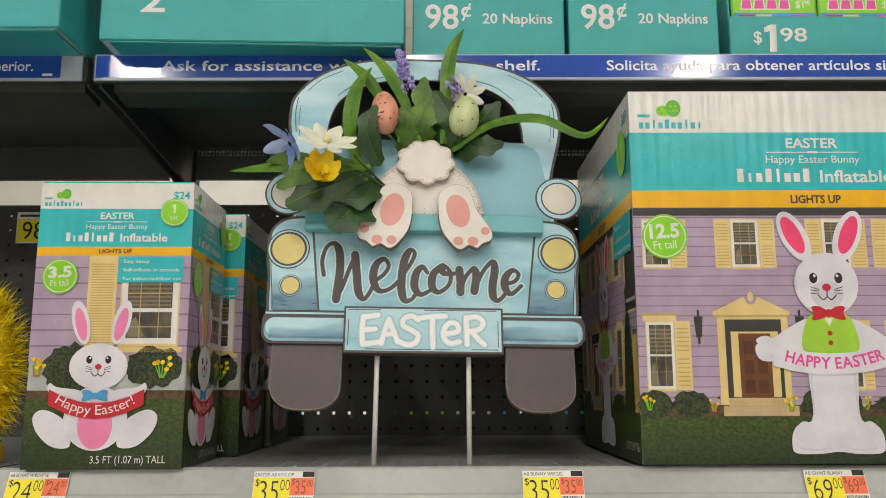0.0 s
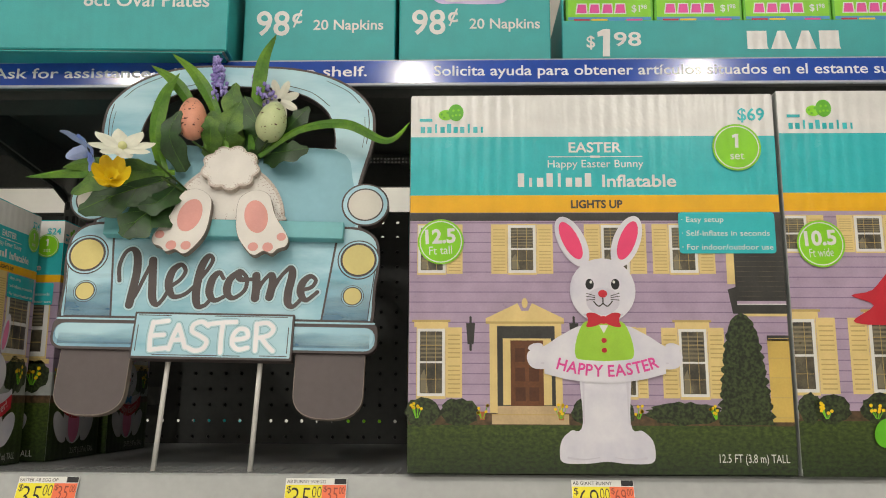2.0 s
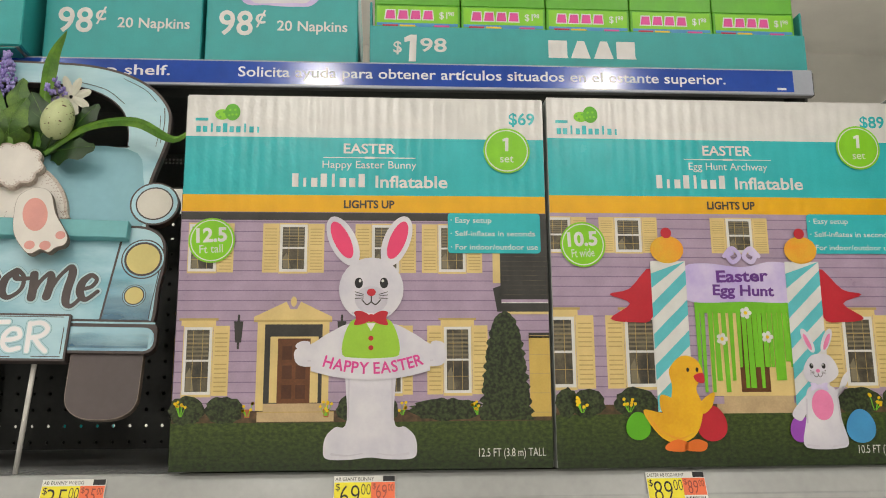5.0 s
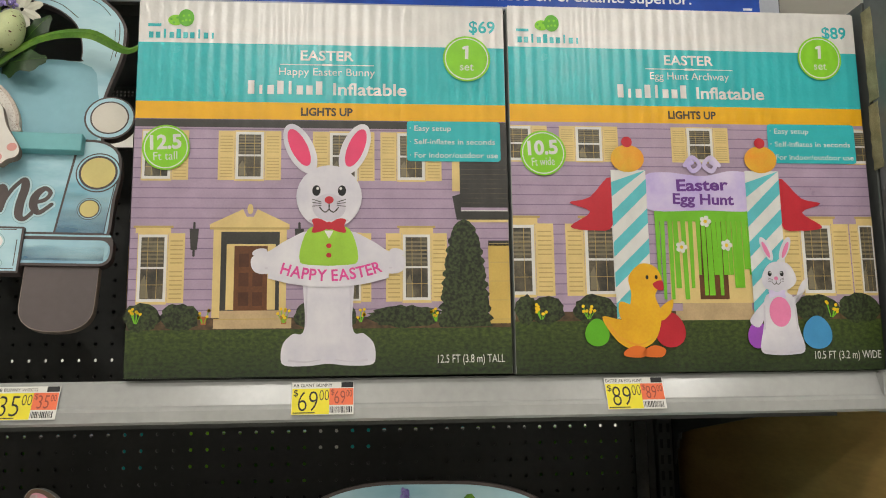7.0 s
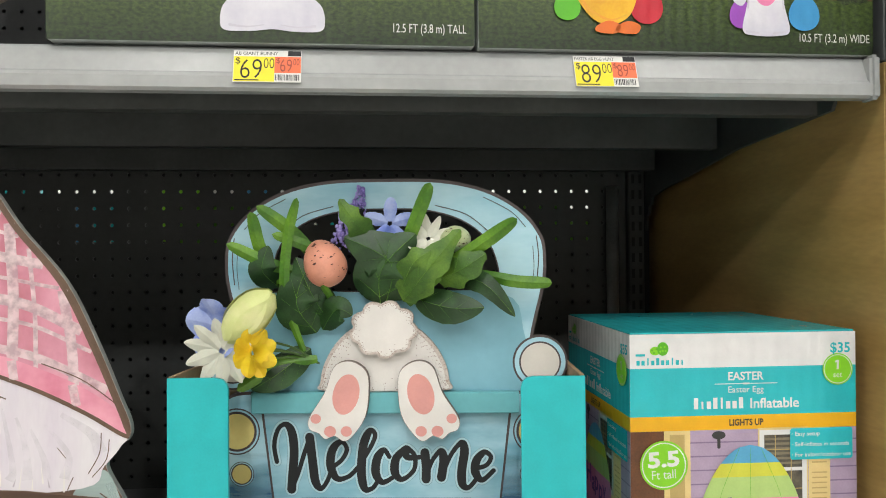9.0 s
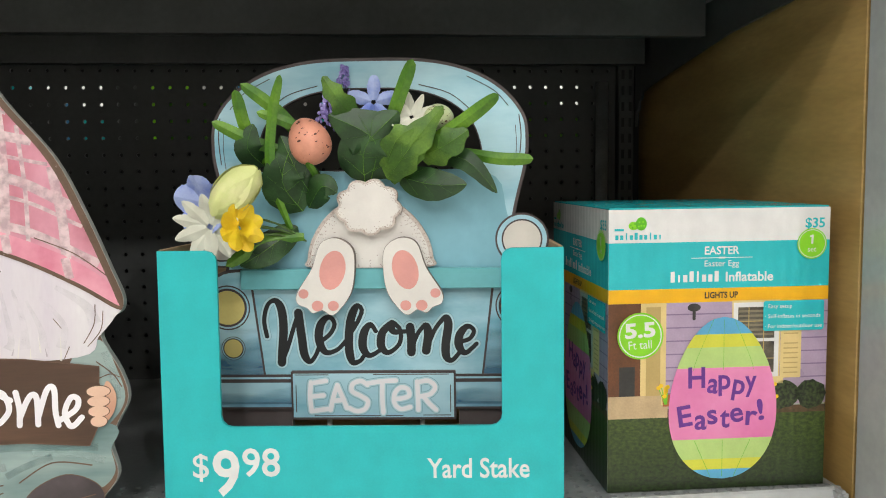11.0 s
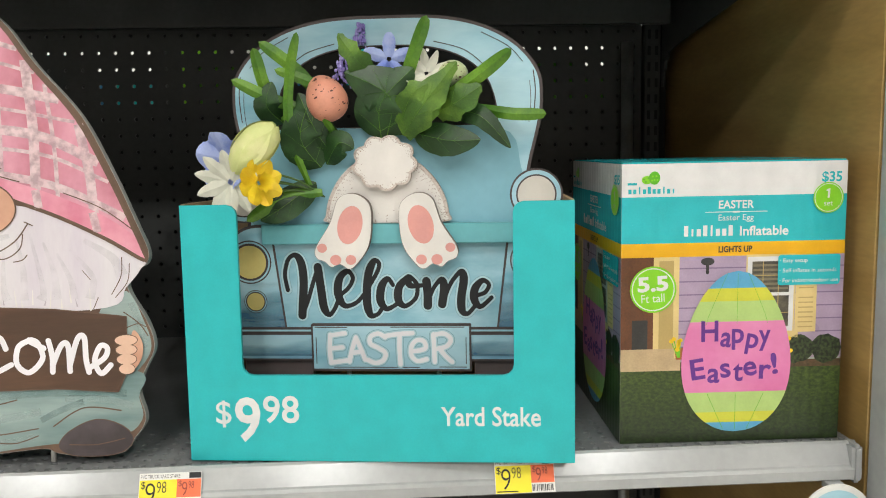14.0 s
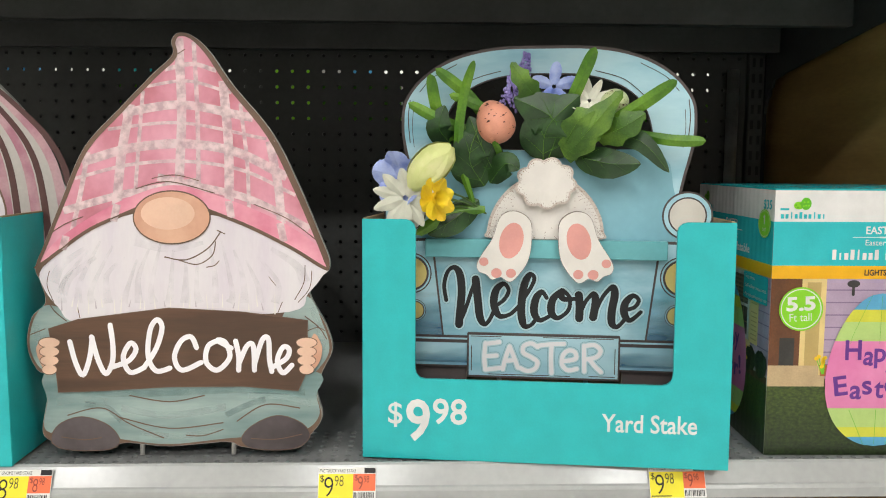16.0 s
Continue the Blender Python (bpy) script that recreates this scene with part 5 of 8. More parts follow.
def egg_front(a, w, h):
    siding(a, 0, w, h * 0.3, h * 0.673, h * 0.047)
    a.rect(0, h * 0.27, w * 0.145, h * 0.673, DOORB, 4)
    a.rect(w * 0.145, h * 0.27, w * 0.26, h * 0.673, CREAM, 4)
    a.rect(w * 0.17, h * 0.30, w * 0.235, h * 0.66, CREAM_D, 5)
    a.rect(w * 0.05, h * 0.34, w * 0.12, h * 0.45, ROOF, 5)
    window_print(a, w * 0.565, w * 0.775, h * 0.40, h * 0.668, (0, 1), 4, sw=0.5)
    a.rect(w * 0.555, h * 0.375, w * 0.80, h * 0.40, CREAM, 8)
    a.oval(w * 0.385, h * 0.655, w * 0.03, h * 0.014, ROOF, 6)
    a.line([(w * 0.385, h * 0.66), (w * 0.385, h * 0.615)], w * 0.014, ROOF, 7, False)
    lawn(a, w, h * 0.27)
    a.rect(w * 0.25, h * 0.268, w, h * 0.295, MULCH, 4)
    a.rect(0, h * 0.265, w * 0.27, h * 0.31, STONE, 6)
    a.rect(0, h * 0.31, w * 0.24, h * 0.345, STONE, 6)
    bush_print(a, w * 0.80, h * 0.335, w * 0.075, h * 0.05, 8, seed=41)
    bush_print(a, w * 0.93, h * 0.335, w * 0.07, h * 0.052, 8, seed=42)
    daffodils(a, w * 0.265, h * 0.33, w * 0.045, 9, 43, True)
    daffodils(a, w * 0.76, h * 0.315, w * 0.045, 9, 44)
    cu, cv, ru, rv, k = w * 0.522, h * 0.328, w * 0.245, h * 0.292, 14
    rows = ((-1.0, -0.88, EGG_BLUE), (-0.88, -0.75, EGG_YEL), (-0.75, -0.5, EGG_GREEN), (-0.5, 0.38, EGG_PINK), (0.38, 0.63, EGG_GREEN), (0.63, 0.79, EGG_YEL), (0.79, 1.0, EGG_BLUE))
    for lo, hi, m in rows:
        left, right = [], []
        for i in range(9):
            s = lo + (hi - lo) * i / 8
            half = ru * math.sqrt(max(0, 1 - s * s)) * (1 - 0.17 * s)
            for side, out in ((-1, left), (1, right)):
                out.append((cu + side * half, cv + rv * s))
        bow_n = 8
        low = [(left[0][0] + (right[0][0] - left[0][0]) * i / bow_n, left[0][1] - 0.05 * rv * (1 - (2 * i / bow_n - 1) ** 2) * (1 if lo > -1 else 0)) for i in range(1, bow_n)]
        a.poly(left[::-1] + low + right, m, k - (rows.index((lo, hi, m)) * 0.2))
    for d in (-0.55, 0.0, 0.55):
        a.line([(cu + d * ru * 0.35, cv + rv * 0.97), (cu + d * ru * 0.9, cv + rv * 0.5), (cu + d * ru * 1.02, cv + rv * 0.35)], w * 0.0016, LIME_D, k + 1, True, caps=False)
        a.line([(cu + d * ru * 0.95, cv - rv * 0.52), (cu + d * ru * 0.4, cv - rv * 0.97)], w * 0.0022, LIME_D, k + 1, False, caps=False)
    for line, v0, wd, rot in (("Happy", 0.355, 0.32, -4), ("Easter!", 0.232, 0.40, 3)):
        x = 0.0
        total = sum(max(p[0] for p in letters(ch, 0.02)[0]) + 0.05 for ch in line)
        for i, ch in enumerate(line):
            lw = max(p[0] for p in letters(ch, 0.02)[0])
            t = (x + lw / 2) / total - 0.5
            a.text(ch, cu + w * wd * t, h * v0 + h * 0.008 * (-1) ** i + math.tan(radians(rot)) * w * wd * t, h * 0.105, VIOLET, k + 3, 0.5, 0.02, lw * w * wd / total, rot + 5 * (-1) ** i)
            x += lw + 0.05
    info_panel(a, w * 0.70, w * 0.98, h * 0.565, h * 0.672)
    badge(a, w * 0.142, h * 0.560, w * 0.104, "5.5", "Ft tall")
    badge(a, w * 0.915, h * 0.872, w * 0.068, "1", "set")


def carton(name, m, w, d, h, front, kind, price, s, label, group="", side_price=True, narrow=False, side=(1, 1), bands=(0.885, 0.722, 0.673)):
    """A printed carton with its front at y = 0 and its left lower front corner at the origin."""
    b = thing(name, m, label, "box", group)
    body = block(0, w, 0, d, 0, h, 0.0012)
    # slightly slack faces
    bmesh.ops.subdivide_edges(body, edges=[e for e in body.edges if e.calc_length() > 0.05], cuts=3, use_grid_fill=True)
    part("carton", body, CARTON_EDGE, b)
    a = Art()
    front(a, w, h)
    header(a, w, h, kind, price, s, narrow, bands)
    a.put("front_print", b, pose(0, -0.0002, 0))
    for on, mm in zip(side, (pose(-0.0002, d, 0, 0, 0, -90), pose(w + 0.0002, 0, 0, 0, 0, 90))):
        if on:
            q = Art()
            front(q, w, h)
            header(q, w, h, kind, price, s, narrow, bands)
            q.v = [(x * d / w, y, z) for x, y, z in q.v]
            q.put("side_print", b, mm)
    # top flaps with the seam between them
    for y0, y1, lift in ((0.001, d / 2 - 0.0008, 0.0016), (d / 2 + 0.0008, d - 0.001, 0.0012)):
        part("flap", block(0.001, w - 0.001, y0, y1, h + 0.0001, h + lift), TEAL if narrow else WHITE, b)
    return b


carton("inflatable_box", pose(0.190, 0.800, DECK_HI + 0.004), 0.359, 0.31, 0.366, giant_bunny_front, "Happy Easter Bunny", "$69", 1.0,
       "large lilac, teal and white carton of a giant inflatable rabbit", "inflatable boxes", side=(1, 0))
carton("inflatable_box", pose(0.5525, 0.800, DECK_HI + 0.003, 0, 0, 0.4), 0.370, 0.31, 0.370, arch_front, "Egg Hunt Archway", "$89", 1.0,
       "large lilac, teal and white carton of an inflatable egg hunt arch", "inflatable boxes", side=(0, 1))
carton("inflatable_box", pose(0.695, 0.8255, DECK_LO + 0.001, 0, 0, -1.4), 0.2185, 0.24, 0.275, egg_front, "Easter Egg", "$35", 0.66,
       "carton of an inflatable egg beside the display tray", "inflatable boxes", narrow=True, side=(1, 0))
for k, (x, y, turn) in enumerate(((-0.394, 0.800, 1.0), (-0.378, 0.955, 0.0), (-0.372, 1.10, 0.0))):
    carton("small_inflatable_box", pose(x, y, DECK_HI + 0.001, 0, 0, turn), 0.150, 0.132, 0.276, sitting_bunny_front, "Happy Easter Bunny", "$24", 0.64,
           "small carton of a sitting inflatable rabbit, one of a row", "row of small inflatable boxes", narrow=True, side=(0, 1), bands=(0.906, 0.768, 0.736))

# ---- flowers ----


def ribbon(path, width, profile_, fold=0.25, wave=0.0, seed=0):
    """A leaf along a path of (u, depth, v): width by profile_(0..1), folded along its midrib, with an uneven edge."""
    rnd = random.Random(seed)
    pts = [Vector(p) for p in spline(path, False, 7)]
    verts, faces = [], []
    n = len(pts)
    for i, p in enumerate(pts):
        t = (pts[min(i + 1, n - 1)] - pts[max(i - 1, 0)])
        t = t.normalized() if t.length > 1e-9 else Vector((0, 0, 1))
        side = t.cross(Vector((0, -1, 0)))
        side = side.normalized() if side.length > 1e-6 else Vector((1, 0, 0))
        s = i / (n - 1)
        h = width / 2 * profile_(s)
        up = t.cross(side).normalized()
        for q in (-1, -0.5, 0, 0, 0.5, 1):
            e = h * q * (1 + (wave * rnd.uniform(-1, 1) if abs(q) == 1 else 0))
            verts.append(tuple(p + side * e + up * (fold * abs(e) + (0.1 * h * math.sin(9 * s) if abs(q) == 1 else 0))))
    for i in range(n - 1):
        for q in (0, 1, 3, 4):
            a = 6 * i + q
            faces.append((a, a + 1, a + 7, a + 6))
    return verts, faces


def prof_blade(s):
    return min(1.0, 0.55 + s * 1.2) * (1.0 if s < 0.7 else max(0.04, math.sqrt(max(0, 1 - ((s - 0.7) / 0.3) ** 2))))


def prof_grass(s):
    return max(0.03, min(1.0, 0.45 + s * 1.1) * (1.0 if s < 0.45 else 1 - ((s - 0.45) / 0.55) ** 1.7))


def prof_leaf(s):
    return max(0.05, math.sin(math.pi * min(1, s ** 0.75)) ** 0.75)


def prof_lobed(s):
    return max(0.05, math.sin(math.pi * min(1, s ** 0.65)) ** 0.6 * (1 + 0.20 * math.cos(s * 19)))


def prof_petal(s):
    return max(0.12, math.sin(math.pi * min(0.97, 0.12 + 0.85 * s ** 1.1)) ** 0.8)


def leaf(parent, name, path, width, m, shape, fold=0.2, wave=0.04, seed=0, vein=False):
    v, f = ribbon(path, width, shape, fold, wave, seed)
    ob = link(name, mesh_of(name, v, f, [m], smooth=True), parent)
    if vein:
        tube(ob, "midrib", [(p[0], p[1] - 0.0011, p[2]) for p in path], width * 0.008, BLADE)
        rows = len(v) // 6
        if width > 0.03:
            for i in range(2, rows - 4, 3):
                for q in (0, 5):
                    a, b = Vector(v[6 * i + 2]), Vector(v[6 * (i + 3) + q])
                    b = a.lerp(b, 0.8)
                    tube(ob, "side_vein", [(a.x, a.y - 0.0012, a.z), (b.x, b.y - 0.0014, b.z)], width * 0.0045, BLADE, 0.4, 4)
    return ob


def tube(parent, name, path, r, m, taper=0.6, sides=6):
    pts = [Vector(p) for p in (spline(path, False, 5) if len(path) > 2 else path)]
    verts, faces, n = [], [], len(pts)
    for i, p in enumerate(pts):
        t = (pts[min(i + 1, n - 1)] - pts[max(i - 1, 0)]).normalized()
        a = t.cross(Vector((0.3, 1, 0.2))).normalized()
        b = t.cross(a)
        rr = r * (1 - (1 - taper) * i / (n - 1))
        verts += [tuple(p + a * rr * math.cos(2 * math.pi * q / sides) + b * rr * math.sin(2 * math.pi * q / sides)) for q in range(sides)]
    for i in range(n - 1):
        for q in range(sides):
            w = (q + 1) % sides
            faces.append((i * sides + q, i * sides + w, (i + 1) * sides + w, (i + 1) * sides + q))
    faces += [tuple(range(sides)), tuple(range((n - 1) * sides, n * sides))]
    return link(name, mesh_of(name, verts, faces, [m], smooth=True), parent)


def egg(parent, u, d, v, ru, rv, tilt, m, label, seed):
    bm = bmesh.new()
    bmesh.ops.create_uvsphere(bm, u_segments=24, v_segments=16, radius=1)
    for w in bm.verts:
        w.co.x, w.co.y = w.co.x * (1 - 0.14 * w.co.z), w.co.y * (1 - 0.14 * w.co.z)
        w.co = Vector((w.co.x * ru, w.co.y * ru, w.co.z * rv))
    e = part("egg", bm, m, parent, label, pose(u, d, v, 0, tilt, 0), True)
    rnd, verts, faces = random.Random(seed), [], []
    for i in range(46):
        th, z = rnd.uniform(math.pi, 2 * math.pi), rnd.uniform(-0.85, 0.9)
        rad = math.sqrt(1 - z * z) * (1 - 0.14 * z)
        n = Vector((math.cos(th) * rad, math.sin(th) * rad, z))
        p = Vector((n.x * ru, n.y * ru, n.z * rv)) * 1.008
        a = n.cross(Vector((0, 0, 1))).normalized()
        b = n.cross(a).normalized()
        s = ru * rnd.choice((0.02, 0.025, 0.035, 0.05, 0.075))
        base = len(verts)
        st = rnd.uniform(0.6, 2.2)
        verts += [tuple(p + a * s * math.cos(q * 1.047) * st + b * s * math.sin(q * 1.047) * rnd.uniform(0.6, 1.1)) for q in range(6)]
        faces.append(tuple(range(base, base + 6)))
    link("speckles", mesh_of("speckles", verts, faces, [SPECK]), e)
    return e


def blossom(parent, name, u, d, v, size, m, petals=6, cup=0.35, yaw=0.0, pitch=0.0, heart=None, label="", trumpet=False, wide=0.62, shape=prof_petal):
    """A flower that faces -y: a ring of cupped petals and a heart or trumpet."""
    verts, faces = [], []
    for i in range(petals):
        ang = 2 * math.pi * i / petals + 0.3
        lay = 0.0012 * (i % 2)
        path = [(math.cos(ang) * size * r, -cup * size * r * r - lay + 0.25 * size * max(0, r - 0.75) * (1 if cup < 0.5 else 0), math.sin(ang) * size * r) for r in (0.08, 0.4, 0.75, 1.0)]
        pv, pf = ribbon(path, size * wide, shape, 0.18, 0.06, i)
        base = len(verts)
        verts += pv
        faces += [tuple(base + q for q in t) for t in pf]
    fl = link(name, mesh_of(name, verts, faces, [m], smooth=True), parent, label, pose(u, d, v, pitch, 0, yaw))
    if trumpet:
        tv, tf, seg = [], [], 16
        for j, (r, y) in enumerate(((0.10, -0.02), (0.22, -0.22), (0.28, -0.45), (0.40, -0.60))):
            for q in range(seg):
                rr = size * r * (1 + (0.14 * math.cos(q * math.pi) if j == 3 else 0))
                tv.append((rr * math.cos(2 * math.pi * q / seg), size * y, rr * math.sin(2 * math.pi * q / seg)))
        for j in range(3):
            for q in range(seg):
                tf.append((j * seg + q, j * seg + (q + 1) % seg, (j + 1) * seg + (q + 1) % seg, (j + 1) * seg + q))
        link("trumpet", mesh_of("trumpet", tv, tf, [heart or m], smooth=True), fl)
    elif heart:
        bm = bmesh.new()
        bmesh.ops.create_icosphere(bm, subdivisions=2, radius=size * 0.14)
        part("heart", bm, heart, fl, "", pose(0, -size * 0.1, 0), True)
    return fl


def lavender(parent, foot, tip, r, seed):
    rnd = random.Random(seed)
    bm = bmesh.new()
    f, t = Vector(foot), Vector(tip)
    for i in range(120):
        s = rnd.random()
        p = f.lerp(t, s)
        rad = r * (1 - 0.55 * s)
        off = Vector((rnd.uniform(-1, 1), rnd.uniform(-1, 0.4), rnd.uniform(-0.6, 0.6))).normalized() * rad * rnd.uniform(0.5, 1)
        made = bmesh.ops.create_icosphere(bm, subdivisions=1, radius=r * rnd.uniform(0.11, 0.21))["verts"]
        bmesh.ops.scale(bm, verts=made, vec=(1, 1, rnd.uniform(1.0, 1.7)))
        bmesh.ops.translate(bm, verts=made, vec=p + off)
    return part("lavender_spike", bm, LAV, parent, "lavender floret spike")


# ---- cut-out truck signs ----


def spray(a, outline, n, reach, seed):
    """Fine brown paint dots, thickest along the outline and thinning inwards."""
    rnd = random.Random(seed)
    c = Vector((sum(p[0] for p in outline) / len(outline), sum(p[1] for p in outline) / len(outline)))
    for i in range(n):
        e = Vector(outline[rnd.randrange(len(outline))])
        d = c - e
        q = e + d.normalized() * min(d.length, rnd.expovariate(1 / (reach * 0.4)) + 0.0004)
        a.oval(q.x + rnd.uniform(-0.001, 0.001), q.y + rnd.uniform(-0.0006, 0.0006), rnd.uniform(0.00022, 0.00055), rnd.uniform(0.00022, 0.0005), SPRAY_DOT, 1.6, n=6)


def truck_sign(m, ink_m, label, stake_foot, bouquet):
    s = thing("truck_yard_sign", m, label, "yard sign", "truck yard signs")
    # stakes behind the boards
    for u in (-0.048, 0.048):
        bm = bmesh.new()
        bmesh.ops.create_cone(bm, cap_ends=True, segments=12, radius1=0.0027, radius2=0.0027, depth=0.2 - stake_foot)
        part("stake", bm, STAKE, s, "white enamelled metal stake", pose(u, 0.006, (0.2 + stake_foot) / 2), True)
    # mud flaps
    for c in (-0.120, 0.122):
        out = [(c - 0.036, 0.135), (c + 0.036, 0.135)]
        out += [(c + 0.036 * math.copysign(abs(math.cos(t)) ** 0.8, math.cos(t)), 0.082 - 0.0275 * math.sin(t) ** 0.8) for t in (math.pi * q / 16 for q in range(17))]
        fl = part("mud_flap", slab(out, -0.0055, 0.0045), COREW, s, "umber painted mud flap")
        a = Art()
        a.poly(grown(out, -0.0008), FLAP, 1)
        a.put("flap_paint", fl, pose(0, -0.0056, 0))
    # cab with the rear window cut through
    cab = spline(mirror([(0.0, 0.4720), (0.055, 0.4705), (0.098, 0.4610), (0.132, 0.4420), (0.1530, 0.4160), (0.1570, 0.3900), (0.1545, 0.3650), (0.1450, 0.3250), (0.1410, 0.2950), (0.1380, 0.2300), (0.0, 0.2250)]), True, 5)
    hole = spline(mirror([(0.0, 0.4420), (0.040, 0.4405), (0.074, 0.4310), (0.098, 0.4130), (0.1085, 0.3900), (0.1110, 0.3660), (0.1030, 0.3630), (0.0, 0.3630)]), True, 4)
    cb = part("cab_board", slab(cab, -0.006, 0.004, hole), UMBER, s, "cab board with an umber edge and cut window")
    inner, gap = grown(cab, -0.0032), grown(hole, 0.0012)
    face = slab(inner, -0.0002, 0.0002, gap)
    part("cab_paint", face, SKY_PALE, cb, "washed pale blue paint", pose(0, -0.0063, 0))
    a = Art()
    plain = spline([(-0.112, 0.3605), (0.0, 0.3605), (0.112, 0.3605), (0.134, 0.325), (0.131, 0.255), (0.0, 0.250), (-0.131, 0.255), (-0.134, 0.315)], True, 4)
    a.poly(plain, SKY_FLAT, 1)
    for sg in (-1, 1):
        a.line([(sg * 0.097, 0.453), (sg * 0.123, 0.439), (sg * 0.137, 0.424)], 0.0008, UMBER, 2)
        a.line([(sg * 0.1475, 0.415), (sg * 0.1495, 0.395), (sg * 0.1475, 0.370)], 0.0010, UMBER, 2)
        a.line([(sg * 0.1440, 0.405), (sg * 0.1450, 0.385), (sg * 0.1430, 0.365)], 0.0006, UMBER, 2)
        a.line([(sg * 0.05, 0.4455), (sg * 0.080, 0.4365), (sg * 0.102, 0.419)], 0.0009, UMBER, 2)
    a.put("cab_linework", cb, pose(0, -0.0067, 0))
    # round lamps beside the cab
    for sg in (-1, 1):
        out = oval(sg * 0.1500, 0.2930, 0.0265, 0.0260, 40)
        lb = part("side_lamp", slab(out, -0.0068, 0.0035), UMBER, s)
        a = Art()
        a.poly(oval(sg * 0.1500, 0.2930, 0.0246, 0.0241, 40), SKY_PALE, 1)
        a.poly(oval(sg * 0.1500, 0.2930, 0.0202, 0.0200, 40), UMBER, 2)
        a.poly(oval(sg * 0.1500, 0.2930, 0.0186, 0.0184, 40), LENS, 3)
        a.put("lamp_paint", lb, pose(0, -0.0070, 0), "cream lens with a dark ring")
    # tailgate and wings
    low = spline(mirror([(0.0, 0.264), (0.100, 0.264), (0.124, 0.2655), (0.150, 0.2630), (0.1660, 0.2490), (0.1690, 0.2220), (0.1660, 0.1950), (0.1640, 0.1550), (0.150, 0.1500), (0.0, 0.1500)]), True, 4)
    tg = part("tailgate_board", slab(low, -0.0078, 0.003), UMBER, s, "tailgate board with an umber edge")
    a = Art()
    a.poly(grown(low, -0.003), SKY_PALE, 1)
    a.poly([(-0.110, 0.158), (0.110, 0.158), (0.1215, 0.2575), (-0.1215, 0.2575)], SKY, 2)
    for sg in (-1, 1):
        a.poly([(sg * 0.1208, 0.2575), (sg * 0.1232, 0.2575), (sg * 0.1112, 0.157), (sg * 0.1092, 0.157)], UMBER, 3)
        a.poly([(sg * 0.1175, 0.225), (sg * 0.1610, 0.225), (sg * 0.1595, 0.158), (sg * 0.1108, 0.158)], WING_WASH, 2)
        for cu, cv, ro in ((0.1460, 0.2265, 0.0228), (0.1415, 0.1850, 0.0122)):
            a.oval(sg * cu, cv, ro, ro, UMBER, 4, n=36)
            a.oval(sg * cu, cv, ro * 0.94, ro * 0.94, SKY_PALE, 5, n=36)
            a.oval(sg * cu, cv, ro * 0.86, ro * 0.86, UMBER, 6, n=36)
            a.oval(sg * cu, cv, ro * 0.76, ro * 0.76, LENS_Y, 7, n=36)
        a.line([(sg * 0.1632, 0.235), (sg * 0.1640, 0.215), (sg * 0.1605, 0.180), (sg * 0.1590, 0.160)], 0.0009, UMBER, 4)
    strokes = [
        [(-0.1068, 0.1972), (-0.1092, 0.2136), (-0.1053, 0.2289), (-0.0978, 0.2336), (-0.0919, 0.2260), (-0.0898, 0.2070), (-0.0917, 0.1814), (-0.0925, 0.1704)],
        [(-0.0925, 0.1710), (-0.0864, 0.1849), (-0.0792, 0.2071), (-0.0741, 0.2210)],
        [(-0.0745, 0.2210), (-0.0717, 0.1969), (-0.0692, 0.1783), (-0.0638, 0.1713), (-0.0576, 0.1784), (-0.0522, 0.1920)],
        [(-0.0544, 0.1903), (-0.0432, 0.1990), (-0.0382, 0.2094), (-0.0436, 0.2166), (-0.0520, 0.2092), (-0.0542, 0.1937), (-0.0480, 0.1809), (-0.0364, 0.1830), (-0.0268, 0.1923)],
        [(-0.0275, 0.1913), (-0.0140, 0.2132), (-0.0105, 0.2238), (-0.0158, 0.2269), (-0.0219, 0.2131), (-0.0242, 0.1872), (-0.0210, 0.1710), (-0.0136, 0.1714), (-0.0094, 0.1765)],
        [(0.0032, 0.2020), (-0.0021, 0.2085), (-0.0086, 0.2005), (-0.0101, 0.1857), (-0.0035, 0.1772), (0.0079, 0.1828)],
        [(0.0184, 0.2091), (0.0098, 0.2003), (0.0085, 0.1866), (0.0157, 0.1801), (0.0269, 0.1892), (0.0277, 0.2033), (0.0197, 0.2102), (0.0210, 0.2015), (0.0356, 0.2017)],
        [(0.0377, 0.2059), (0.0389, 0.1931), (0.0387, 0.1804)],
        [(0.0388, 0.1828), (0.0449, 0.1984), (0.0534, 0.2075), (0.0559, 0.1985), (0.0536, 0.1819)],
        [(0.0543, 0.1840), (0.0630, 0.2038), (0.0733, 0.2155), (0.0761, 0.2075), (0.0733, 0.1883), (0.0740, 0.1753), (0.0799, 0.1722), (0.0878, 0.1809)],
        [(0.0861, 0.1902), (0.0972, 0.1938), (0.1016, 0.2018), (0.0953, 0.2063), (0.0876, 0.1982), (0.0866, 0.1867), (0.0931, 0.1795), (0.1041, 0.1886)],
    ]
    for i, st in enumerate(strokes):
        a.line(st, 0.01, RIM_BLUE, 7 + 0.08 * i, pen=(0.0094, 0.0134))
        a.line(st, 0.01, HALO, 8 + 0.16 * i, pen=(0.0084, 0.0124))
        a.line(st, 0.0066, ink_m, 10 + 0.16 * i, pen=(0.0044, 0.0088))
    a.put("tailgate_paint", tg, pose(0, -0.0080, 0), "washed blue paint with script lettering")
    # bumper
    bump = rounded(-0.1680, 0.1220, 0.1700, 0.1580, 0.012, 4)
    bb = part("bumper_board", slab(bump, -0.0092, 0.002), UMBER, s, "pale blue bumper with an umber edge")
    a = Art()
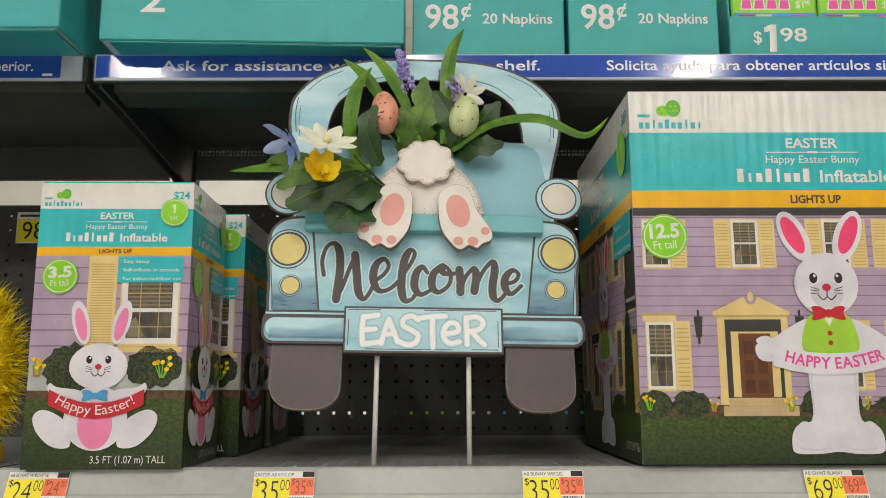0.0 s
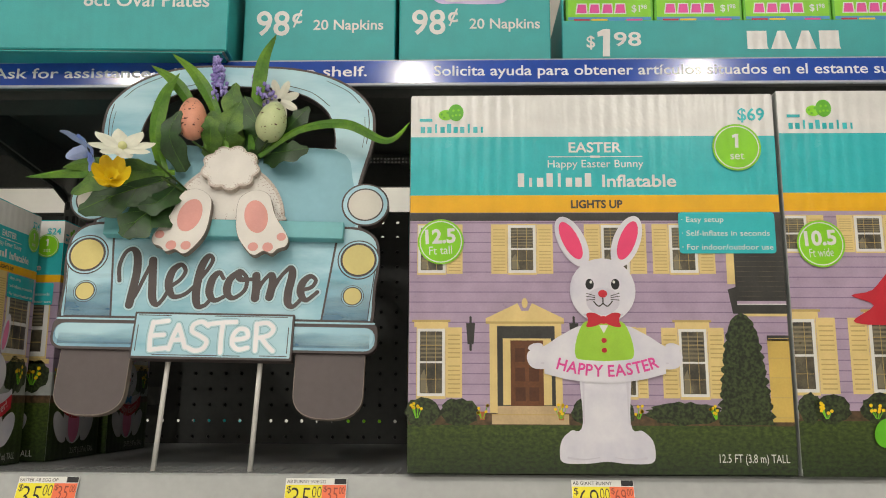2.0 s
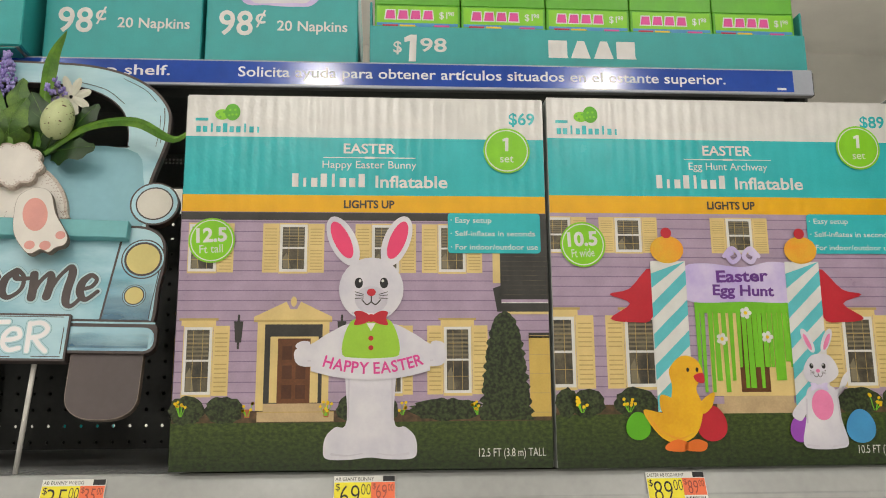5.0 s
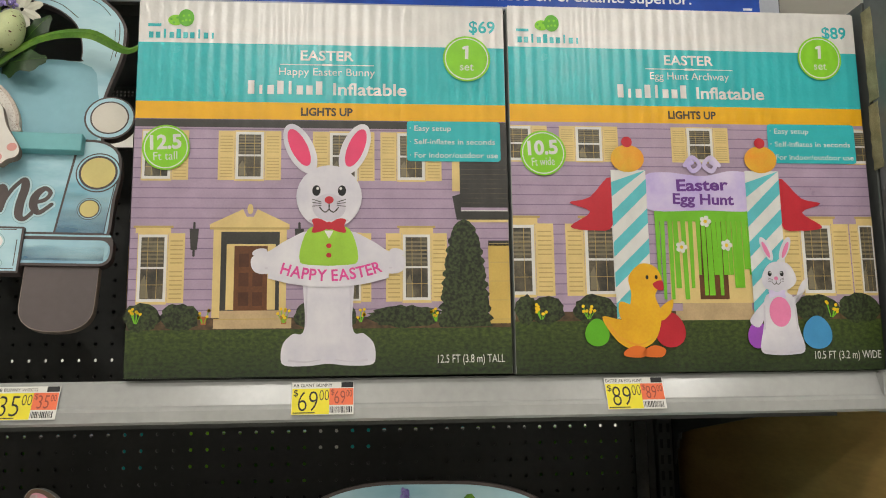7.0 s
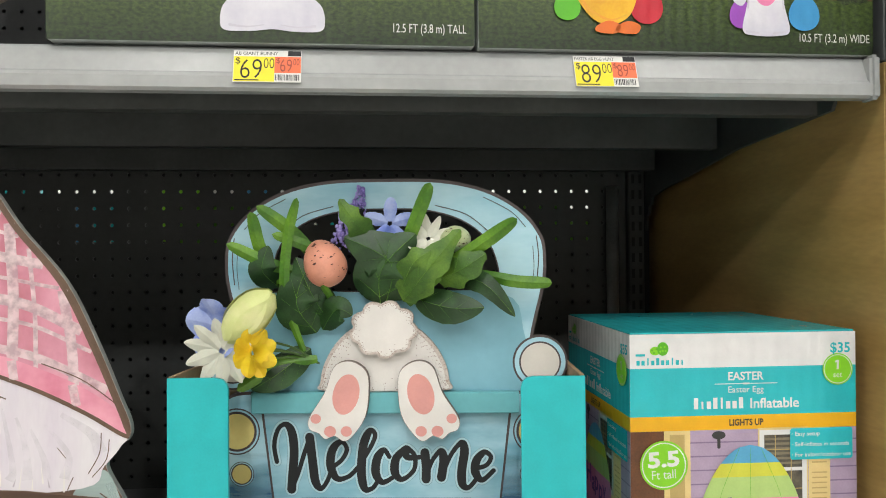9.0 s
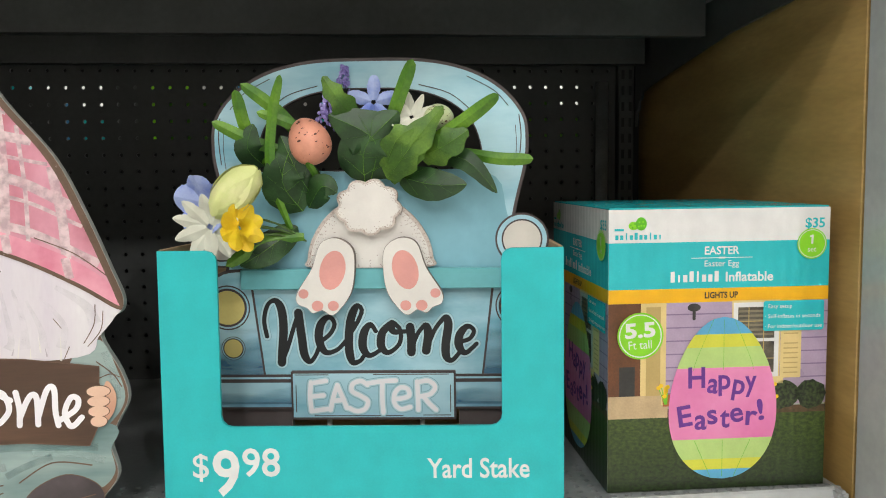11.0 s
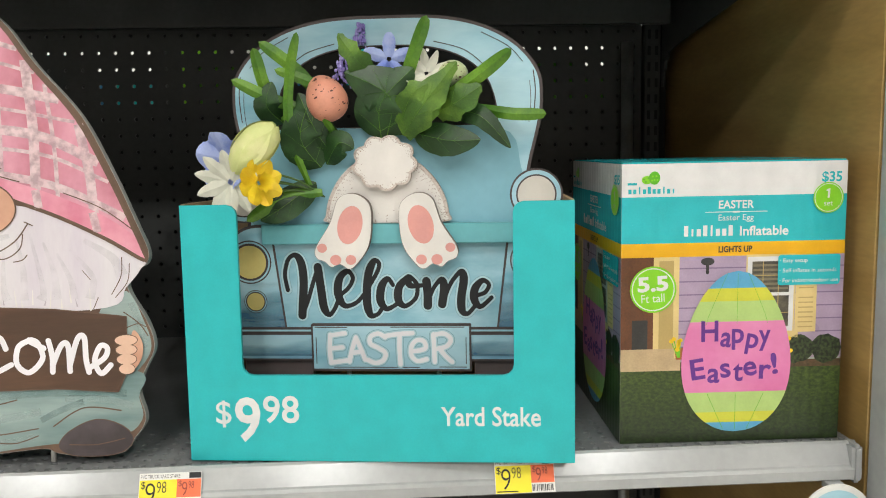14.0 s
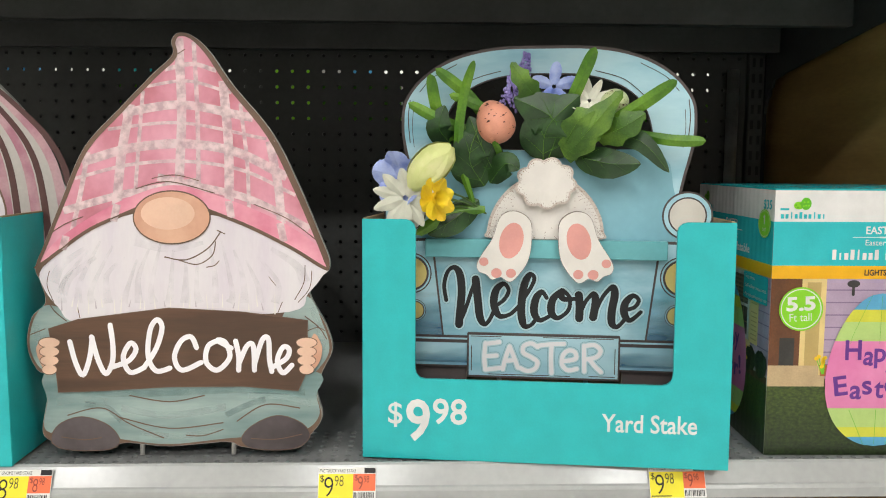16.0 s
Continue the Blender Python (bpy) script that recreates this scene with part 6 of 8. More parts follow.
    a.poly(grown(rounded(-0.1680, 0.1220, 0.1700, 0.1525, 0.013, 4), -0.0026), SKY_DEEP, 1)
    a.poly(rounded(-0.1640, 0.1300, 0.1660, 0.1495, 0.009, 4), SKY_PALE, 2)
    a.rect(-0.165, 0.1535, 0.167, 0.1555, SKY_PALE, 2)
    a.rect(-0.160, 0.1275, 0.162, 0.1480, BUMPER_WASH, 3)
    a.put("bumper_paint", bb, pose(0, -0.0094, 0))
    # plate
    pl = rounded(-0.0830, 0.1125, 0.0830, 0.1620, 0.001, 2)
    pb = part("plate_board", slab(pl, -0.0125, 0.001), UMBER, s, "plate board with white lettering")
    a = Art()
    a.rect(-0.0810, 0.1148, 0.0810, 0.1598, SKY_PALE, 1)
    for u0, u1, v in ((-0.06, 0.03, 0.1160), (0.05, 0.078, 0.1165), (-0.079, -0.045, 0.1580), (0.0, 0.076, 0.1583)):
        a.rect(u0, v, u1, v + 0.0009, UMBER, 2)
    for u in (-0.0785, 0.0772):
        a.rect(u, 0.120, u + 0.0009, 0.148, UMBER, 2)
    a.put("plate_paint", pb, pose(0, -0.0127, 0))
    glyphs = (
        [[(-0.0627, 0.1509), (-0.0639, 0.1359), (-0.0627, 0.1212)], [(-0.0627, 0.1501), (-0.0476, 0.1525)], [(-0.0631, 0.1363), (-0.0504, 0.1375)], [(-0.0627, 0.1212), (-0.0456, 0.1237)]],
        [[(-0.0435, 0.1224), (-0.0403, 0.1359), (-0.0362, 0.1481)], [(-0.0362, 0.1481), (-0.0313, 0.1359), (-0.0269, 0.1245)], [(-0.0411, 0.1318), (-0.0297, 0.1330)]],
        [[(-0.0057, 0.1481), (-0.0126, 0.1521), (-0.0207, 0.1489), (-0.0212, 0.1416), (-0.0126, 0.1367), (-0.0057, 0.1314), (-0.0085, 0.1237), (-0.0167, 0.1212), (-0.0248, 0.1245)]],
        [[(-0.0053, 0.1497), (0.0085, 0.1517), (0.0228, 0.1525)], [(0.0094, 0.1509), (0.0090, 0.1359), (0.0098, 0.1196)]],
        [[(0.0216, 0.1334), (0.0309, 0.1347), (0.0362, 0.1375), (0.0342, 0.1440), (0.0273, 0.1452), (0.0216, 0.1391), (0.0212, 0.1294), (0.0273, 0.1233), (0.0370, 0.1253)]],
        [[(0.0443, 0.1513), (0.0448, 0.1367), (0.0452, 0.1224)], [(0.0443, 0.1505), (0.0553, 0.1521), (0.0622, 0.1460), (0.0574, 0.1387), (0.0460, 0.1359)], [(0.0500, 0.1367), (0.0565, 0.1286), (0.0631, 0.1224)]],
    )
    for i, rows in enumerate(glyphs):
        a = Art()
        for q, row in enumerate(rows):
            a.line(row, 0.0086, RIM_BLUE, 3 + 0.5 * (i % 2) + 0.12 * q)
            a.line(row, 0.0073, HALO, 4.4 + 0.5 * (i % 2) + 0.12 * q)
            a.line(row, 0.0048, LETTER_W, 6 + 0.5 * (i % 2) + 0.12 * q)
        a.put("letter", pb, pose(0, -0.0127, 0), "white hand-painted letter with a blue halo")
    # rail across the tailgate
    part("rail", block(-0.1290, 0.1290, -0.0200, -0.0078, 0.2460, 0.2660, 0.0008), RAIL, s, "turquoise painted wooden rail")
    # the rabbit, seen from behind
    body = spline(mirror([(0.0, 0.3350), (0.027, 0.3295), (0.046, 0.3140), (0.0580, 0.2940), (0.0622, 0.2760), (0.0600, 0.2675), (0.0, 0.2665)]), True, 5)
    rb = part("rabbit_back", slab(body, -0.0155, -0.0072), TAN_SPRAY, s, "chalk white rounded back with a tan speckled rim")
    a = Art()
    inner = spline(mirror([(0.0, 0.3320), (0.025, 0.3265), (0.0432, 0.3118), (0.0548, 0.2928), (0.0590, 0.2760), (0.0575, 0.2685), (0.0, 0.2670)]), True, 5)
    a.poly(inner, CHALK, 1)
    spray(a, inner, 420, 0.012, 3)
    a.put("back_paint", rb, pose(0, -0.0157, 0))
    puff = [(0.0 + (0.0285 + 0.0044 * abs(math.cos(4.5 * t + 0.4))) * math.cos(t), 0.3270 + (0.0240 + 0.0040 * abs(math.cos(4.5 * t + 0.4))) * math.sin(t)) for t in (2 * math.pi * i / 110 for i in range(110))]
    tail = part("rabbit_tail", slab(puff, -0.0240, -0.0156), TAN_SPRAY, s, "scalloped white tail with a speckled rim")
    a = Art()
    a.poly(grown(puff, -0.0022), CHALK, 1)
    spray(a, grown(puff, -0.0022), 160, 0.003, 5)
    a.put("tail_paint", tail, pose(0, -0.0242, 0))
    for sg in (-1, 1):
        foot = spline([(sg * 0.0290 + du * sg, v) for du, v in ((0.002, 0.2975), (0.018, 0.2920), (0.027, 0.2680), (0.0420, 0.2440), (0.0415, 0.2330), (0.0330, 0.2290), (0.0265, 0.2235), (0.0180, 0.2265), (0.0090, 0.2215), (0.0010, 0.2260), (-0.0110, 0.2430), (-0.0150, 0.2640), (-0.0135, 0.2870))], True, 5)
        fb = part("rabbit_foot", slab(foot, -0.0290, -0.0202), COREW, s, "chalk white foot with salmon pads")
        a = Art()
        a.poly(grown(foot, -0.0004), CHALK, 1)
        a.oval(sg * 0.0355, 0.2660, 0.0125, 0.0195, PAD, 2, sg * 14)
        for pu, pv, pr in ((0.0645, 0.2430, 0.0050), (0.0510, 0.2310, 0.0057), (0.0355, 0.2310, 0.0054)):
            a.oval(sg * pu, pv, pr, pr * 0.93, PAD, 2, n=18)
        a.put("foot_paint", fb, pose(0, -0.0292, 0))
    bouquet(s)
    return s


def ahead(p, d, eye):
    """The point of the board's plane p, brought d before the board along the line towards eye (u, v, distance)."""
    k = -d / eye[2]
    return (p[0] + (eye[0] - p[0]) * k, d, p[1] + (eye[1] - p[1]) * k)


HIGH_EYE, LOW_EYE = (-0.071, -0.083, 0.847), (-0.0685, 0.349, 0.896)


def fanned(s, eye, items, shape, m, name, d0, d1, wave=0.05, vein=False, fold=0.2):
    """Leaves by foot, bend and tip in the sign's plane, with their width; they rise from depth d0 to d1."""
    for i, (p, q, r, w) in enumerate(items):
        leaf(s, name, [ahead(p, d0, eye), ahead(q, (d0 + d1) / 2 - 0.010, eye), ahead(r, d1, eye)], w * 0.9, m[i % len(m)], shape, fold, wave, i + 3, vein)


def bouquet_high(s):
    fanned(s, HIGH_EYE, [((-0.0537, 0.3075), (-0.0836, 0.2728), (-0.0980, 0.2506), 0.050), ((-0.0604, 0.3247), (-0.1095, 0.3027), (-0.1511, 0.2800), 0.052), ((-0.0699, 0.3279), (-0.1201, 0.3300), (-0.1627, 0.3013), 0.036), ((-0.0539, 0.3179), (-0.0658, 0.2935), (-0.0860, 0.2883), 0.030),
               ((-0.0499, 0.3320), (-0.0651, 0.3780), (-0.0543, 0.4115), 0.028), ((-0.0248, 0.3527), (-0.0187, 0.3870), (-0.0229, 0.4053), 0.024)], prof_lobed, [LEAF, LEAF, LEAF_M], "leaf", -0.018, -0.048, 0.07, True)
    fanned(s, HIGH_EYE, [((-0.0068, 0.3511), (-0.0057, 0.3874), (0.0093, 0.4253), 0.040), ((0.0126, 0.3517), (0.0323, 0.3888), (0.0126, 0.4331), 0.042), ((-0.0035, 0.3476), (-0.0167, 0.3797), (-0.0236, 0.4127), 0.040), ((0.0321, 0.3559), (0.0648, 0.3606), (0.0932, 0.3651), 0.032),
               ((0.0093, 0.3624), (-0.0006, 0.4136), (0.0005, 0.4517), 0.032), ((0.0453, 0.3745), (0.0736, 0.4015), (0.0895, 0.4210), 0.026)], prof_lobed, [LEAF_M, LEAF], "leaf", -0.008, -0.034, 0.07, True)
    for path, w, mm in (([(0.0223, 0.3628), (0.0259, 0.4374), (0.0330, 0.4884), (0.0491, 0.5214)], 0.017, BLADE), ([(-0.0036, 0.3548), (-0.0237, 0.4202), (-0.0477, 0.4650), (-0.0730, 0.4904)], 0.015, BLADE), ([(-0.0230, 0.3613), (-0.0534, 0.4265), (-0.0739, 0.4561), (-0.0956, 0.4729)], 0.015, BLADE),
                        ([(-0.0698, 0.3244), (-0.0855, 0.3773), (-0.0797, 0.4330), (-0.0609, 0.4629)], 0.018, BLADE), ([(0.0321, 0.3545), (0.0787, 0.3905), (0.1360, 0.4000), (0.1891, 0.3787), (0.2202, 0.4031)], 0.0125, BLADE),
                        ([(-0.0606, 0.3317), (-0.1201, 0.3314), (-0.1695, 0.3285), (-0.2159, 0.3210)], 0.015, BLADE), ([(-0.0633, 0.3142), (-0.1203, 0.3356), (-0.1579, 0.3400), (-0.1760, 0.3339)], 0.02, LEAF_M)):
        leaf(s, "grass_blade", [ahead(p, -0.022 - 0.010 * i, HIGH_EYE) for i, p in enumerate(path)], w * 1.0, mm, prof_grass, 0.45, 0.0)
    for p, q in (((-0.0405, 0.3716), (-0.0164, 0.3486)), ((-0.0698, 0.3244), (-0.0315, 0.2943)), ((-0.0800, 0.3452), (-0.0379, 0.3011)), ((0.0453, 0.3745), (0.0288, 0.3544))):
        tube(s, "stem", [ahead(p, -0.036, HIGH_EYE), ahead(q, -0.014, HIGH_EYE)], 0.0014, STEM)
    u, d, v = ahead((-0.0456, 0.4015), -0.032, HIGH_EYE)
    egg(s, u, d, v, 0.0162, 0.0262, -6, EGG_P, "speckled peach egg", 5)
    u, d, v = ahead((0.0476, 0.3997), -0.034, HIGH_EYE)
    egg(s, u, d, v, 0.0168, 0.0250, 10, EGG_G, "speckled pale green egg", 6)
    lavender(s, ahead((-0.0192, 0.4280), -0.024, HIGH_EYE), ahead((-0.0320, 0.4845), -0.018, HIGH_EYE), 0.0125, 1)
    lavender(s, ahead((0.0326, 0.4316), -0.024, HIGH_EYE), ahead((0.0213, 0.4588), -0.024, HIGH_EYE), 0.0130, 2)
    u, d, v = ahead((-0.1090, 0.3600), -0.062, HIGH_EYE)
    blossom(s, "white_flower", u, d, v, 0.034, PETAL_W, 8, 0.25, 14, -36, PETAL_C, "ivory silk daffodil", wide=0.5, shape=prof_leaf)
    u, d, v = ahead((-0.1515, 0.3571), -0.050, HIGH_EYE)
    blossom(s, "blue_flower", u, d, v, 0.030, PETAL_B, 5, 0.5, -58, 40, None, "periwinkle silk flower", wide=0.5)
    u, d, v = ahead((-0.1146, 0.3204), -0.062, HIGH_EYE)
    blossom(s, "yellow_flower", u, d, v, 0.019, PETAL_Y, 7, 0.95, 16, -8, PETAL_Y, "yellow silk daffodil", True, 0.85)
    u, d, v = ahead((0.0473, 0.4292), -0.016, HIGH_EYE)
    blossom(s, "white_flower", u, d, v, 0.024, PETAL_W, 8, 0.2, 0, 20, None, "ivory silk daisy", wide=0.4)


def bouquet_low(s):
    fanned(s, LOW_EYE, [((0.0038, 0.3535), (0.0121, 0.3924), (-0.0333, 0.4179), 0.060), ((-0.0022, 0.3505), (0.0032, 0.3864), (0.0365, 0.4203), 0.058), ((-0.0654, 0.3229), (-0.0809, 0.3531), (-0.0691, 0.3922), 0.050), ((-0.0533, 0.3351), (-0.0658, 0.3622), (-0.0812, 0.3982), 0.040),
               ((0.0308, 0.3566), (0.0699, 0.3478), (0.1028, 0.3480), 0.036), ((0.0632, 0.3777), (0.1020, 0.3719), (0.1328, 0.3391), 0.024), ((-0.0593, 0.3260), (-0.0414, 0.3472), (-0.0262, 0.3413), 0.030), ((-0.0713, 0.3076), (-0.1017, 0.2829), (-0.1262, 0.2685), 0.034),
               ((-0.1022, 0.3681), (-0.1145, 0.3861), (-0.1085, 0.4101), 0.032)], prof_leaf, [LEAF], "leaf", -0.016, -0.036, 0.03, True)
    fanned(s, LOW_EYE, [((0.0218, 0.3536), (0.0481, 0.3836), (0.0827, 0.4251), 0.034), ((0.0543, 0.3747), (0.0838, 0.3867), (0.1071, 0.4015), 0.034), ((-0.0063, 0.4132), (-0.0216, 0.4339), (-0.0356, 0.4557), 0.024), ((0.0186, 0.3626), (0.0360, 0.3925), (0.0536, 0.4044), 0.026)],
           prof_lobed, [LEAF_M], "leaf", -0.024, -0.048, 0.08, True)
    for path, w in (([(-0.0539, 0.3803), (-0.0814, 0.4190), (-0.1178, 0.4499)], 0.0155), ([(-0.0720, 0.3802), (-0.1084, 0.3921), (-0.1479, 0.4130)], 0.0145), ([(-0.1022, 0.3711), (-0.1176, 0.4071), (-0.1238, 0.4439)], 0.015), ([(-0.0774, 0.3045), (-0.0930, 0.3591), (-0.0874, 0.4190), (-0.0751, 0.4581)], 0.012),
                    ([(0.0124, 0.3775), (0.0351, 0.4310), (0.0531, 0.4708)], 0.016), ([(0.0249, 0.3506), (0.0659, 0.3866), (0.1067, 0.4133), (0.1396, 0.4357)], 0.017), ([(0.0958, 0.3808), (0.1317, 0.3732), (0.1707, 0.3721)], 0.0145),
                    ([(-0.0639, 0.2973), (-0.1018, 0.2921), (-0.1386, 0.2684)], 0.016), ([(-0.0419, 0.3863), (-0.0662, 0.4071), (-0.1026, 0.4220)], 0.013), ([(-0.0461, 0.3412), (-0.0488, 0.3593), (-0.0538, 0.3713)], 0.008)):
        leaf(s, "grass_blade", [ahead(p, -0.020 - 0.013 * i, LOW_EYE) for i, p in enumerate(path)], w * 0.82, BLADE, prof_blade, 0.4, 0.0)
    q = (-0.0632, 0.2936)
    for p in ((-0.1171, 0.3012), (-0.1092, 0.3104), (-0.1068, 0.3196), (-0.1203, 0.3134)):
        tube(s, "stem", [(p[0], -0.05, p[1]), ((p[0] + q[0]) / 2, -0.03, (p[1] + q[1]) / 2 + 0.004), (q[0], -0.014, q[1])], 0.0014, STEM)
    u, d, v = ahead((-0.0534, 0.3923), -0.034, LOW_EYE)
    egg(s, u, d, v, 0.0200, 0.0232, -24, EGG_P, "speckled peach egg", 7)
    u, d, v = ahead((0.0723, 0.4145), -0.022, LOW_EYE)
    egg(s, u, d, v, 0.0150, 0.0125, -10, EGG_G, "speckled pale green egg", 8)
    lavender(s, ahead((-0.0392, 0.4102), -0.018, LOW_EYE), ahead((-0.0337, 0.4457), -0.018, LOW_EYE), 0.012, 3)
    lavender(s, ahead((-0.0247, 0.4427), -0.008, LOW_EYE), ahead((-0.0221, 0.4651), -0.008, LOW_EYE), 0.008, 4)
    u, d, v = ahead((0.0084, 0.4298), -0.020, LOW_EYE)
    blossom(s, "blue_flower", u, d, v, 0.026, PETAL_B, 5, 0.3, 10, 10, None, "periwinkle silk flower", wide=0.5)
    u, d, v = ahead((0.0462, 0.4144), -0.022, LOW_EYE)
    blossom(s, "white_flower", u, d, v, 0.022, PETAL_W, 9, 0.5, 0, -20, None, "ivory silk flower", wide=0.42, shape=prof_leaf)
    u, d, v = ahead((-0.1559, 0.3315), -0.050, LOW_EYE)
    blossom(s, "blue_flower", u, d, v, 0.029, PETAL_B, 5, 0.45, -24, 8, None, "periwinkle silk flower", wide=1.05)
    u, d, v = ahead((-0.1497, 0.3089), -0.060, LOW_EYE)
    blossom(s, "white_flower", u, d, v, 0.034, PETAL_W, 10, 0.3, -8, 14, None, "ivory silk flower", wide=0.42, shape=prof_leaf)
    u, d, v = ahead((-0.1178, 0.3073), -0.072, LOW_EYE)
    blossom(s, "yellow_flower", u, d, v, 0.023, PETAL_Y, 8, 0.35, 46, -6, PETAL_Y, "yellow silk daffodil", True, 0.72)
    # closed tulip: three outer petals wrapped round the bud
    u, d, v = ahead((-0.1216, 0.3432), -0.066, LOW_EYE)
    bm = bmesh.new()
    bmesh.ops.create_uvsphere(bm, u_segments=18, v_segments=14, radius=1)
    for w in bm.verts:
        w.co = Vector((w.co.x * 0.0150, w.co.y * 0.0140, w.co.z * 0.0300))
    bud = part("tulip", bm, PETAL_C, s, "closed cream tulip", pose(u, d, v, 0, 44, 0), True)
    for i in range(4):
        verts, faces = [], []
        for r in range(9):
            z = -1 + 2 * r / 8
            half = (0.15 + 1.05 * math.sin(math.pi * min(1, (r + 0.6) / 9.2)) ** 0.8)
            rad = math.sqrt(max(0.02, 1 - (z * 0.97) ** 2)) * (1.10 + 0.04 * i % 2)
            for c in range(7):
                ang = -1.9 + 1.35 * i + half * (c / 6 * 2 - 1)
                lip = 1.0 + 0.10 * abs(c / 6 * 2 - 1) ** 3
                verts.append((0.0152 * rad * lip * math.cos(ang), 0.0142 * rad * lip * math.sin(ang), 0.0305 * z))
        for r in range(8):
            for c in range(6):
                q = 7 * r + c
                faces.append((q, q + 1, q + 8, q + 7))
        link("petal", mesh_of("petal", verts, faces, [PETAL_C], smooth=True), bud)


truck_sign(pose(-0.0185, 0.848, DECK_HI - 0.002, -11.4, 0.8, 2.5), UMBER, "blue wooden truck sign on stakes with silk flowers", 0.0025, bouquet_high)
truck_sign(pose(0.473, 0.897, 0.799, 0, 0, -8.0), BLACK_INK, "blue wooden truck sign with silk flowers in a teal display tray", 0.05, bouquet_low)

# ---- display trays ----


def display_tray(m, w, d, h, cut, label, words):
    """An open card tray: kraft inside, teal outside, with a window cut into its front. cut: (u0, u1, v0) of the window."""
    t = thing("display_tray", m, label, "display tray", "display trays")
    u0, u1, v0 = cut
    c, r = 0.004, 0.010
    front = [(0, 0), (w, 0), (w, h), (u1 + r, h)]
    front += [(u1 + r - r * math.sin(radians(a)), h - r + r * math.cos(radians(a))) for a in (0, 30, 60, 90)]
    front += [(u1 - r + r * math.cos(radians(a)), v0 + r - r * math.sin(radians(a))) for a in (0, 30, 60, 90)]
    front += [(u0 + r - r * math.sin(radians(a)), v0 + r - r * math.cos(radians(a))) for a in (0, 30, 60, 90)]
    front += [(u0 - r + r * math.cos(radians(a)), h - r + r * math.sin(radians(a))) for a in (0, 30, 60, 90)]
    front += [(0, h)]
    fp = part("front_panel", slab(front, 0, c), TEAL_TRAY, t, "teal front panel with a cut window")
    a = Art()
    a.poly(grown(front, -0.0004), TEAL_TRAY, 1)
    whole, cents, name = words
    if whole:
        a.text("$", w * 0.072, h * 0.150, h * 0.130, WHITE, 3, 0.0, 0.008)
        a.text(whole, w * 0.122, h * 0.085, h * 0.24, WHITE, 3, 0.0, 0.02, w * 0.068)
        a.text(cents, w * 0.197, h * 0.155, h * 0.15, WHITE, 3, 0.0, 0.015, w * 0.095)
        a.text(name, w * 0.915, h * 0.145, h * 0.105, WHITE, 3, 1.0, 0.015, w * 0.255)
    a.put("front_print", fp, pose(0, -0.0002, 0))
    for x0, x1, nm in ((0.0001, c, 0), (w - c, w - 0.0001, 1)):
        sp = part("side_panel", block(x0, x1, c + 0.0002, d, 0, h * 1.004), BOARD, t, "kraft side panel, teal outside")
        part("side_print", block(-0.0004 if nm == 0 else w + 0.0001, -0.0001 if nm == 0 else w + 0.0004, 0.001, d - 0.001, 0.001, h - 0.0005), TEAL_TRAY, sp)
    part("back_panel", block(c + 0.0002, w - c - 0.0002, d - c, d, 0.004, h), BOARD, t)
    part("bottom", block(c + 0.0002, w - c - 0.0002, c + 0.0004, d - c - 0.0002, 0, 0.004), BOARD, t)
    return t


display_tray(pose(0.2785, 0.8235, DECK_LO + 0.002, -1.0, 0, -7.2), 0.364, 0.155, 0.244, (0.0535, 0.3085, 0.083), "teal card display tray with a kraft inside, holding a truck sign", ("9", "98", "Yard Stake"))
display_tray(pose(-0.362, 0.800, DECK_LO + 0.002, 0, 0, 0.5), 0.297, 0.155, 0.246, (0.05, 0.245, 0.083), "teal card display tray at the bay's edge, holding a striped sign", ("", "", ""))

# ---- the gnome sign ----


def within(p, poly):
    """Whether the point lies inside the outline."""
    odd = False
    for i in range(len(poly)):
        (x0, y0), (x1, y1) = poly[i - 1], poly[i]
        if (y0 > p[1]) != (y1 > p[1]) and p[0] < (x1 - x0) * (p[1] - y0) / (y1 - y0) + x0:
            odd = not odd
    return odd


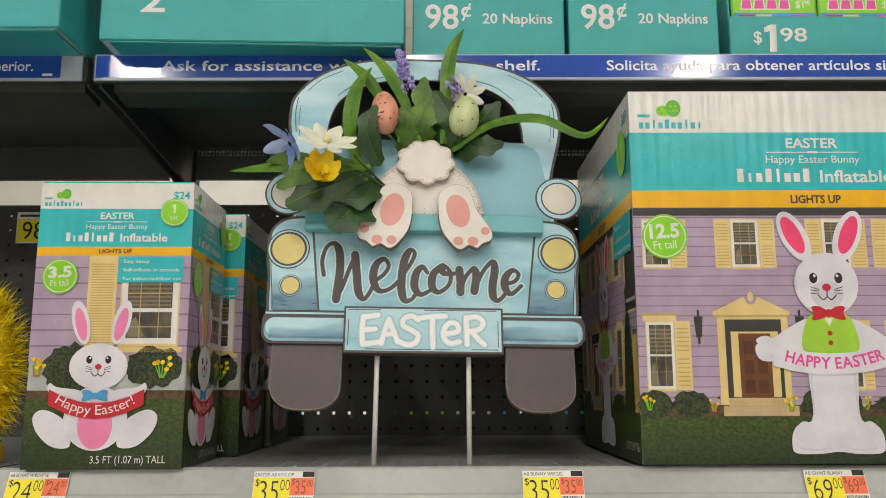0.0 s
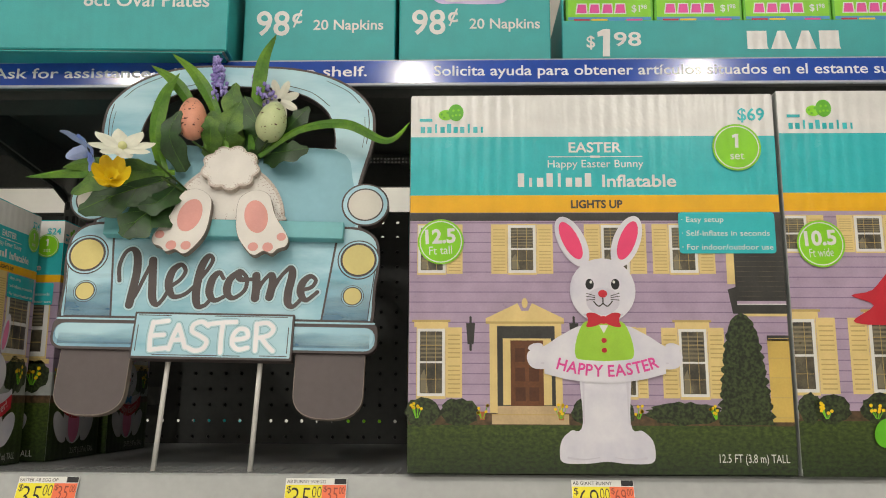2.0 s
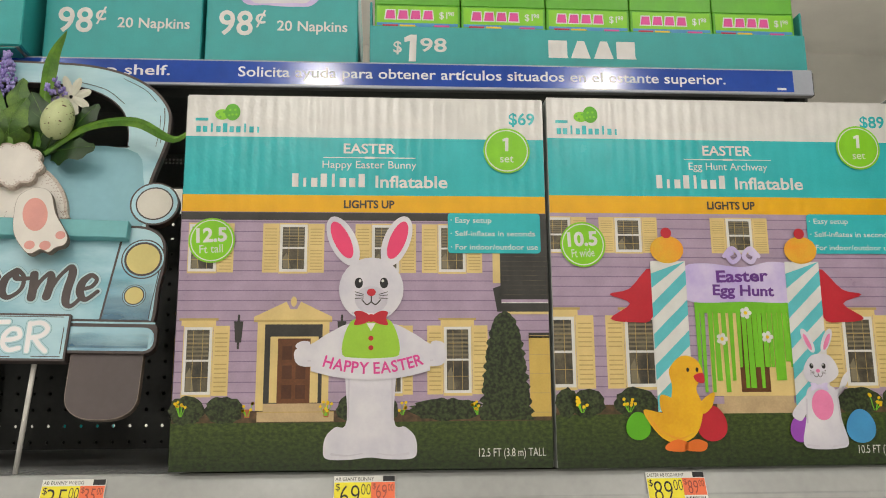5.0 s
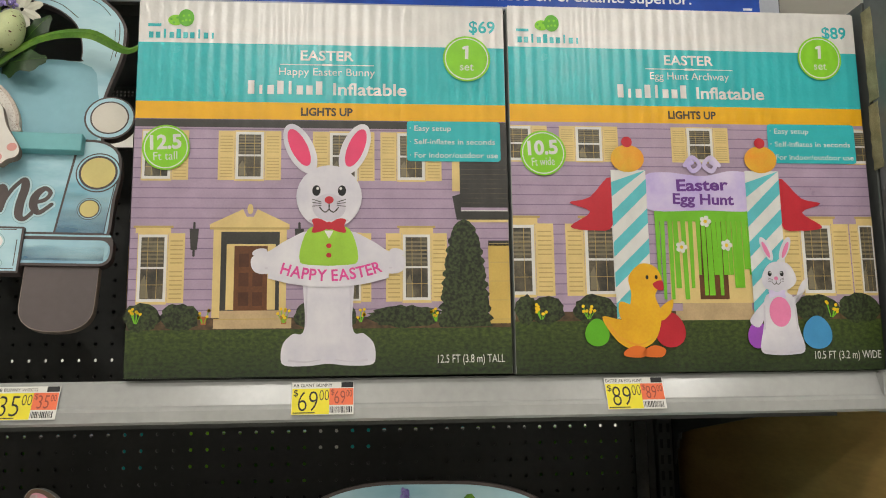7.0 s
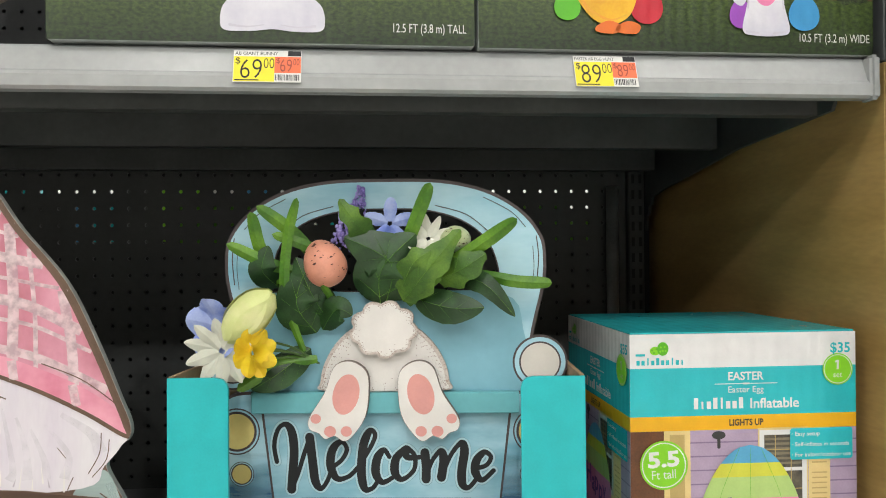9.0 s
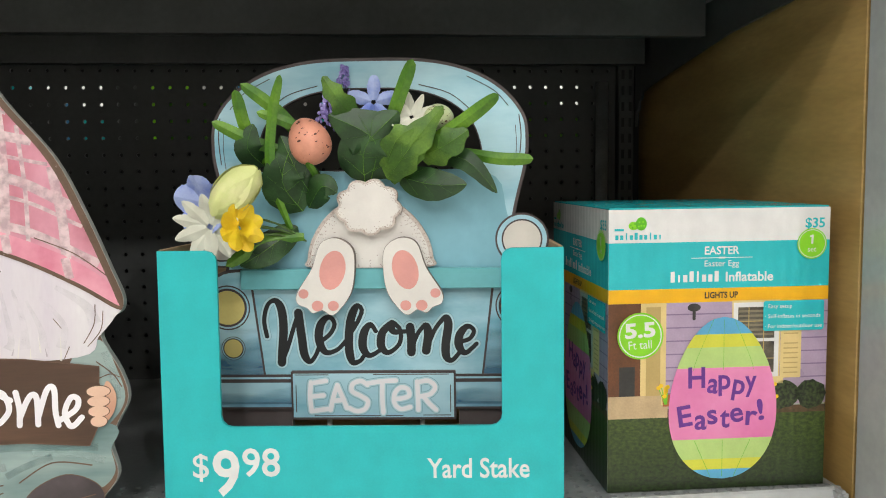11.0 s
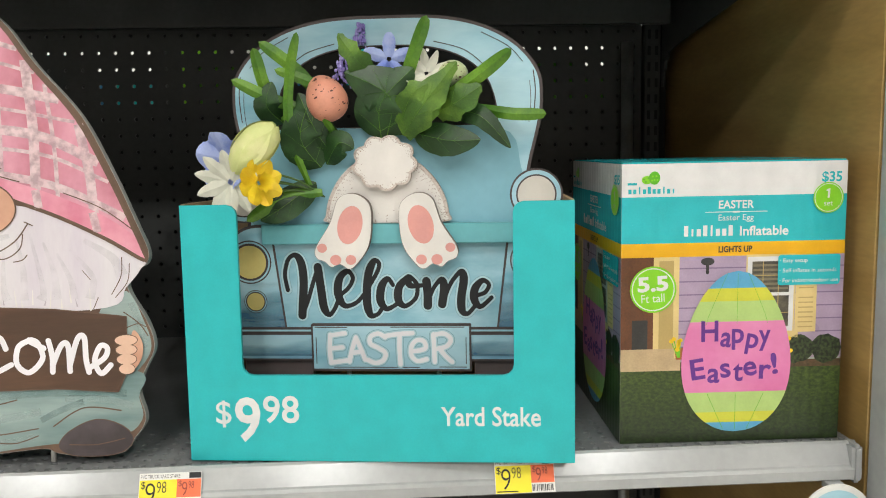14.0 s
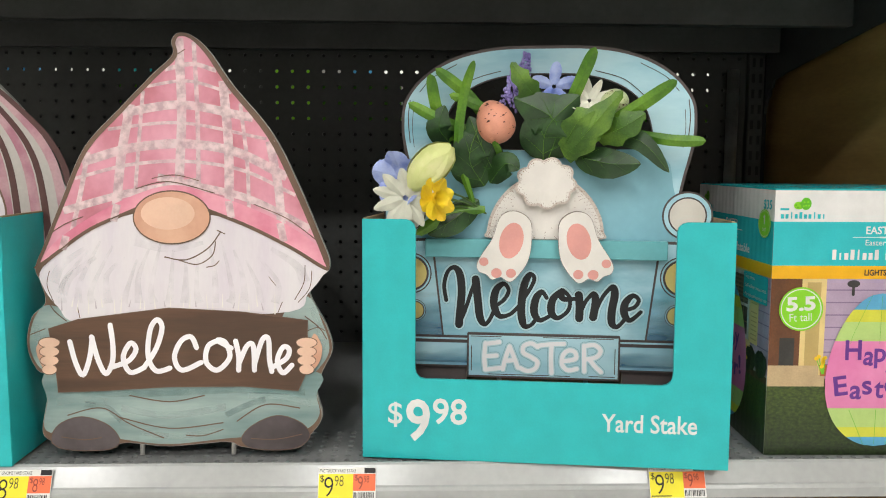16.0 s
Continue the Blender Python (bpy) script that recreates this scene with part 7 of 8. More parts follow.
def gnome_sign():
    s = thing("gnome_yard_sign", pose(0.094, 0.8244, DECK_LO, -5.14, 0, 0), "painted cut-out gnome sign with pink plaid hat and plank", "yard sign")
    right = [(-0.0016, 0.4332), (0.0131, 0.4299), (0.0301, 0.4141), (0.0527, 0.3812), (0.0925, 0.3329), (0.1199, 0.2785), (0.1405, 0.2297), (0.1503, 0.2049), (0.1486, 0.1922), (0.1382, 0.1853), (0.1302, 0.1691), (0.1468, 0.1373), (0.1532, 0.1124), (0.1439, 0.0910), (0.1370, 0.0708), (0.1428, 0.0429), (0.1301, 0.0233),
             (0.1186, 0.0112), (0.0853, 0.0096), (0.0595, 0.0133)]
    left = [(0.0452, 0.0180), (-0.0119, 0.0137), (-0.0562, 0.0174), (-0.0744, 0.0100), (-0.1083, 0.0103), (-0.1263, 0.0178), (-0.1387, 0.0283), (-0.1352, 0.0575), (-0.1305, 0.0844), (-0.1440, 0.0919), (-0.1540, 0.1166), (-0.1494, 0.1452), (-0.1358, 0.1600), (-0.1402, 0.1806), (-0.1457, 0.1954), (-0.1366, 0.2194), (-0.1195, 0.2633), (-0.0968, 0.3164),
            (-0.0628, 0.3547), (-0.0289, 0.3903), (-0.0085, 0.4104), (-0.0090, 0.4252)]
    out = spline(right + left, True, 5)
    part("board", slab(out, 0.0, 0.010), SLEEVE, s, "grey edged fibreboard cut-out")
    a = Art(0.0001)
    a.poly(grown(out, -0.0004), OUTL, 1)
    # coat, legs, arms
    a.blob([(-0.1294, 0.0919), (-0.0116, 0.1001), (0.1324, 0.0911), (0.1370, 0.0650), (0.1393, 0.0429), (0.1169, 0.0274), (0.0452, 0.0214), (-0.0118, 0.0160), (-0.0573, 0.0209), (-0.1026, 0.0286), (-0.1353, 0.0305), (-0.1340, 0.0604)], COAT, 2)
    a.blob([(-0.1335, 0.1577), (-0.1077, 0.1463), (-0.1191, 0.1234), (-0.1277, 0.0919), (-0.1417, 0.0948), (-0.1512, 0.1166), (-0.1471, 0.1429)], COAT, 2)
    a.blob([(0.1284, 0.1662), (0.1440, 0.1373), (0.1503, 0.1130), (0.1416, 0.0951), (0.1284, 0.0882), (0.1198, 0.1229), (0.1026, 0.1460)], COAT, 2)
    for q, (pts, w, mm) in enumerate((([(-0.1250, 0.0592), (-0.1024, 0.0625), (-0.0742, 0.0590)], 0.008, COAT_L), ([(-0.0600, 0.0531), (-0.0118, 0.0454), (0.0453, 0.0538)], 0.007, COAT_L), ([(0.0682, 0.0653), (0.1026, 0.0640), (0.1313, 0.0563)], 0.007, COAT_L),
                               ([(-0.1193, 0.0718), (-0.0685, 0.0681), (-0.0117, 0.0685), (0.0567, 0.0711), (0.1255, 0.0685)], 0.007, COAT_D), ([(-0.0402, 0.0283), (-0.0061, 0.0241), (0.0395, 0.0296)], 0.006, COAT_L), ([(0.0453, 0.0451), (0.0624, 0.0537), (0.0854, 0.0617)], 0.006, COAT_D),
                               ([(-0.0601, 0.0399), (-0.0742, 0.0532), (-0.0968, 0.0573)], 0.006, COAT_D), ([(-0.1449, 0.1377), (-0.1427, 0.1206), (-0.1372, 0.1005)], 0.006, COAT_L), ([(0.1325, 0.1547), (0.1417, 0.1286), (0.1439, 0.1113)], 0.006, COAT_L))):
        a.line(pts, w, mm, 2.6 + 0.05 * q, caps=False)
    for pts, w in (([(-0.1138, 0.0459), (-0.0798, 0.0532), (-0.0516, 0.0370), (-0.0175, 0.0224)], 0.0012), ([(-0.0515, 0.0658), (-0.0117, 0.0593), (0.0236, 0.0655)], 0.0013), ([(-0.0629, 0.0440), (-0.0118, 0.0322), (0.0424, 0.0376)], 0.0012), ([(0.0567, 0.0393), (0.0853, 0.0559), (0.1198, 0.0523)], 0.0013),
                   ([(0.0053, 0.0251), (0.0224, 0.0245), (0.0424, 0.0307)], 0.0011), ([(0.1256, 0.1460), (0.1399, 0.1344), (0.1474, 0.1229)], 0.0011), ([(0.1227, 0.1287), (0.1371, 0.1344), (0.1457, 0.1315)], 0.0009), ([(-0.1500, 0.1280), (-0.1359, 0.1337)], 0.0010)):
        a.line(pts, w, OUTL, 4)
    for pts in ([(-0.1297, 0.0202), (-0.1223, 0.0362), (-0.0997, 0.0441), (-0.0742, 0.0360), (-0.0618, 0.0198), (-0.0743, 0.0112), (-0.1140, 0.0114)], [(0.0612, 0.0190), (0.0710, 0.0335), (0.0968, 0.0443), (0.1209, 0.0372), (0.1301, 0.0233), (0.1140, 0.0112), (0.0767, 0.0108)]):
        a.poly(grown(spline(pts, True, 5), 0.0008), OUTL, 5)
        a.blob(pts, BOOT, 6)
    a.line([(-0.1195, 0.0241), (-0.0970, 0.0211), (-0.0800, 0.0233)], 0.0009, OUTL, 7)
    a.line([(0.0710, 0.0213), (0.0968, 0.0206), (0.1226, 0.0256)], 0.0009, OUTL, 7)
    # beard
    a.blob([(-0.1384, 0.1948), (-0.1017, 0.2263), (-0.0452, 0.2504), (0.0286, 0.2495), (0.0855, 0.2313), (0.1440, 0.1980), (0.1428, 0.1864), (0.1285, 0.1691), (0.1095, 0.1506), (-0.0115, 0.1462), (-0.1021, 0.1405), (-0.1217, 0.1548), (-0.1368, 0.1749)], BEARD, 8)
    for pts, w in (([(-0.1357, 0.1691), (-0.1274, 0.1531), (-0.1145, 0.1417)], 0.0010), ([(-0.1311, 0.1920), (-0.1334, 0.1777), (-0.1268, 0.1606)], 0.0008), ([(0.1256, 0.1979), (0.1244, 0.1806), (0.1153, 0.1633)], 0.0009), ([(0.1325, 0.1922), (0.1302, 0.1749), (0.1187, 0.1604)], 0.0008),
                   ([(0.0889, 0.1864), (0.0958, 0.1777)], 0.0007), ([(0.1026, 0.1605), (0.0981, 0.1501)], 0.0008), ([(-0.1031, 0.1548), (-0.1009, 0.1451)], 0.0008)):
        a.line(pts, w, OUTL, 9)
    for i in range(26):
        u, v = (-0.1189, 0.1531)
        x = u + 0.0085 * i + 0.002 * math.sin(i * 2.3)
        a.line([(x, v - 0.001 + 0.004 * math.sin(i * 1.7)), (x + 0.002 * math.sin(i), v + 0.012 + 0.006 * math.sin(i * 3.1))], 0.0016, BEARD_D if i % 4 == 0 else CHALK, 9, False, 0.0003, False)
    a.line([(-0.0158, 0.2064), (0.0057, 0.2036), (0.0274, 0.2151), (0.0399, 0.2312)], 0.0013, OUTL, 10)
    a.line([(0.0371, 0.2335), (0.0445, 0.2300)], 0.0011, OUTL, 10, False)
    a.line([(-0.0011, 0.2030), (0.0171, 0.1990), (0.0319, 0.2082), (0.0353, 0.2220)], 0.0011, OUTL, 10)
    a.line([(0.0262, 0.1961), (0.0342, 0.1979), (0.0387, 0.2025)], 0.0010, OUTL, 10)
    for q in range(15):
        u, v = (-0.1178, 0.1577)
        x = u + 0.0152 * q
        a.line([(x, v + 0.002), (x + 0.003 * math.sin(q * 1.9), v + 0.022 + 0.008 * math.sin(q * 2.7)), (x * 0.8 + 0.002, v + 0.055 + 0.01 * math.sin(q * 1.3))], 0.009, STRAND, 9.2 + 0.1 * q * 0.3, True, 0.002, False)
    for pts in ([(-0.1272, 0.1806), (-0.1187, 0.1977), (-0.0961, 0.2149)], [(-0.1189, 0.1691), (-0.1103, 0.1863), (-0.0849, 0.2063)], [(0.1256, 0.1806), (0.1170, 0.1979), (0.0912, 0.2152)], [(-0.0452, 0.2235), (-0.0113, 0.2150), (0.0228, 0.2208)]):
        a.line(pts, 0.012, STRAND, 9.8, True, 0.004, False)
    # hat
    hat = spline([(-0.0005, 0.4304), (0.0120, 0.4271), (0.0278, 0.4107), (0.0493, 0.3784), (0.0879, 0.3300), (0.1153, 0.2756), (0.1359, 0.2279), (0.1451, 0.2049), (0.1463, 0.1956), (0.1141, 0.2152), (0.0713, 0.2370), (0.0286, 0.2541), (-0.0111, 0.2694), (-0.0480, 0.2538), (-0.0904, 0.2349), (-0.1243, 0.2103), (-0.1412, 0.1977), (-0.1332, 0.2194), (-0.1156, 0.2622),
                  (-0.0934, 0.3136), (-0.0600, 0.3513), (-0.0261, 0.3869), (-0.0045, 0.4081), (-0.0056, 0.4229)], True, 5)
    a.poly(hat, HAT, 11)
    rim = grown(hat, -0.0006)
    for q, (pts, w) in enumerate((([(-0.0005, 0.4093), (0.0016, 0.3523), (-0.0009, 0.2849)], 0.0085), ([(0.0147, 0.4066), (0.0174, 0.3524), (0.0184, 0.2810)], 0.0040), ([(-0.0527, 0.3440), (-0.0591, 0.3063), (-0.0649, 0.2464)], 0.0085), ([(-0.0380, 0.3623), (-0.0421, 0.3121), (-0.0463, 0.2539)], 0.0035),
                   ([(0.0442, 0.3720), (0.0486, 0.3183), (0.0491, 0.2484)], 0.0085), ([(0.0618, 0.3504), (0.0674, 0.3012), (0.0696, 0.2393)], 0.0035), ([(0.0936, 0.3048), (0.0993, 0.2727), (0.1027, 0.2221)], 0.0080), ([(-0.0952, 0.2948), (-0.1004, 0.2662), (-0.1102, 0.2234)], 0.0045),
                   ([(-0.0164, 0.3955), (0.0119, 0.4014), (0.0334, 0.3959)], 0.0042), ([(-0.0379, 0.3777), (0.0062, 0.3843), (0.0459, 0.3743)], 0.0030), ([(-0.0606, 0.3508), (0.0005, 0.3603), (0.0640, 0.3493)], 0.0080), ([(-0.0759, 0.3347), (0.0004, 0.3420), (0.0828, 0.3271)], 0.0030),
                   ([(-0.0901, 0.3045), (-0.0477, 0.3166), (0.0060, 0.3209), (0.0571, 0.3126), (0.1010, 0.2911)], 0.0085), ([(-0.1026, 0.2862), (-0.0506, 0.2995), (0.0060, 0.3032), (0.0628, 0.2943), (0.1113, 0.2716)], 0.0032), ([(-0.1140, 0.2536), (-0.0592, 0.2692), (-0.0111, 0.2780)], 0.0070), ([(0.0116, 0.2792), (0.0685, 0.2657), (0.1302, 0.2354)], 0.0070))):
        # each band runs on to the rim of the hat
        e0, e1 = Vector(pts[0]) * 1.6 - Vector(pts[1]) * 0.6, Vector(pts[-1]) * 1.6 - Vector(pts[-2]) * 0.6
        run = [p for p in spline([tuple(e0)] + list(pts) + [tuple(e1)], False, 16) if within(p, rim)]
        a.line(run, w * 1.1, PLAID, 12 + 0.16 * q, False, caps=False)
    ring = grown(hat, 0.0006)
    a.line(ring + ring[:1], 0.0036, OUTL, 14.9, False, caps=False)
    a.poly(spline([(-0.1390, 0.1988), (-0.1271, 0.2194), (-0.0903, 0.2463), (-0.0451, 0.2693), (-0.0054, 0.2792), (0.0343, 0.2696), (0.0799, 0.2525), (0.1142, 0.2354), (0.1405, 0.2153), (0.1468, 0.1956), (0.1141, 0.2152), (0.0713, 0.2370), (0.0286, 0.2541), (-0.0111, 0.2694), (-0.0480, 0.2538), (-0.0904, 0.2349), (-0.1243, 0.2103)], True, 5), HAT_D, 15)
    for q, pts in enumerate(([(-0.0632, 0.2595), (-0.0667, 0.2424)], [(0.0485, 0.2633), (0.0513, 0.2461)], [(0.1004, 0.2411), (0.1044, 0.2221)], [(-0.1141, 0.2274), (-0.1175, 0.2137)])):
        a.line(pts, 0.0075, PLAID, 15.4 + 0.1 * q, False, caps=False)
    for pts, w in (([(-0.1457, 0.1954), (-0.1243, 0.2103), (-0.0904, 0.2349), (-0.0480, 0.2538), (-0.0111, 0.2694), (0.0286, 0.2541), (0.0713, 0.2370), (0.1141, 0.2152), (0.1480, 0.1933)], 0.0014), ([(-0.0439, 0.2756), (-0.0111, 0.2826), (0.0343, 0.2713)], 0.0011), ([(-0.0281, 0.2859), (-0.0054, 0.2894), (0.0184, 0.2838)], 0.0009),
                   ([(0.0742, 0.2600), (0.1084, 0.2451), (0.1371, 0.2239)], 0.0010), ([(-0.1287, 0.2308), (-0.1140, 0.2400), (-0.0971, 0.2469)], 0.0010), ([(-0.0107, 0.4092), (-0.0022, 0.4116), (0.0051, 0.4162)], 0.0009)):
        a.line(pts, w, OUTL, 16.4)
    # nose
    u, v = (-0.0084, 0.2465)
    a.oval(u, v, 0.0392, 0.0275, OUTL, 17, n=40)
    a.oval(u, v, 0.0378, 0.0261, NOSE, 17.6, n=40)
    a.oval(u - 0.004, v + 0.004, 0.027, 0.0165, NOSE_L, 18.2, n=36)
    # plank and fists
    plank = [(-0.1314, 0.1337), (-0.1021, 0.1428), (-0.0115, 0.1542), (0.0626, 0.1501), (0.1284, 0.1414), (0.1273, 0.1275), (0.1313, 0.0997), (0.1186, 0.0709), (0.0625, 0.0757), (-0.0117, 0.0754), (-0.0798, 0.0716), (-0.1221, 0.0701), (-0.1248, 0.1005)]
    a.poly(grown(plank, 0.001), OUTL, 19)
    a.poly(plank, PLANK, 20)
    for row in ([(-0.1106, 0.1207), (-0.1049, 0.0997), (-0.0977, 0.0871), (-0.0911, 0.1032), (-0.0882, 0.1248)], [(-0.0889, 0.1255), (-0.0821, 0.1014), (-0.0746, 0.0884), (-0.0683, 0.0996), (-0.0676, 0.1171), (-0.0703, 0.1374)], [(-0.0704, 0.0944), (-0.0521, 0.1013), (-0.0445, 0.1129), (-0.0503, 0.1192), (-0.0573, 0.1048), (-0.0504, 0.0897), (-0.0366, 0.0943)],
                [(-0.0366, 0.0943), (-0.0244, 0.1135), (-0.0184, 0.1345), (-0.0233, 0.1429), (-0.0302, 0.1328), (-0.0324, 0.1065), (-0.0245, 0.0911), (-0.0106, 0.0938)], [(0.0162, 0.1145), (0.0107, 0.1254), (0.0006, 0.1212), (-0.0060, 0.1047), (0.0016, 0.0917), (0.0207, 0.0994)],
                [(0.0398, 0.1225), (0.0280, 0.1162), (0.0259, 0.1000), (0.0370, 0.0916), (0.0496, 0.1045), (0.0451, 0.1197), (0.0371, 0.1218), (0.0510, 0.1140)], [(0.0555, 0.1211), (0.0586, 0.1063), (0.0586, 0.0915)], [(0.0586, 0.0975), (0.0670, 0.1161), (0.0733, 0.1161), (0.0746, 0.0915)],
                [(0.0746, 0.0974), (0.0824, 0.1221), (0.0886, 0.1231), (0.0897, 0.1027), (0.0921, 0.0900)], [(0.0921, 0.0939), (0.1068, 0.1033), (0.1096, 0.1125), (0.1033, 0.1146), (0.0977, 0.1009), (0.1033, 0.0885), (0.1124, 0.0963)]):
        a.line(row, 0.0052, LETTER_W, 21)
    for u0, sg in (((-0.1309, 0.1200), -1), ((0.1273, 0.1194), 1)):
        for i, w in enumerate((17, 16, 15, 12)):
            u, v = u0[0], u0[1] - 0.0091 * i
            a.oval(u, v, 0.0105 * w / 16, 0.0056, OUTL, 22, n=20)
            a.oval(u, v, 0.0097 * w / 16, 0.0049, NOSE_L, 23, n=20)
    for pts in ([(-0.1406, 0.1005), (-0.1439, 0.1148), (-0.1371, 0.1234), (-0.1315, 0.1165), (-0.1339, 0.0919)], [(0.1348, 0.1287), (0.1428, 0.1159), (0.1405, 0.0997), (0.1313, 0.0911), (0.1302, 0.1113)]):
        a.blob(pts, NOSE, 21.5)
    a.put("painted_face", s, pose(0, -0.0002, 0), "glossy printed gnome paint")
    for u, v in ((-0.0431, 0.0139), (0.0504, 0.0133)):
        bm = bmesh.new()
        bmesh.ops.create_cone(bm, cap_ends=True, segments=10, radius1=0.0025, radius2=0.0025, depth=0.09)
        part("stake", bm, STAKE, s, "white metal stake", pose(u, 0.013, 0.047), True)
    return s


gnome_sign()

# striped sign in the far tray
st = thing("striped_yard_sign", pose(-0.2, 0.885, DECK_LO + 0.012, -3, 0, 0), "cut-out sign with burgundy striped hat in a teal tray", "yard sign")
hat_out = spline([(-0.02, 0.42), (0.02, 0.415), (0.055, 0.40), (0.095, 0.365), (0.120, 0.335), (0.148, 0.285), (0.165, 0.245), (0.172, 0.2), (0.14, 0.12), (0.13, 0.01), (-0.13, 0.01), (-0.14, 0.12), (-0.17, 0.2), (-0.13, 0.32)], True, 5)
part("board", slab(hat_out, 0, 0.010), SLEEVE, st, "grey edged fibreboard cut-out")
a = Art(0.00016)
a.poly(grown(hat_out, -0.0035), mat("ivory_stripe_paint", (0.44, 0.41, 0.38), 0.45, 0, 0.06, 14, 0.02), 1)
MAUVE = mat("mauve_stripe_paint", (0.36, 0.15, 0.20), 0.45, 0, 0.1, 22, 0.02, (1, 1, 1), 0, (0.48, 0.30, 0.32))
for k in range(10):
    u = -0.125 + 0.030 * k
    a.line([(u * 0.30 - 0.02, 0.415), (u * 0.66 + 0.004, 0.350), (u * 0.93 + 0.010, 0.29), (u + 0.016, 0.20)], 0.004, MAUVE, 2, True, 0.012, False)
    a.line([(u * 0.30 - 0.015, 0.412), (u * 0.67 + 0.010, 0.350), (u * 0.94 + 0.019, 0.29), (u + 0.026, 0.20)], 0.004, STRIPE_D, 3, True, 0.008, False)
a.oval(0.070, 0.258, 0.019, 0.045, OUTL, 4, 28)
a.oval(0.070, 0.258, 0.017, 0.042, BEARD, 5, 28)
a.oval(0.069, 0.255, 0.0085, 0.029, PAD, 6, 28)
a.put("painted_face", st, pose(0, -0.0002, 0))

# ---- top shelf stock ----


def stock_case(m, w, d, h, words, label, name="paper_goods_case"):
    """A teal shipping case with a price line on its front and a pale underside."""
    b = thing(name, m, label, "box", "teal cases on the top shelf")
    part("case", block(0, w, 0, d, 0.0, h, 0.0015), TEAL_DIM, b)
    part("underside", block(0.004, w - 0.004, 0.003, d - 0.004, -0.0006, -0.0001), GREYB, b)
    # the shaded gap between the flaps, laid on as a black strip
    part("flap_seam", block(0.006, w - 0.006, d * 0.42, d * 0.43, -0.0012, -0.0007), DARKER, b)
    part("front_flap", block(0.012, w - 0.006, 0.001, d * 0.40, -0.0022, -0.0008, 0.0004), TEAL_DIM, b, m=pose(0, 0, 0, 0.5, 0.25, 0))
    for s, u, v, size, width in words:
        a = Art()
        a.text(s, u, v, size, WHITE, 2, 0.0, 0.015, width)
        a.put("lettering", b, pose(0, -0.0002, 0))
    return b


TOP = 1.8585
stock_case(pose(-0.404, 0.926, TOP, 0, 0, 2.2), 0.362, 0.26, 0.19, [("$", 0.012, 0.064, 0.03, None), ("2", 0.047, 0.036, 0.045, 0.029), ("8ct Oval Plates", 0.186, 0.056, 0.024, 0.152)], "teal case of oval paper plates reaching over the shelf edge")
for x, w in ((-0.034, 0.191), (0.162, 0.189)):
    napkins = stock_case(pose(x, 0.978, TOP, 0, 0, 0.6), w, 0.24, 0.15, [("98", 0.016, 0.037, 0.046, 0.042), ("¢", 0.061, 0.053, 0.028, 0.013), ("20 Napkins", 0.088, 0.044, 0.019, 0.088)], "teal case of paper napkins on the top shelf", "napkin_case")
pic = Art()
pic.blob([(0.045, 0.081), (0.075, 0.0775), (0.110, 0.0765), (0.135, 0.082), (0.150, 0.12), (0.035, 0.12)], LILAC, 2)
pic.blob([(0.055, 0.083), (0.085, 0.0805), (0.105, 0.0815), (0.128, 0.085), (0.135, 0.12), (0.05, 0.12)], FUR, 3)
pic.put("picture", napkins, pose(0, -0.0002, 0), "printed white rabbit picture on a lilac ground")
stock_case(pose(-0.80, 0.892, TOP, 0, 0, 0), 0.365, 0.26, 0.19, [], "teal case of paper goods on the neighbouring top shelf")

et = thing("egg_kit_tray", pose(0.366, 0.984, TOP, 0, 0, 0.4), "teal open display tray filled with egg colouring kits", "display tray")
part("tray_front", block(0, 0.572, 0, 0.003, 0, 0.056, 0.0008), TEAL_DIM, et)
part("tray_side", block(0.0001, 0.003, 0.0035, 0.17, 0, 0.09, 0.0008), TEAL_DIM, et)
part("tray_side", block(0.569, 0.5719, 0.0035, 0.17, 0, 0.09, 0.0008), TEAL_DIM, et)
part("tray_floor", block(0.0035, 0.5685, 0.0035, 0.17, 0.0002, 0.003), BOARD, et)
a = Art()
a.text("$", 0.030, 0.020, 0.022, WHITE, 2, 0.0, 0.015)
numeral_one(a, 0.054, 0.008, 0.052, WHITE, 2)
a.text("98", 0.064, 0.022, 0.026, WHITE, 2, 0.0, 0.015, 0.034)
a.put("price_lettering", et, pose(0, -0.0002, 0))
a = Art()
for i, u in enumerate((0.229, 0.258, 0.288, 0.318)):
    # the maker's letters as plain blocks
    a.poly([(u, 0.017), (u + 0.026, 0.017), (u + 0.0245, 0.021), (u + 0.018 if i in (1, 2) else u + 0.0245, 0.041), (u + 0.009 if i in (1, 2) else u, 0.041)], WHITE, 2)
a.put("maker_mark", et, pose(0, -0.0002, 0))
# notches are raised black blocks, their shade given by the colour
for q in (0.07, 0.20, 0.41):
    part("tray_notch", block(q, q + 0.05, -0.0012, -0.0003, 0.0, 0.003), DARKER, et)


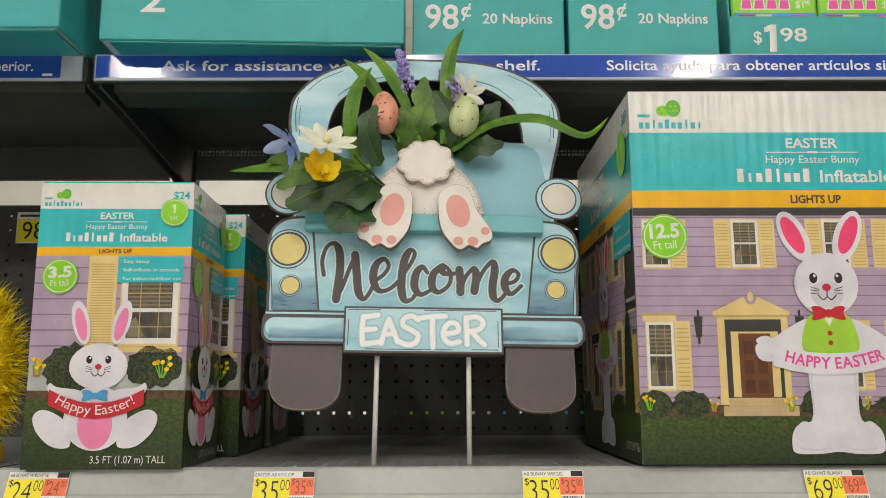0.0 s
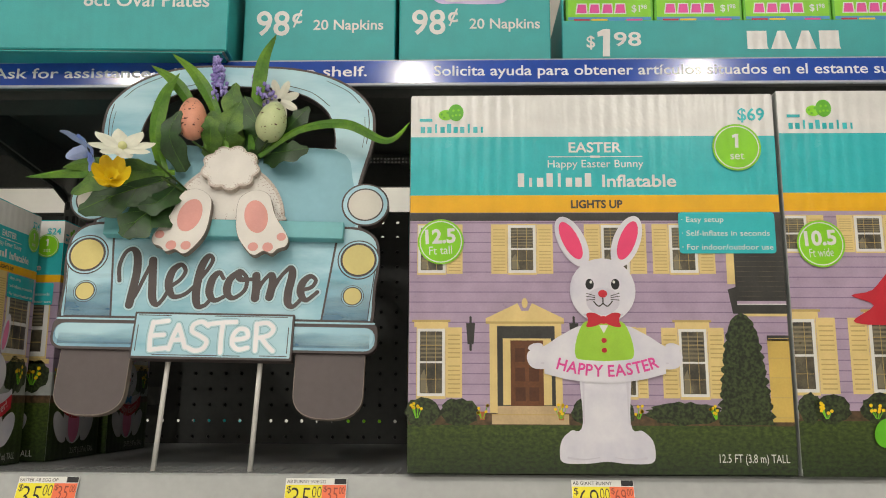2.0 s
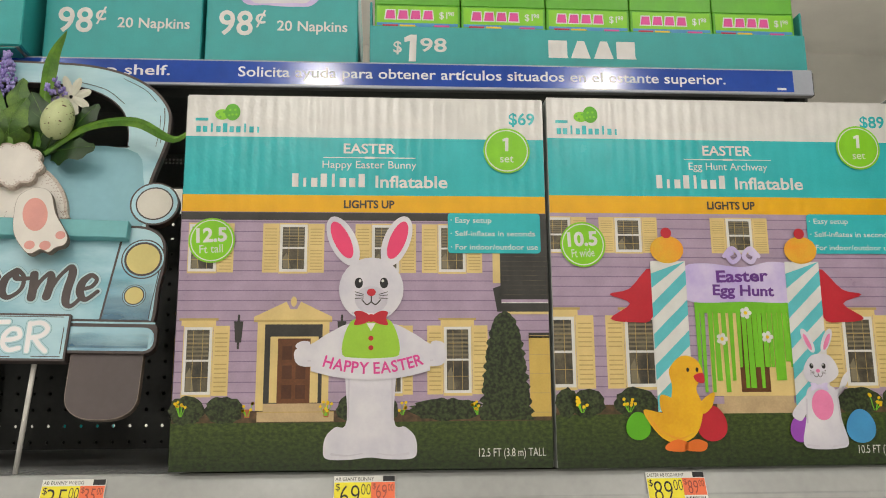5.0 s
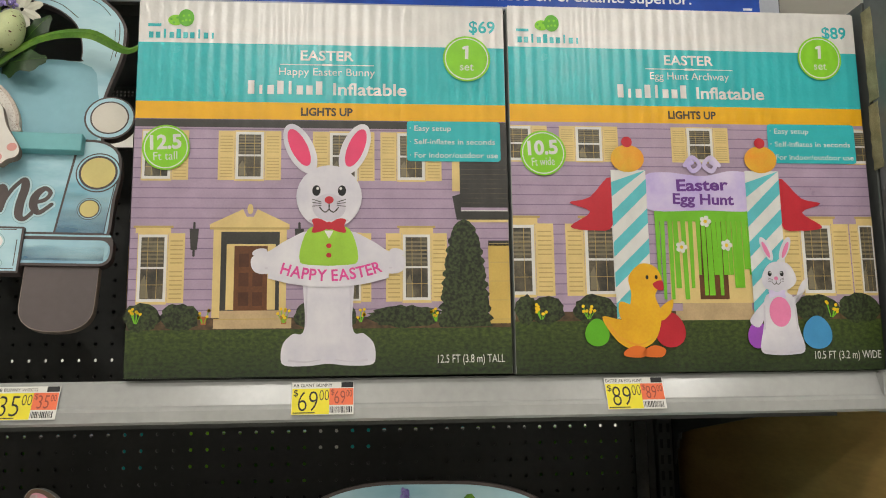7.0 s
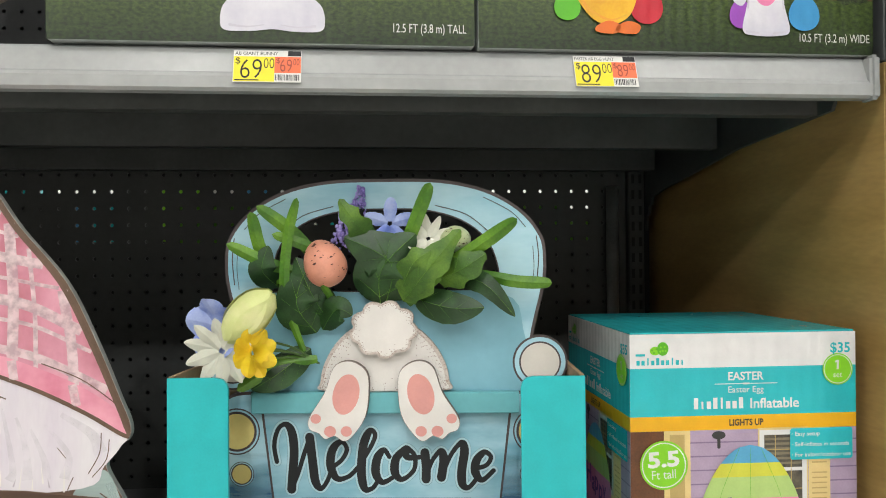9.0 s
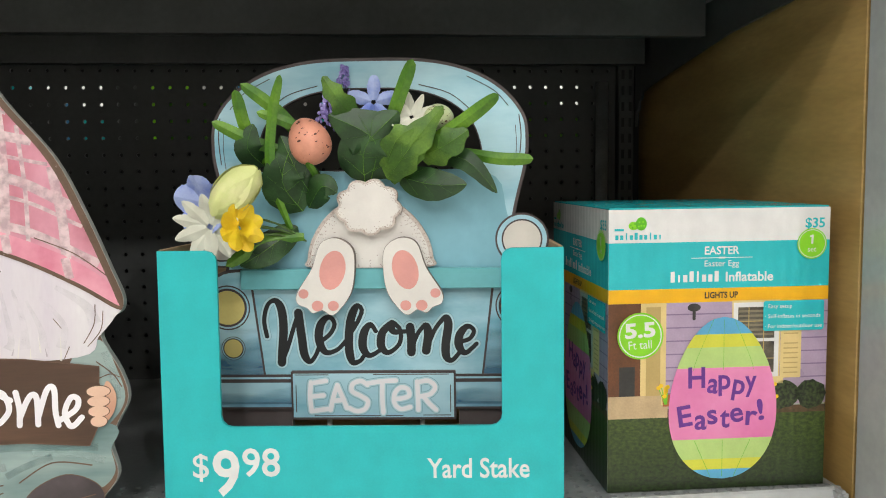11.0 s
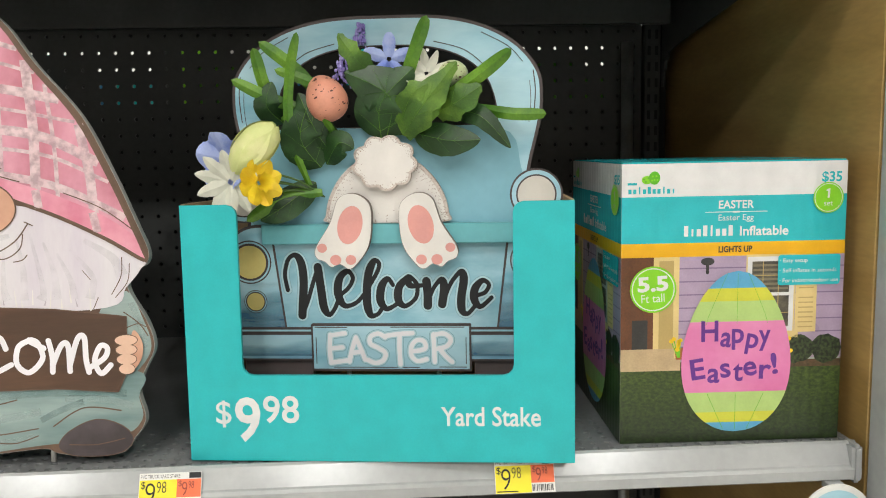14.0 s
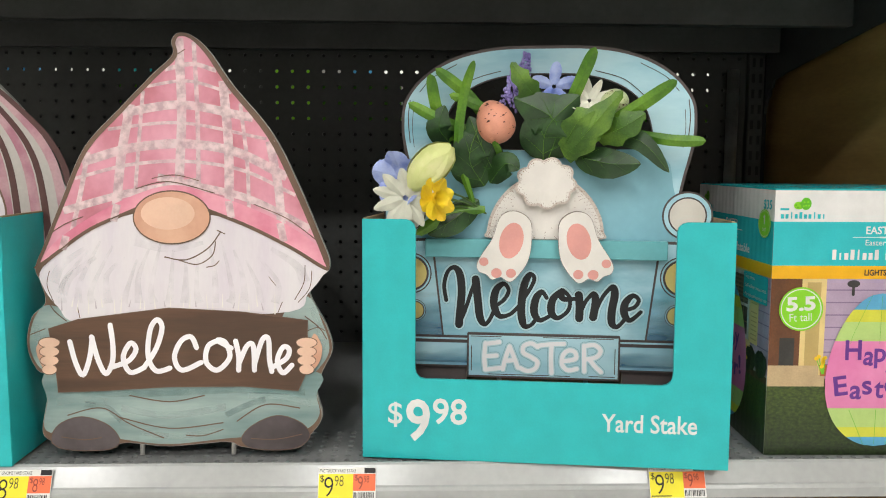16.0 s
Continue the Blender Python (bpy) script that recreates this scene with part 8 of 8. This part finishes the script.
def egg_kit(m):
    k = thing("egg_kit", m, "lime green egg colouring kit carton with pink lettering blocks", "box", "egg colouring kits")
    part("carton", block(0, 0.110, 0, 0.05, 0, 0.085, 0.0008), LIME_D, k)
    q = Art()
    q.rect(0.003, 0.056, 0.107, 0.060, BLUEP, 1)
    q.rect(0.003, 0.060, 0.107, 0.083, LIME, 1)
    for i in range(4):
        q.poly([(0.012 + 0.0162 * i, 0.064), (0.0275 + 0.0162 * i, 0.064), (0.0265 + 0.0162 * i, 0.0785), (0.014 + 0.0162 * i, 0.0785)], WHITE, 2)
        q.poly([(0.0135 + 0.0162 * i, 0.0655), (0.0262 + 0.0162 * i, 0.0655), (0.0252 + 0.0162 * i, 0.077), (0.0155 + 0.0162 * i, 0.077)], MAGENTA, 3)
    q.text("$1", 0.083, 0.067, 0.013, WHITE, 2, 0.0, 0.01)
    q.text("98", 0.0945, 0.071, 0.008, WHITE, 2, 0.0, 0.01)
    for i, m2 in enumerate((RED, DAFF, BLUEP, MAGENTA)):
        q.rect(0.01 + 0.022 * i, 0.053, 0.03 + 0.022 * i, 0.0575, m2, 2)
    q.put("front_print", k, pose(0, -0.0002, 0))
    return k


kit = egg_kit(pose(0.372, 0.9905, TOP + 0.0035, 0, 0, 0.4))
for i in range(1, 5):
    copy_thing(kit, pose(0.372 + 0.1115 * i, 0.9905 + 0.0008 * i, TOP + 0.0035, 0, 0, 0.4))
for i in range(5):
    copy_thing(kit, pose(0.372 + 0.1115 * i, 0.9915 + 0.0008 * i, TOP + 0.0890, 0, 0, 0.4))

# ---- the bay's edge ----
tin = thing("tinsel_decoration", pose(-0.478, 0.852, DECK_HI), "shaggy yellow tinsel Easter decoration standing on the shelf", "decoration")
rnd = random.Random(9)
verts, faces = [], []
for i in range(2600):
    th, z = rnd.uniform(0, 2 * math.pi), rnd.uniform(-1, 1)
    n = Vector((math.cos(th) * math.sqrt(1 - z * z), math.sin(th) * math.sqrt(1 - z * z), z))
    p = Vector((n.x * 0.042, n.y * 0.035, 0.098 + n.z * 0.080))
    d = (n + Vector((rnd.uniform(-0.7, 0.7), rnd.uniform(-0.7, 0.7), rnd.uniform(-0.7, 0.7)))).normalized()
    s = d.cross(Vector((rnd.uniform(-1, 1), rnd.uniform(-1, 1), rnd.uniform(-1, 1)))).normalized() * 0.0008
    e = p + d * rnd.uniform(0.014, 0.026)
    e.z = max(e.z, 0.001)
    base = len(verts)
    verts += [tuple(p - s), tuple(p + s), tuple(e)]
    faces.append((base, base + 1, base + 2))
link("tinsel", mesh_of("tinsel", verts, faces, [TINSEL]), tin)
bm = bmesh.new()
bmesh.ops.create_uvsphere(bm, u_segments=20, v_segments=14, radius=1)
for w in bm.verts:
    w.co = Vector((w.co.x * 0.041, w.co.y * 0.034, 0.098 + w.co.z * 0.079))
part("core", bm, PETAL_Y, tin, "", None, True)
part("base", block(-0.03, 0.03, -0.025, 0.025, 0, 0.022, 0.004), PETAL_Y, tin)
for u, y, z, m2, r in ((0.028, -0.042, 0.065, MAGENTA, 0.011), (-0.005, -0.055, 0.125, LIME, 0.013), (0.005, -0.045, 0.155, BLUEP, 0.009)):
    bm = bmesh.new()
    bmesh.ops.create_icosphere(bm, subdivisions=2, radius=r)
    part("bauble", bm, m2, tin, "", pose(u, y, z), True)

pt = thing("peg_tag", pose(-0.697, 1.340, 1.739), "clear pegged holder with a yellow price card on the pegboard", "price tag")
part("card", block(0, 0.050, 0, 0.001, -0.052, 0), PAPER, pt)
a = Art()
a.rect(0.002, -0.050, 0.048, -0.012, YELLOW_TAG, 1)
a.text("98", 0.010, -0.045, 0.042, BLACK_INK, 2, 0.0, 0.0, 0.036)
a.bars([(0, 0.036, 1)], 0.005, -0.008, 0.004, GREY_INK, 2)
a.put("card_print", pt, pose(0, -0.0002, 0))
bm = bmesh.new()
bmesh.ops.create_cone(bm, cap_ends=True, segments=8, radius1=0.002, radius2=0.002, depth=0.056)
part("hook", bm, GALV, pt, "", pose(0.025, 0.026, -0.003, 90, 0, 0))

# a strip of clear tape hanging behind the sign
tp = thing("clear_tape_scrap", pose(-0.291, BACK - 0.02, 1.437, 4, 0, -3), "crumpled strip of clear tape stuck to the pegboard", "tape")
verts, faces = [], []
for i in range(9):
    for j in range(5):
        verts.append((0.006 * i, 0.004 * math.sin(i * 1.7 + j) - 0.002, 0.007 * j + 0.001 * math.sin(i)))
for i in range(8):
    for j in range(4):
        q = i * 5 + j
        faces.append((q, q + 1, q + 6, q + 5))
TAPE = mat("clear_tape", (0.13, 0.13, 0.12), 0.12, 0, 0.05, 40, 0.0)
link("strip", mesh_of("strip", verts, faces, [TAPE], smooth=True), tp)
part("stuck_end", block(0.0, 0.05, 0.006, 0.0175, 0.024, 0.028), TAPE, tp)

# round tag under the lower lip
rt = thing("round_shelf_tag", pose(0.897, 0.786, 0.776), "round white tag with a blue ring clipped under the lip", "shelf tag")
part("disc", slab(oval(0, 0, 0.036, 0.036, 48), 0, 0.0015), PAPER, rt)
a = Art()
a.oval(0, 0, 0.030, 0.030, SKY_PALE, 1, n=40)
a.oval(0, 0, 0.022, 0.022, PAPER, 2, n=40)
a.put("tag_print", rt, pose(0, -0.0002, 0))
part("clip", block(-0.008, 0.008, 0.0016, 0.016, 0.028, 0.036, 0.001), STEEL, rt)
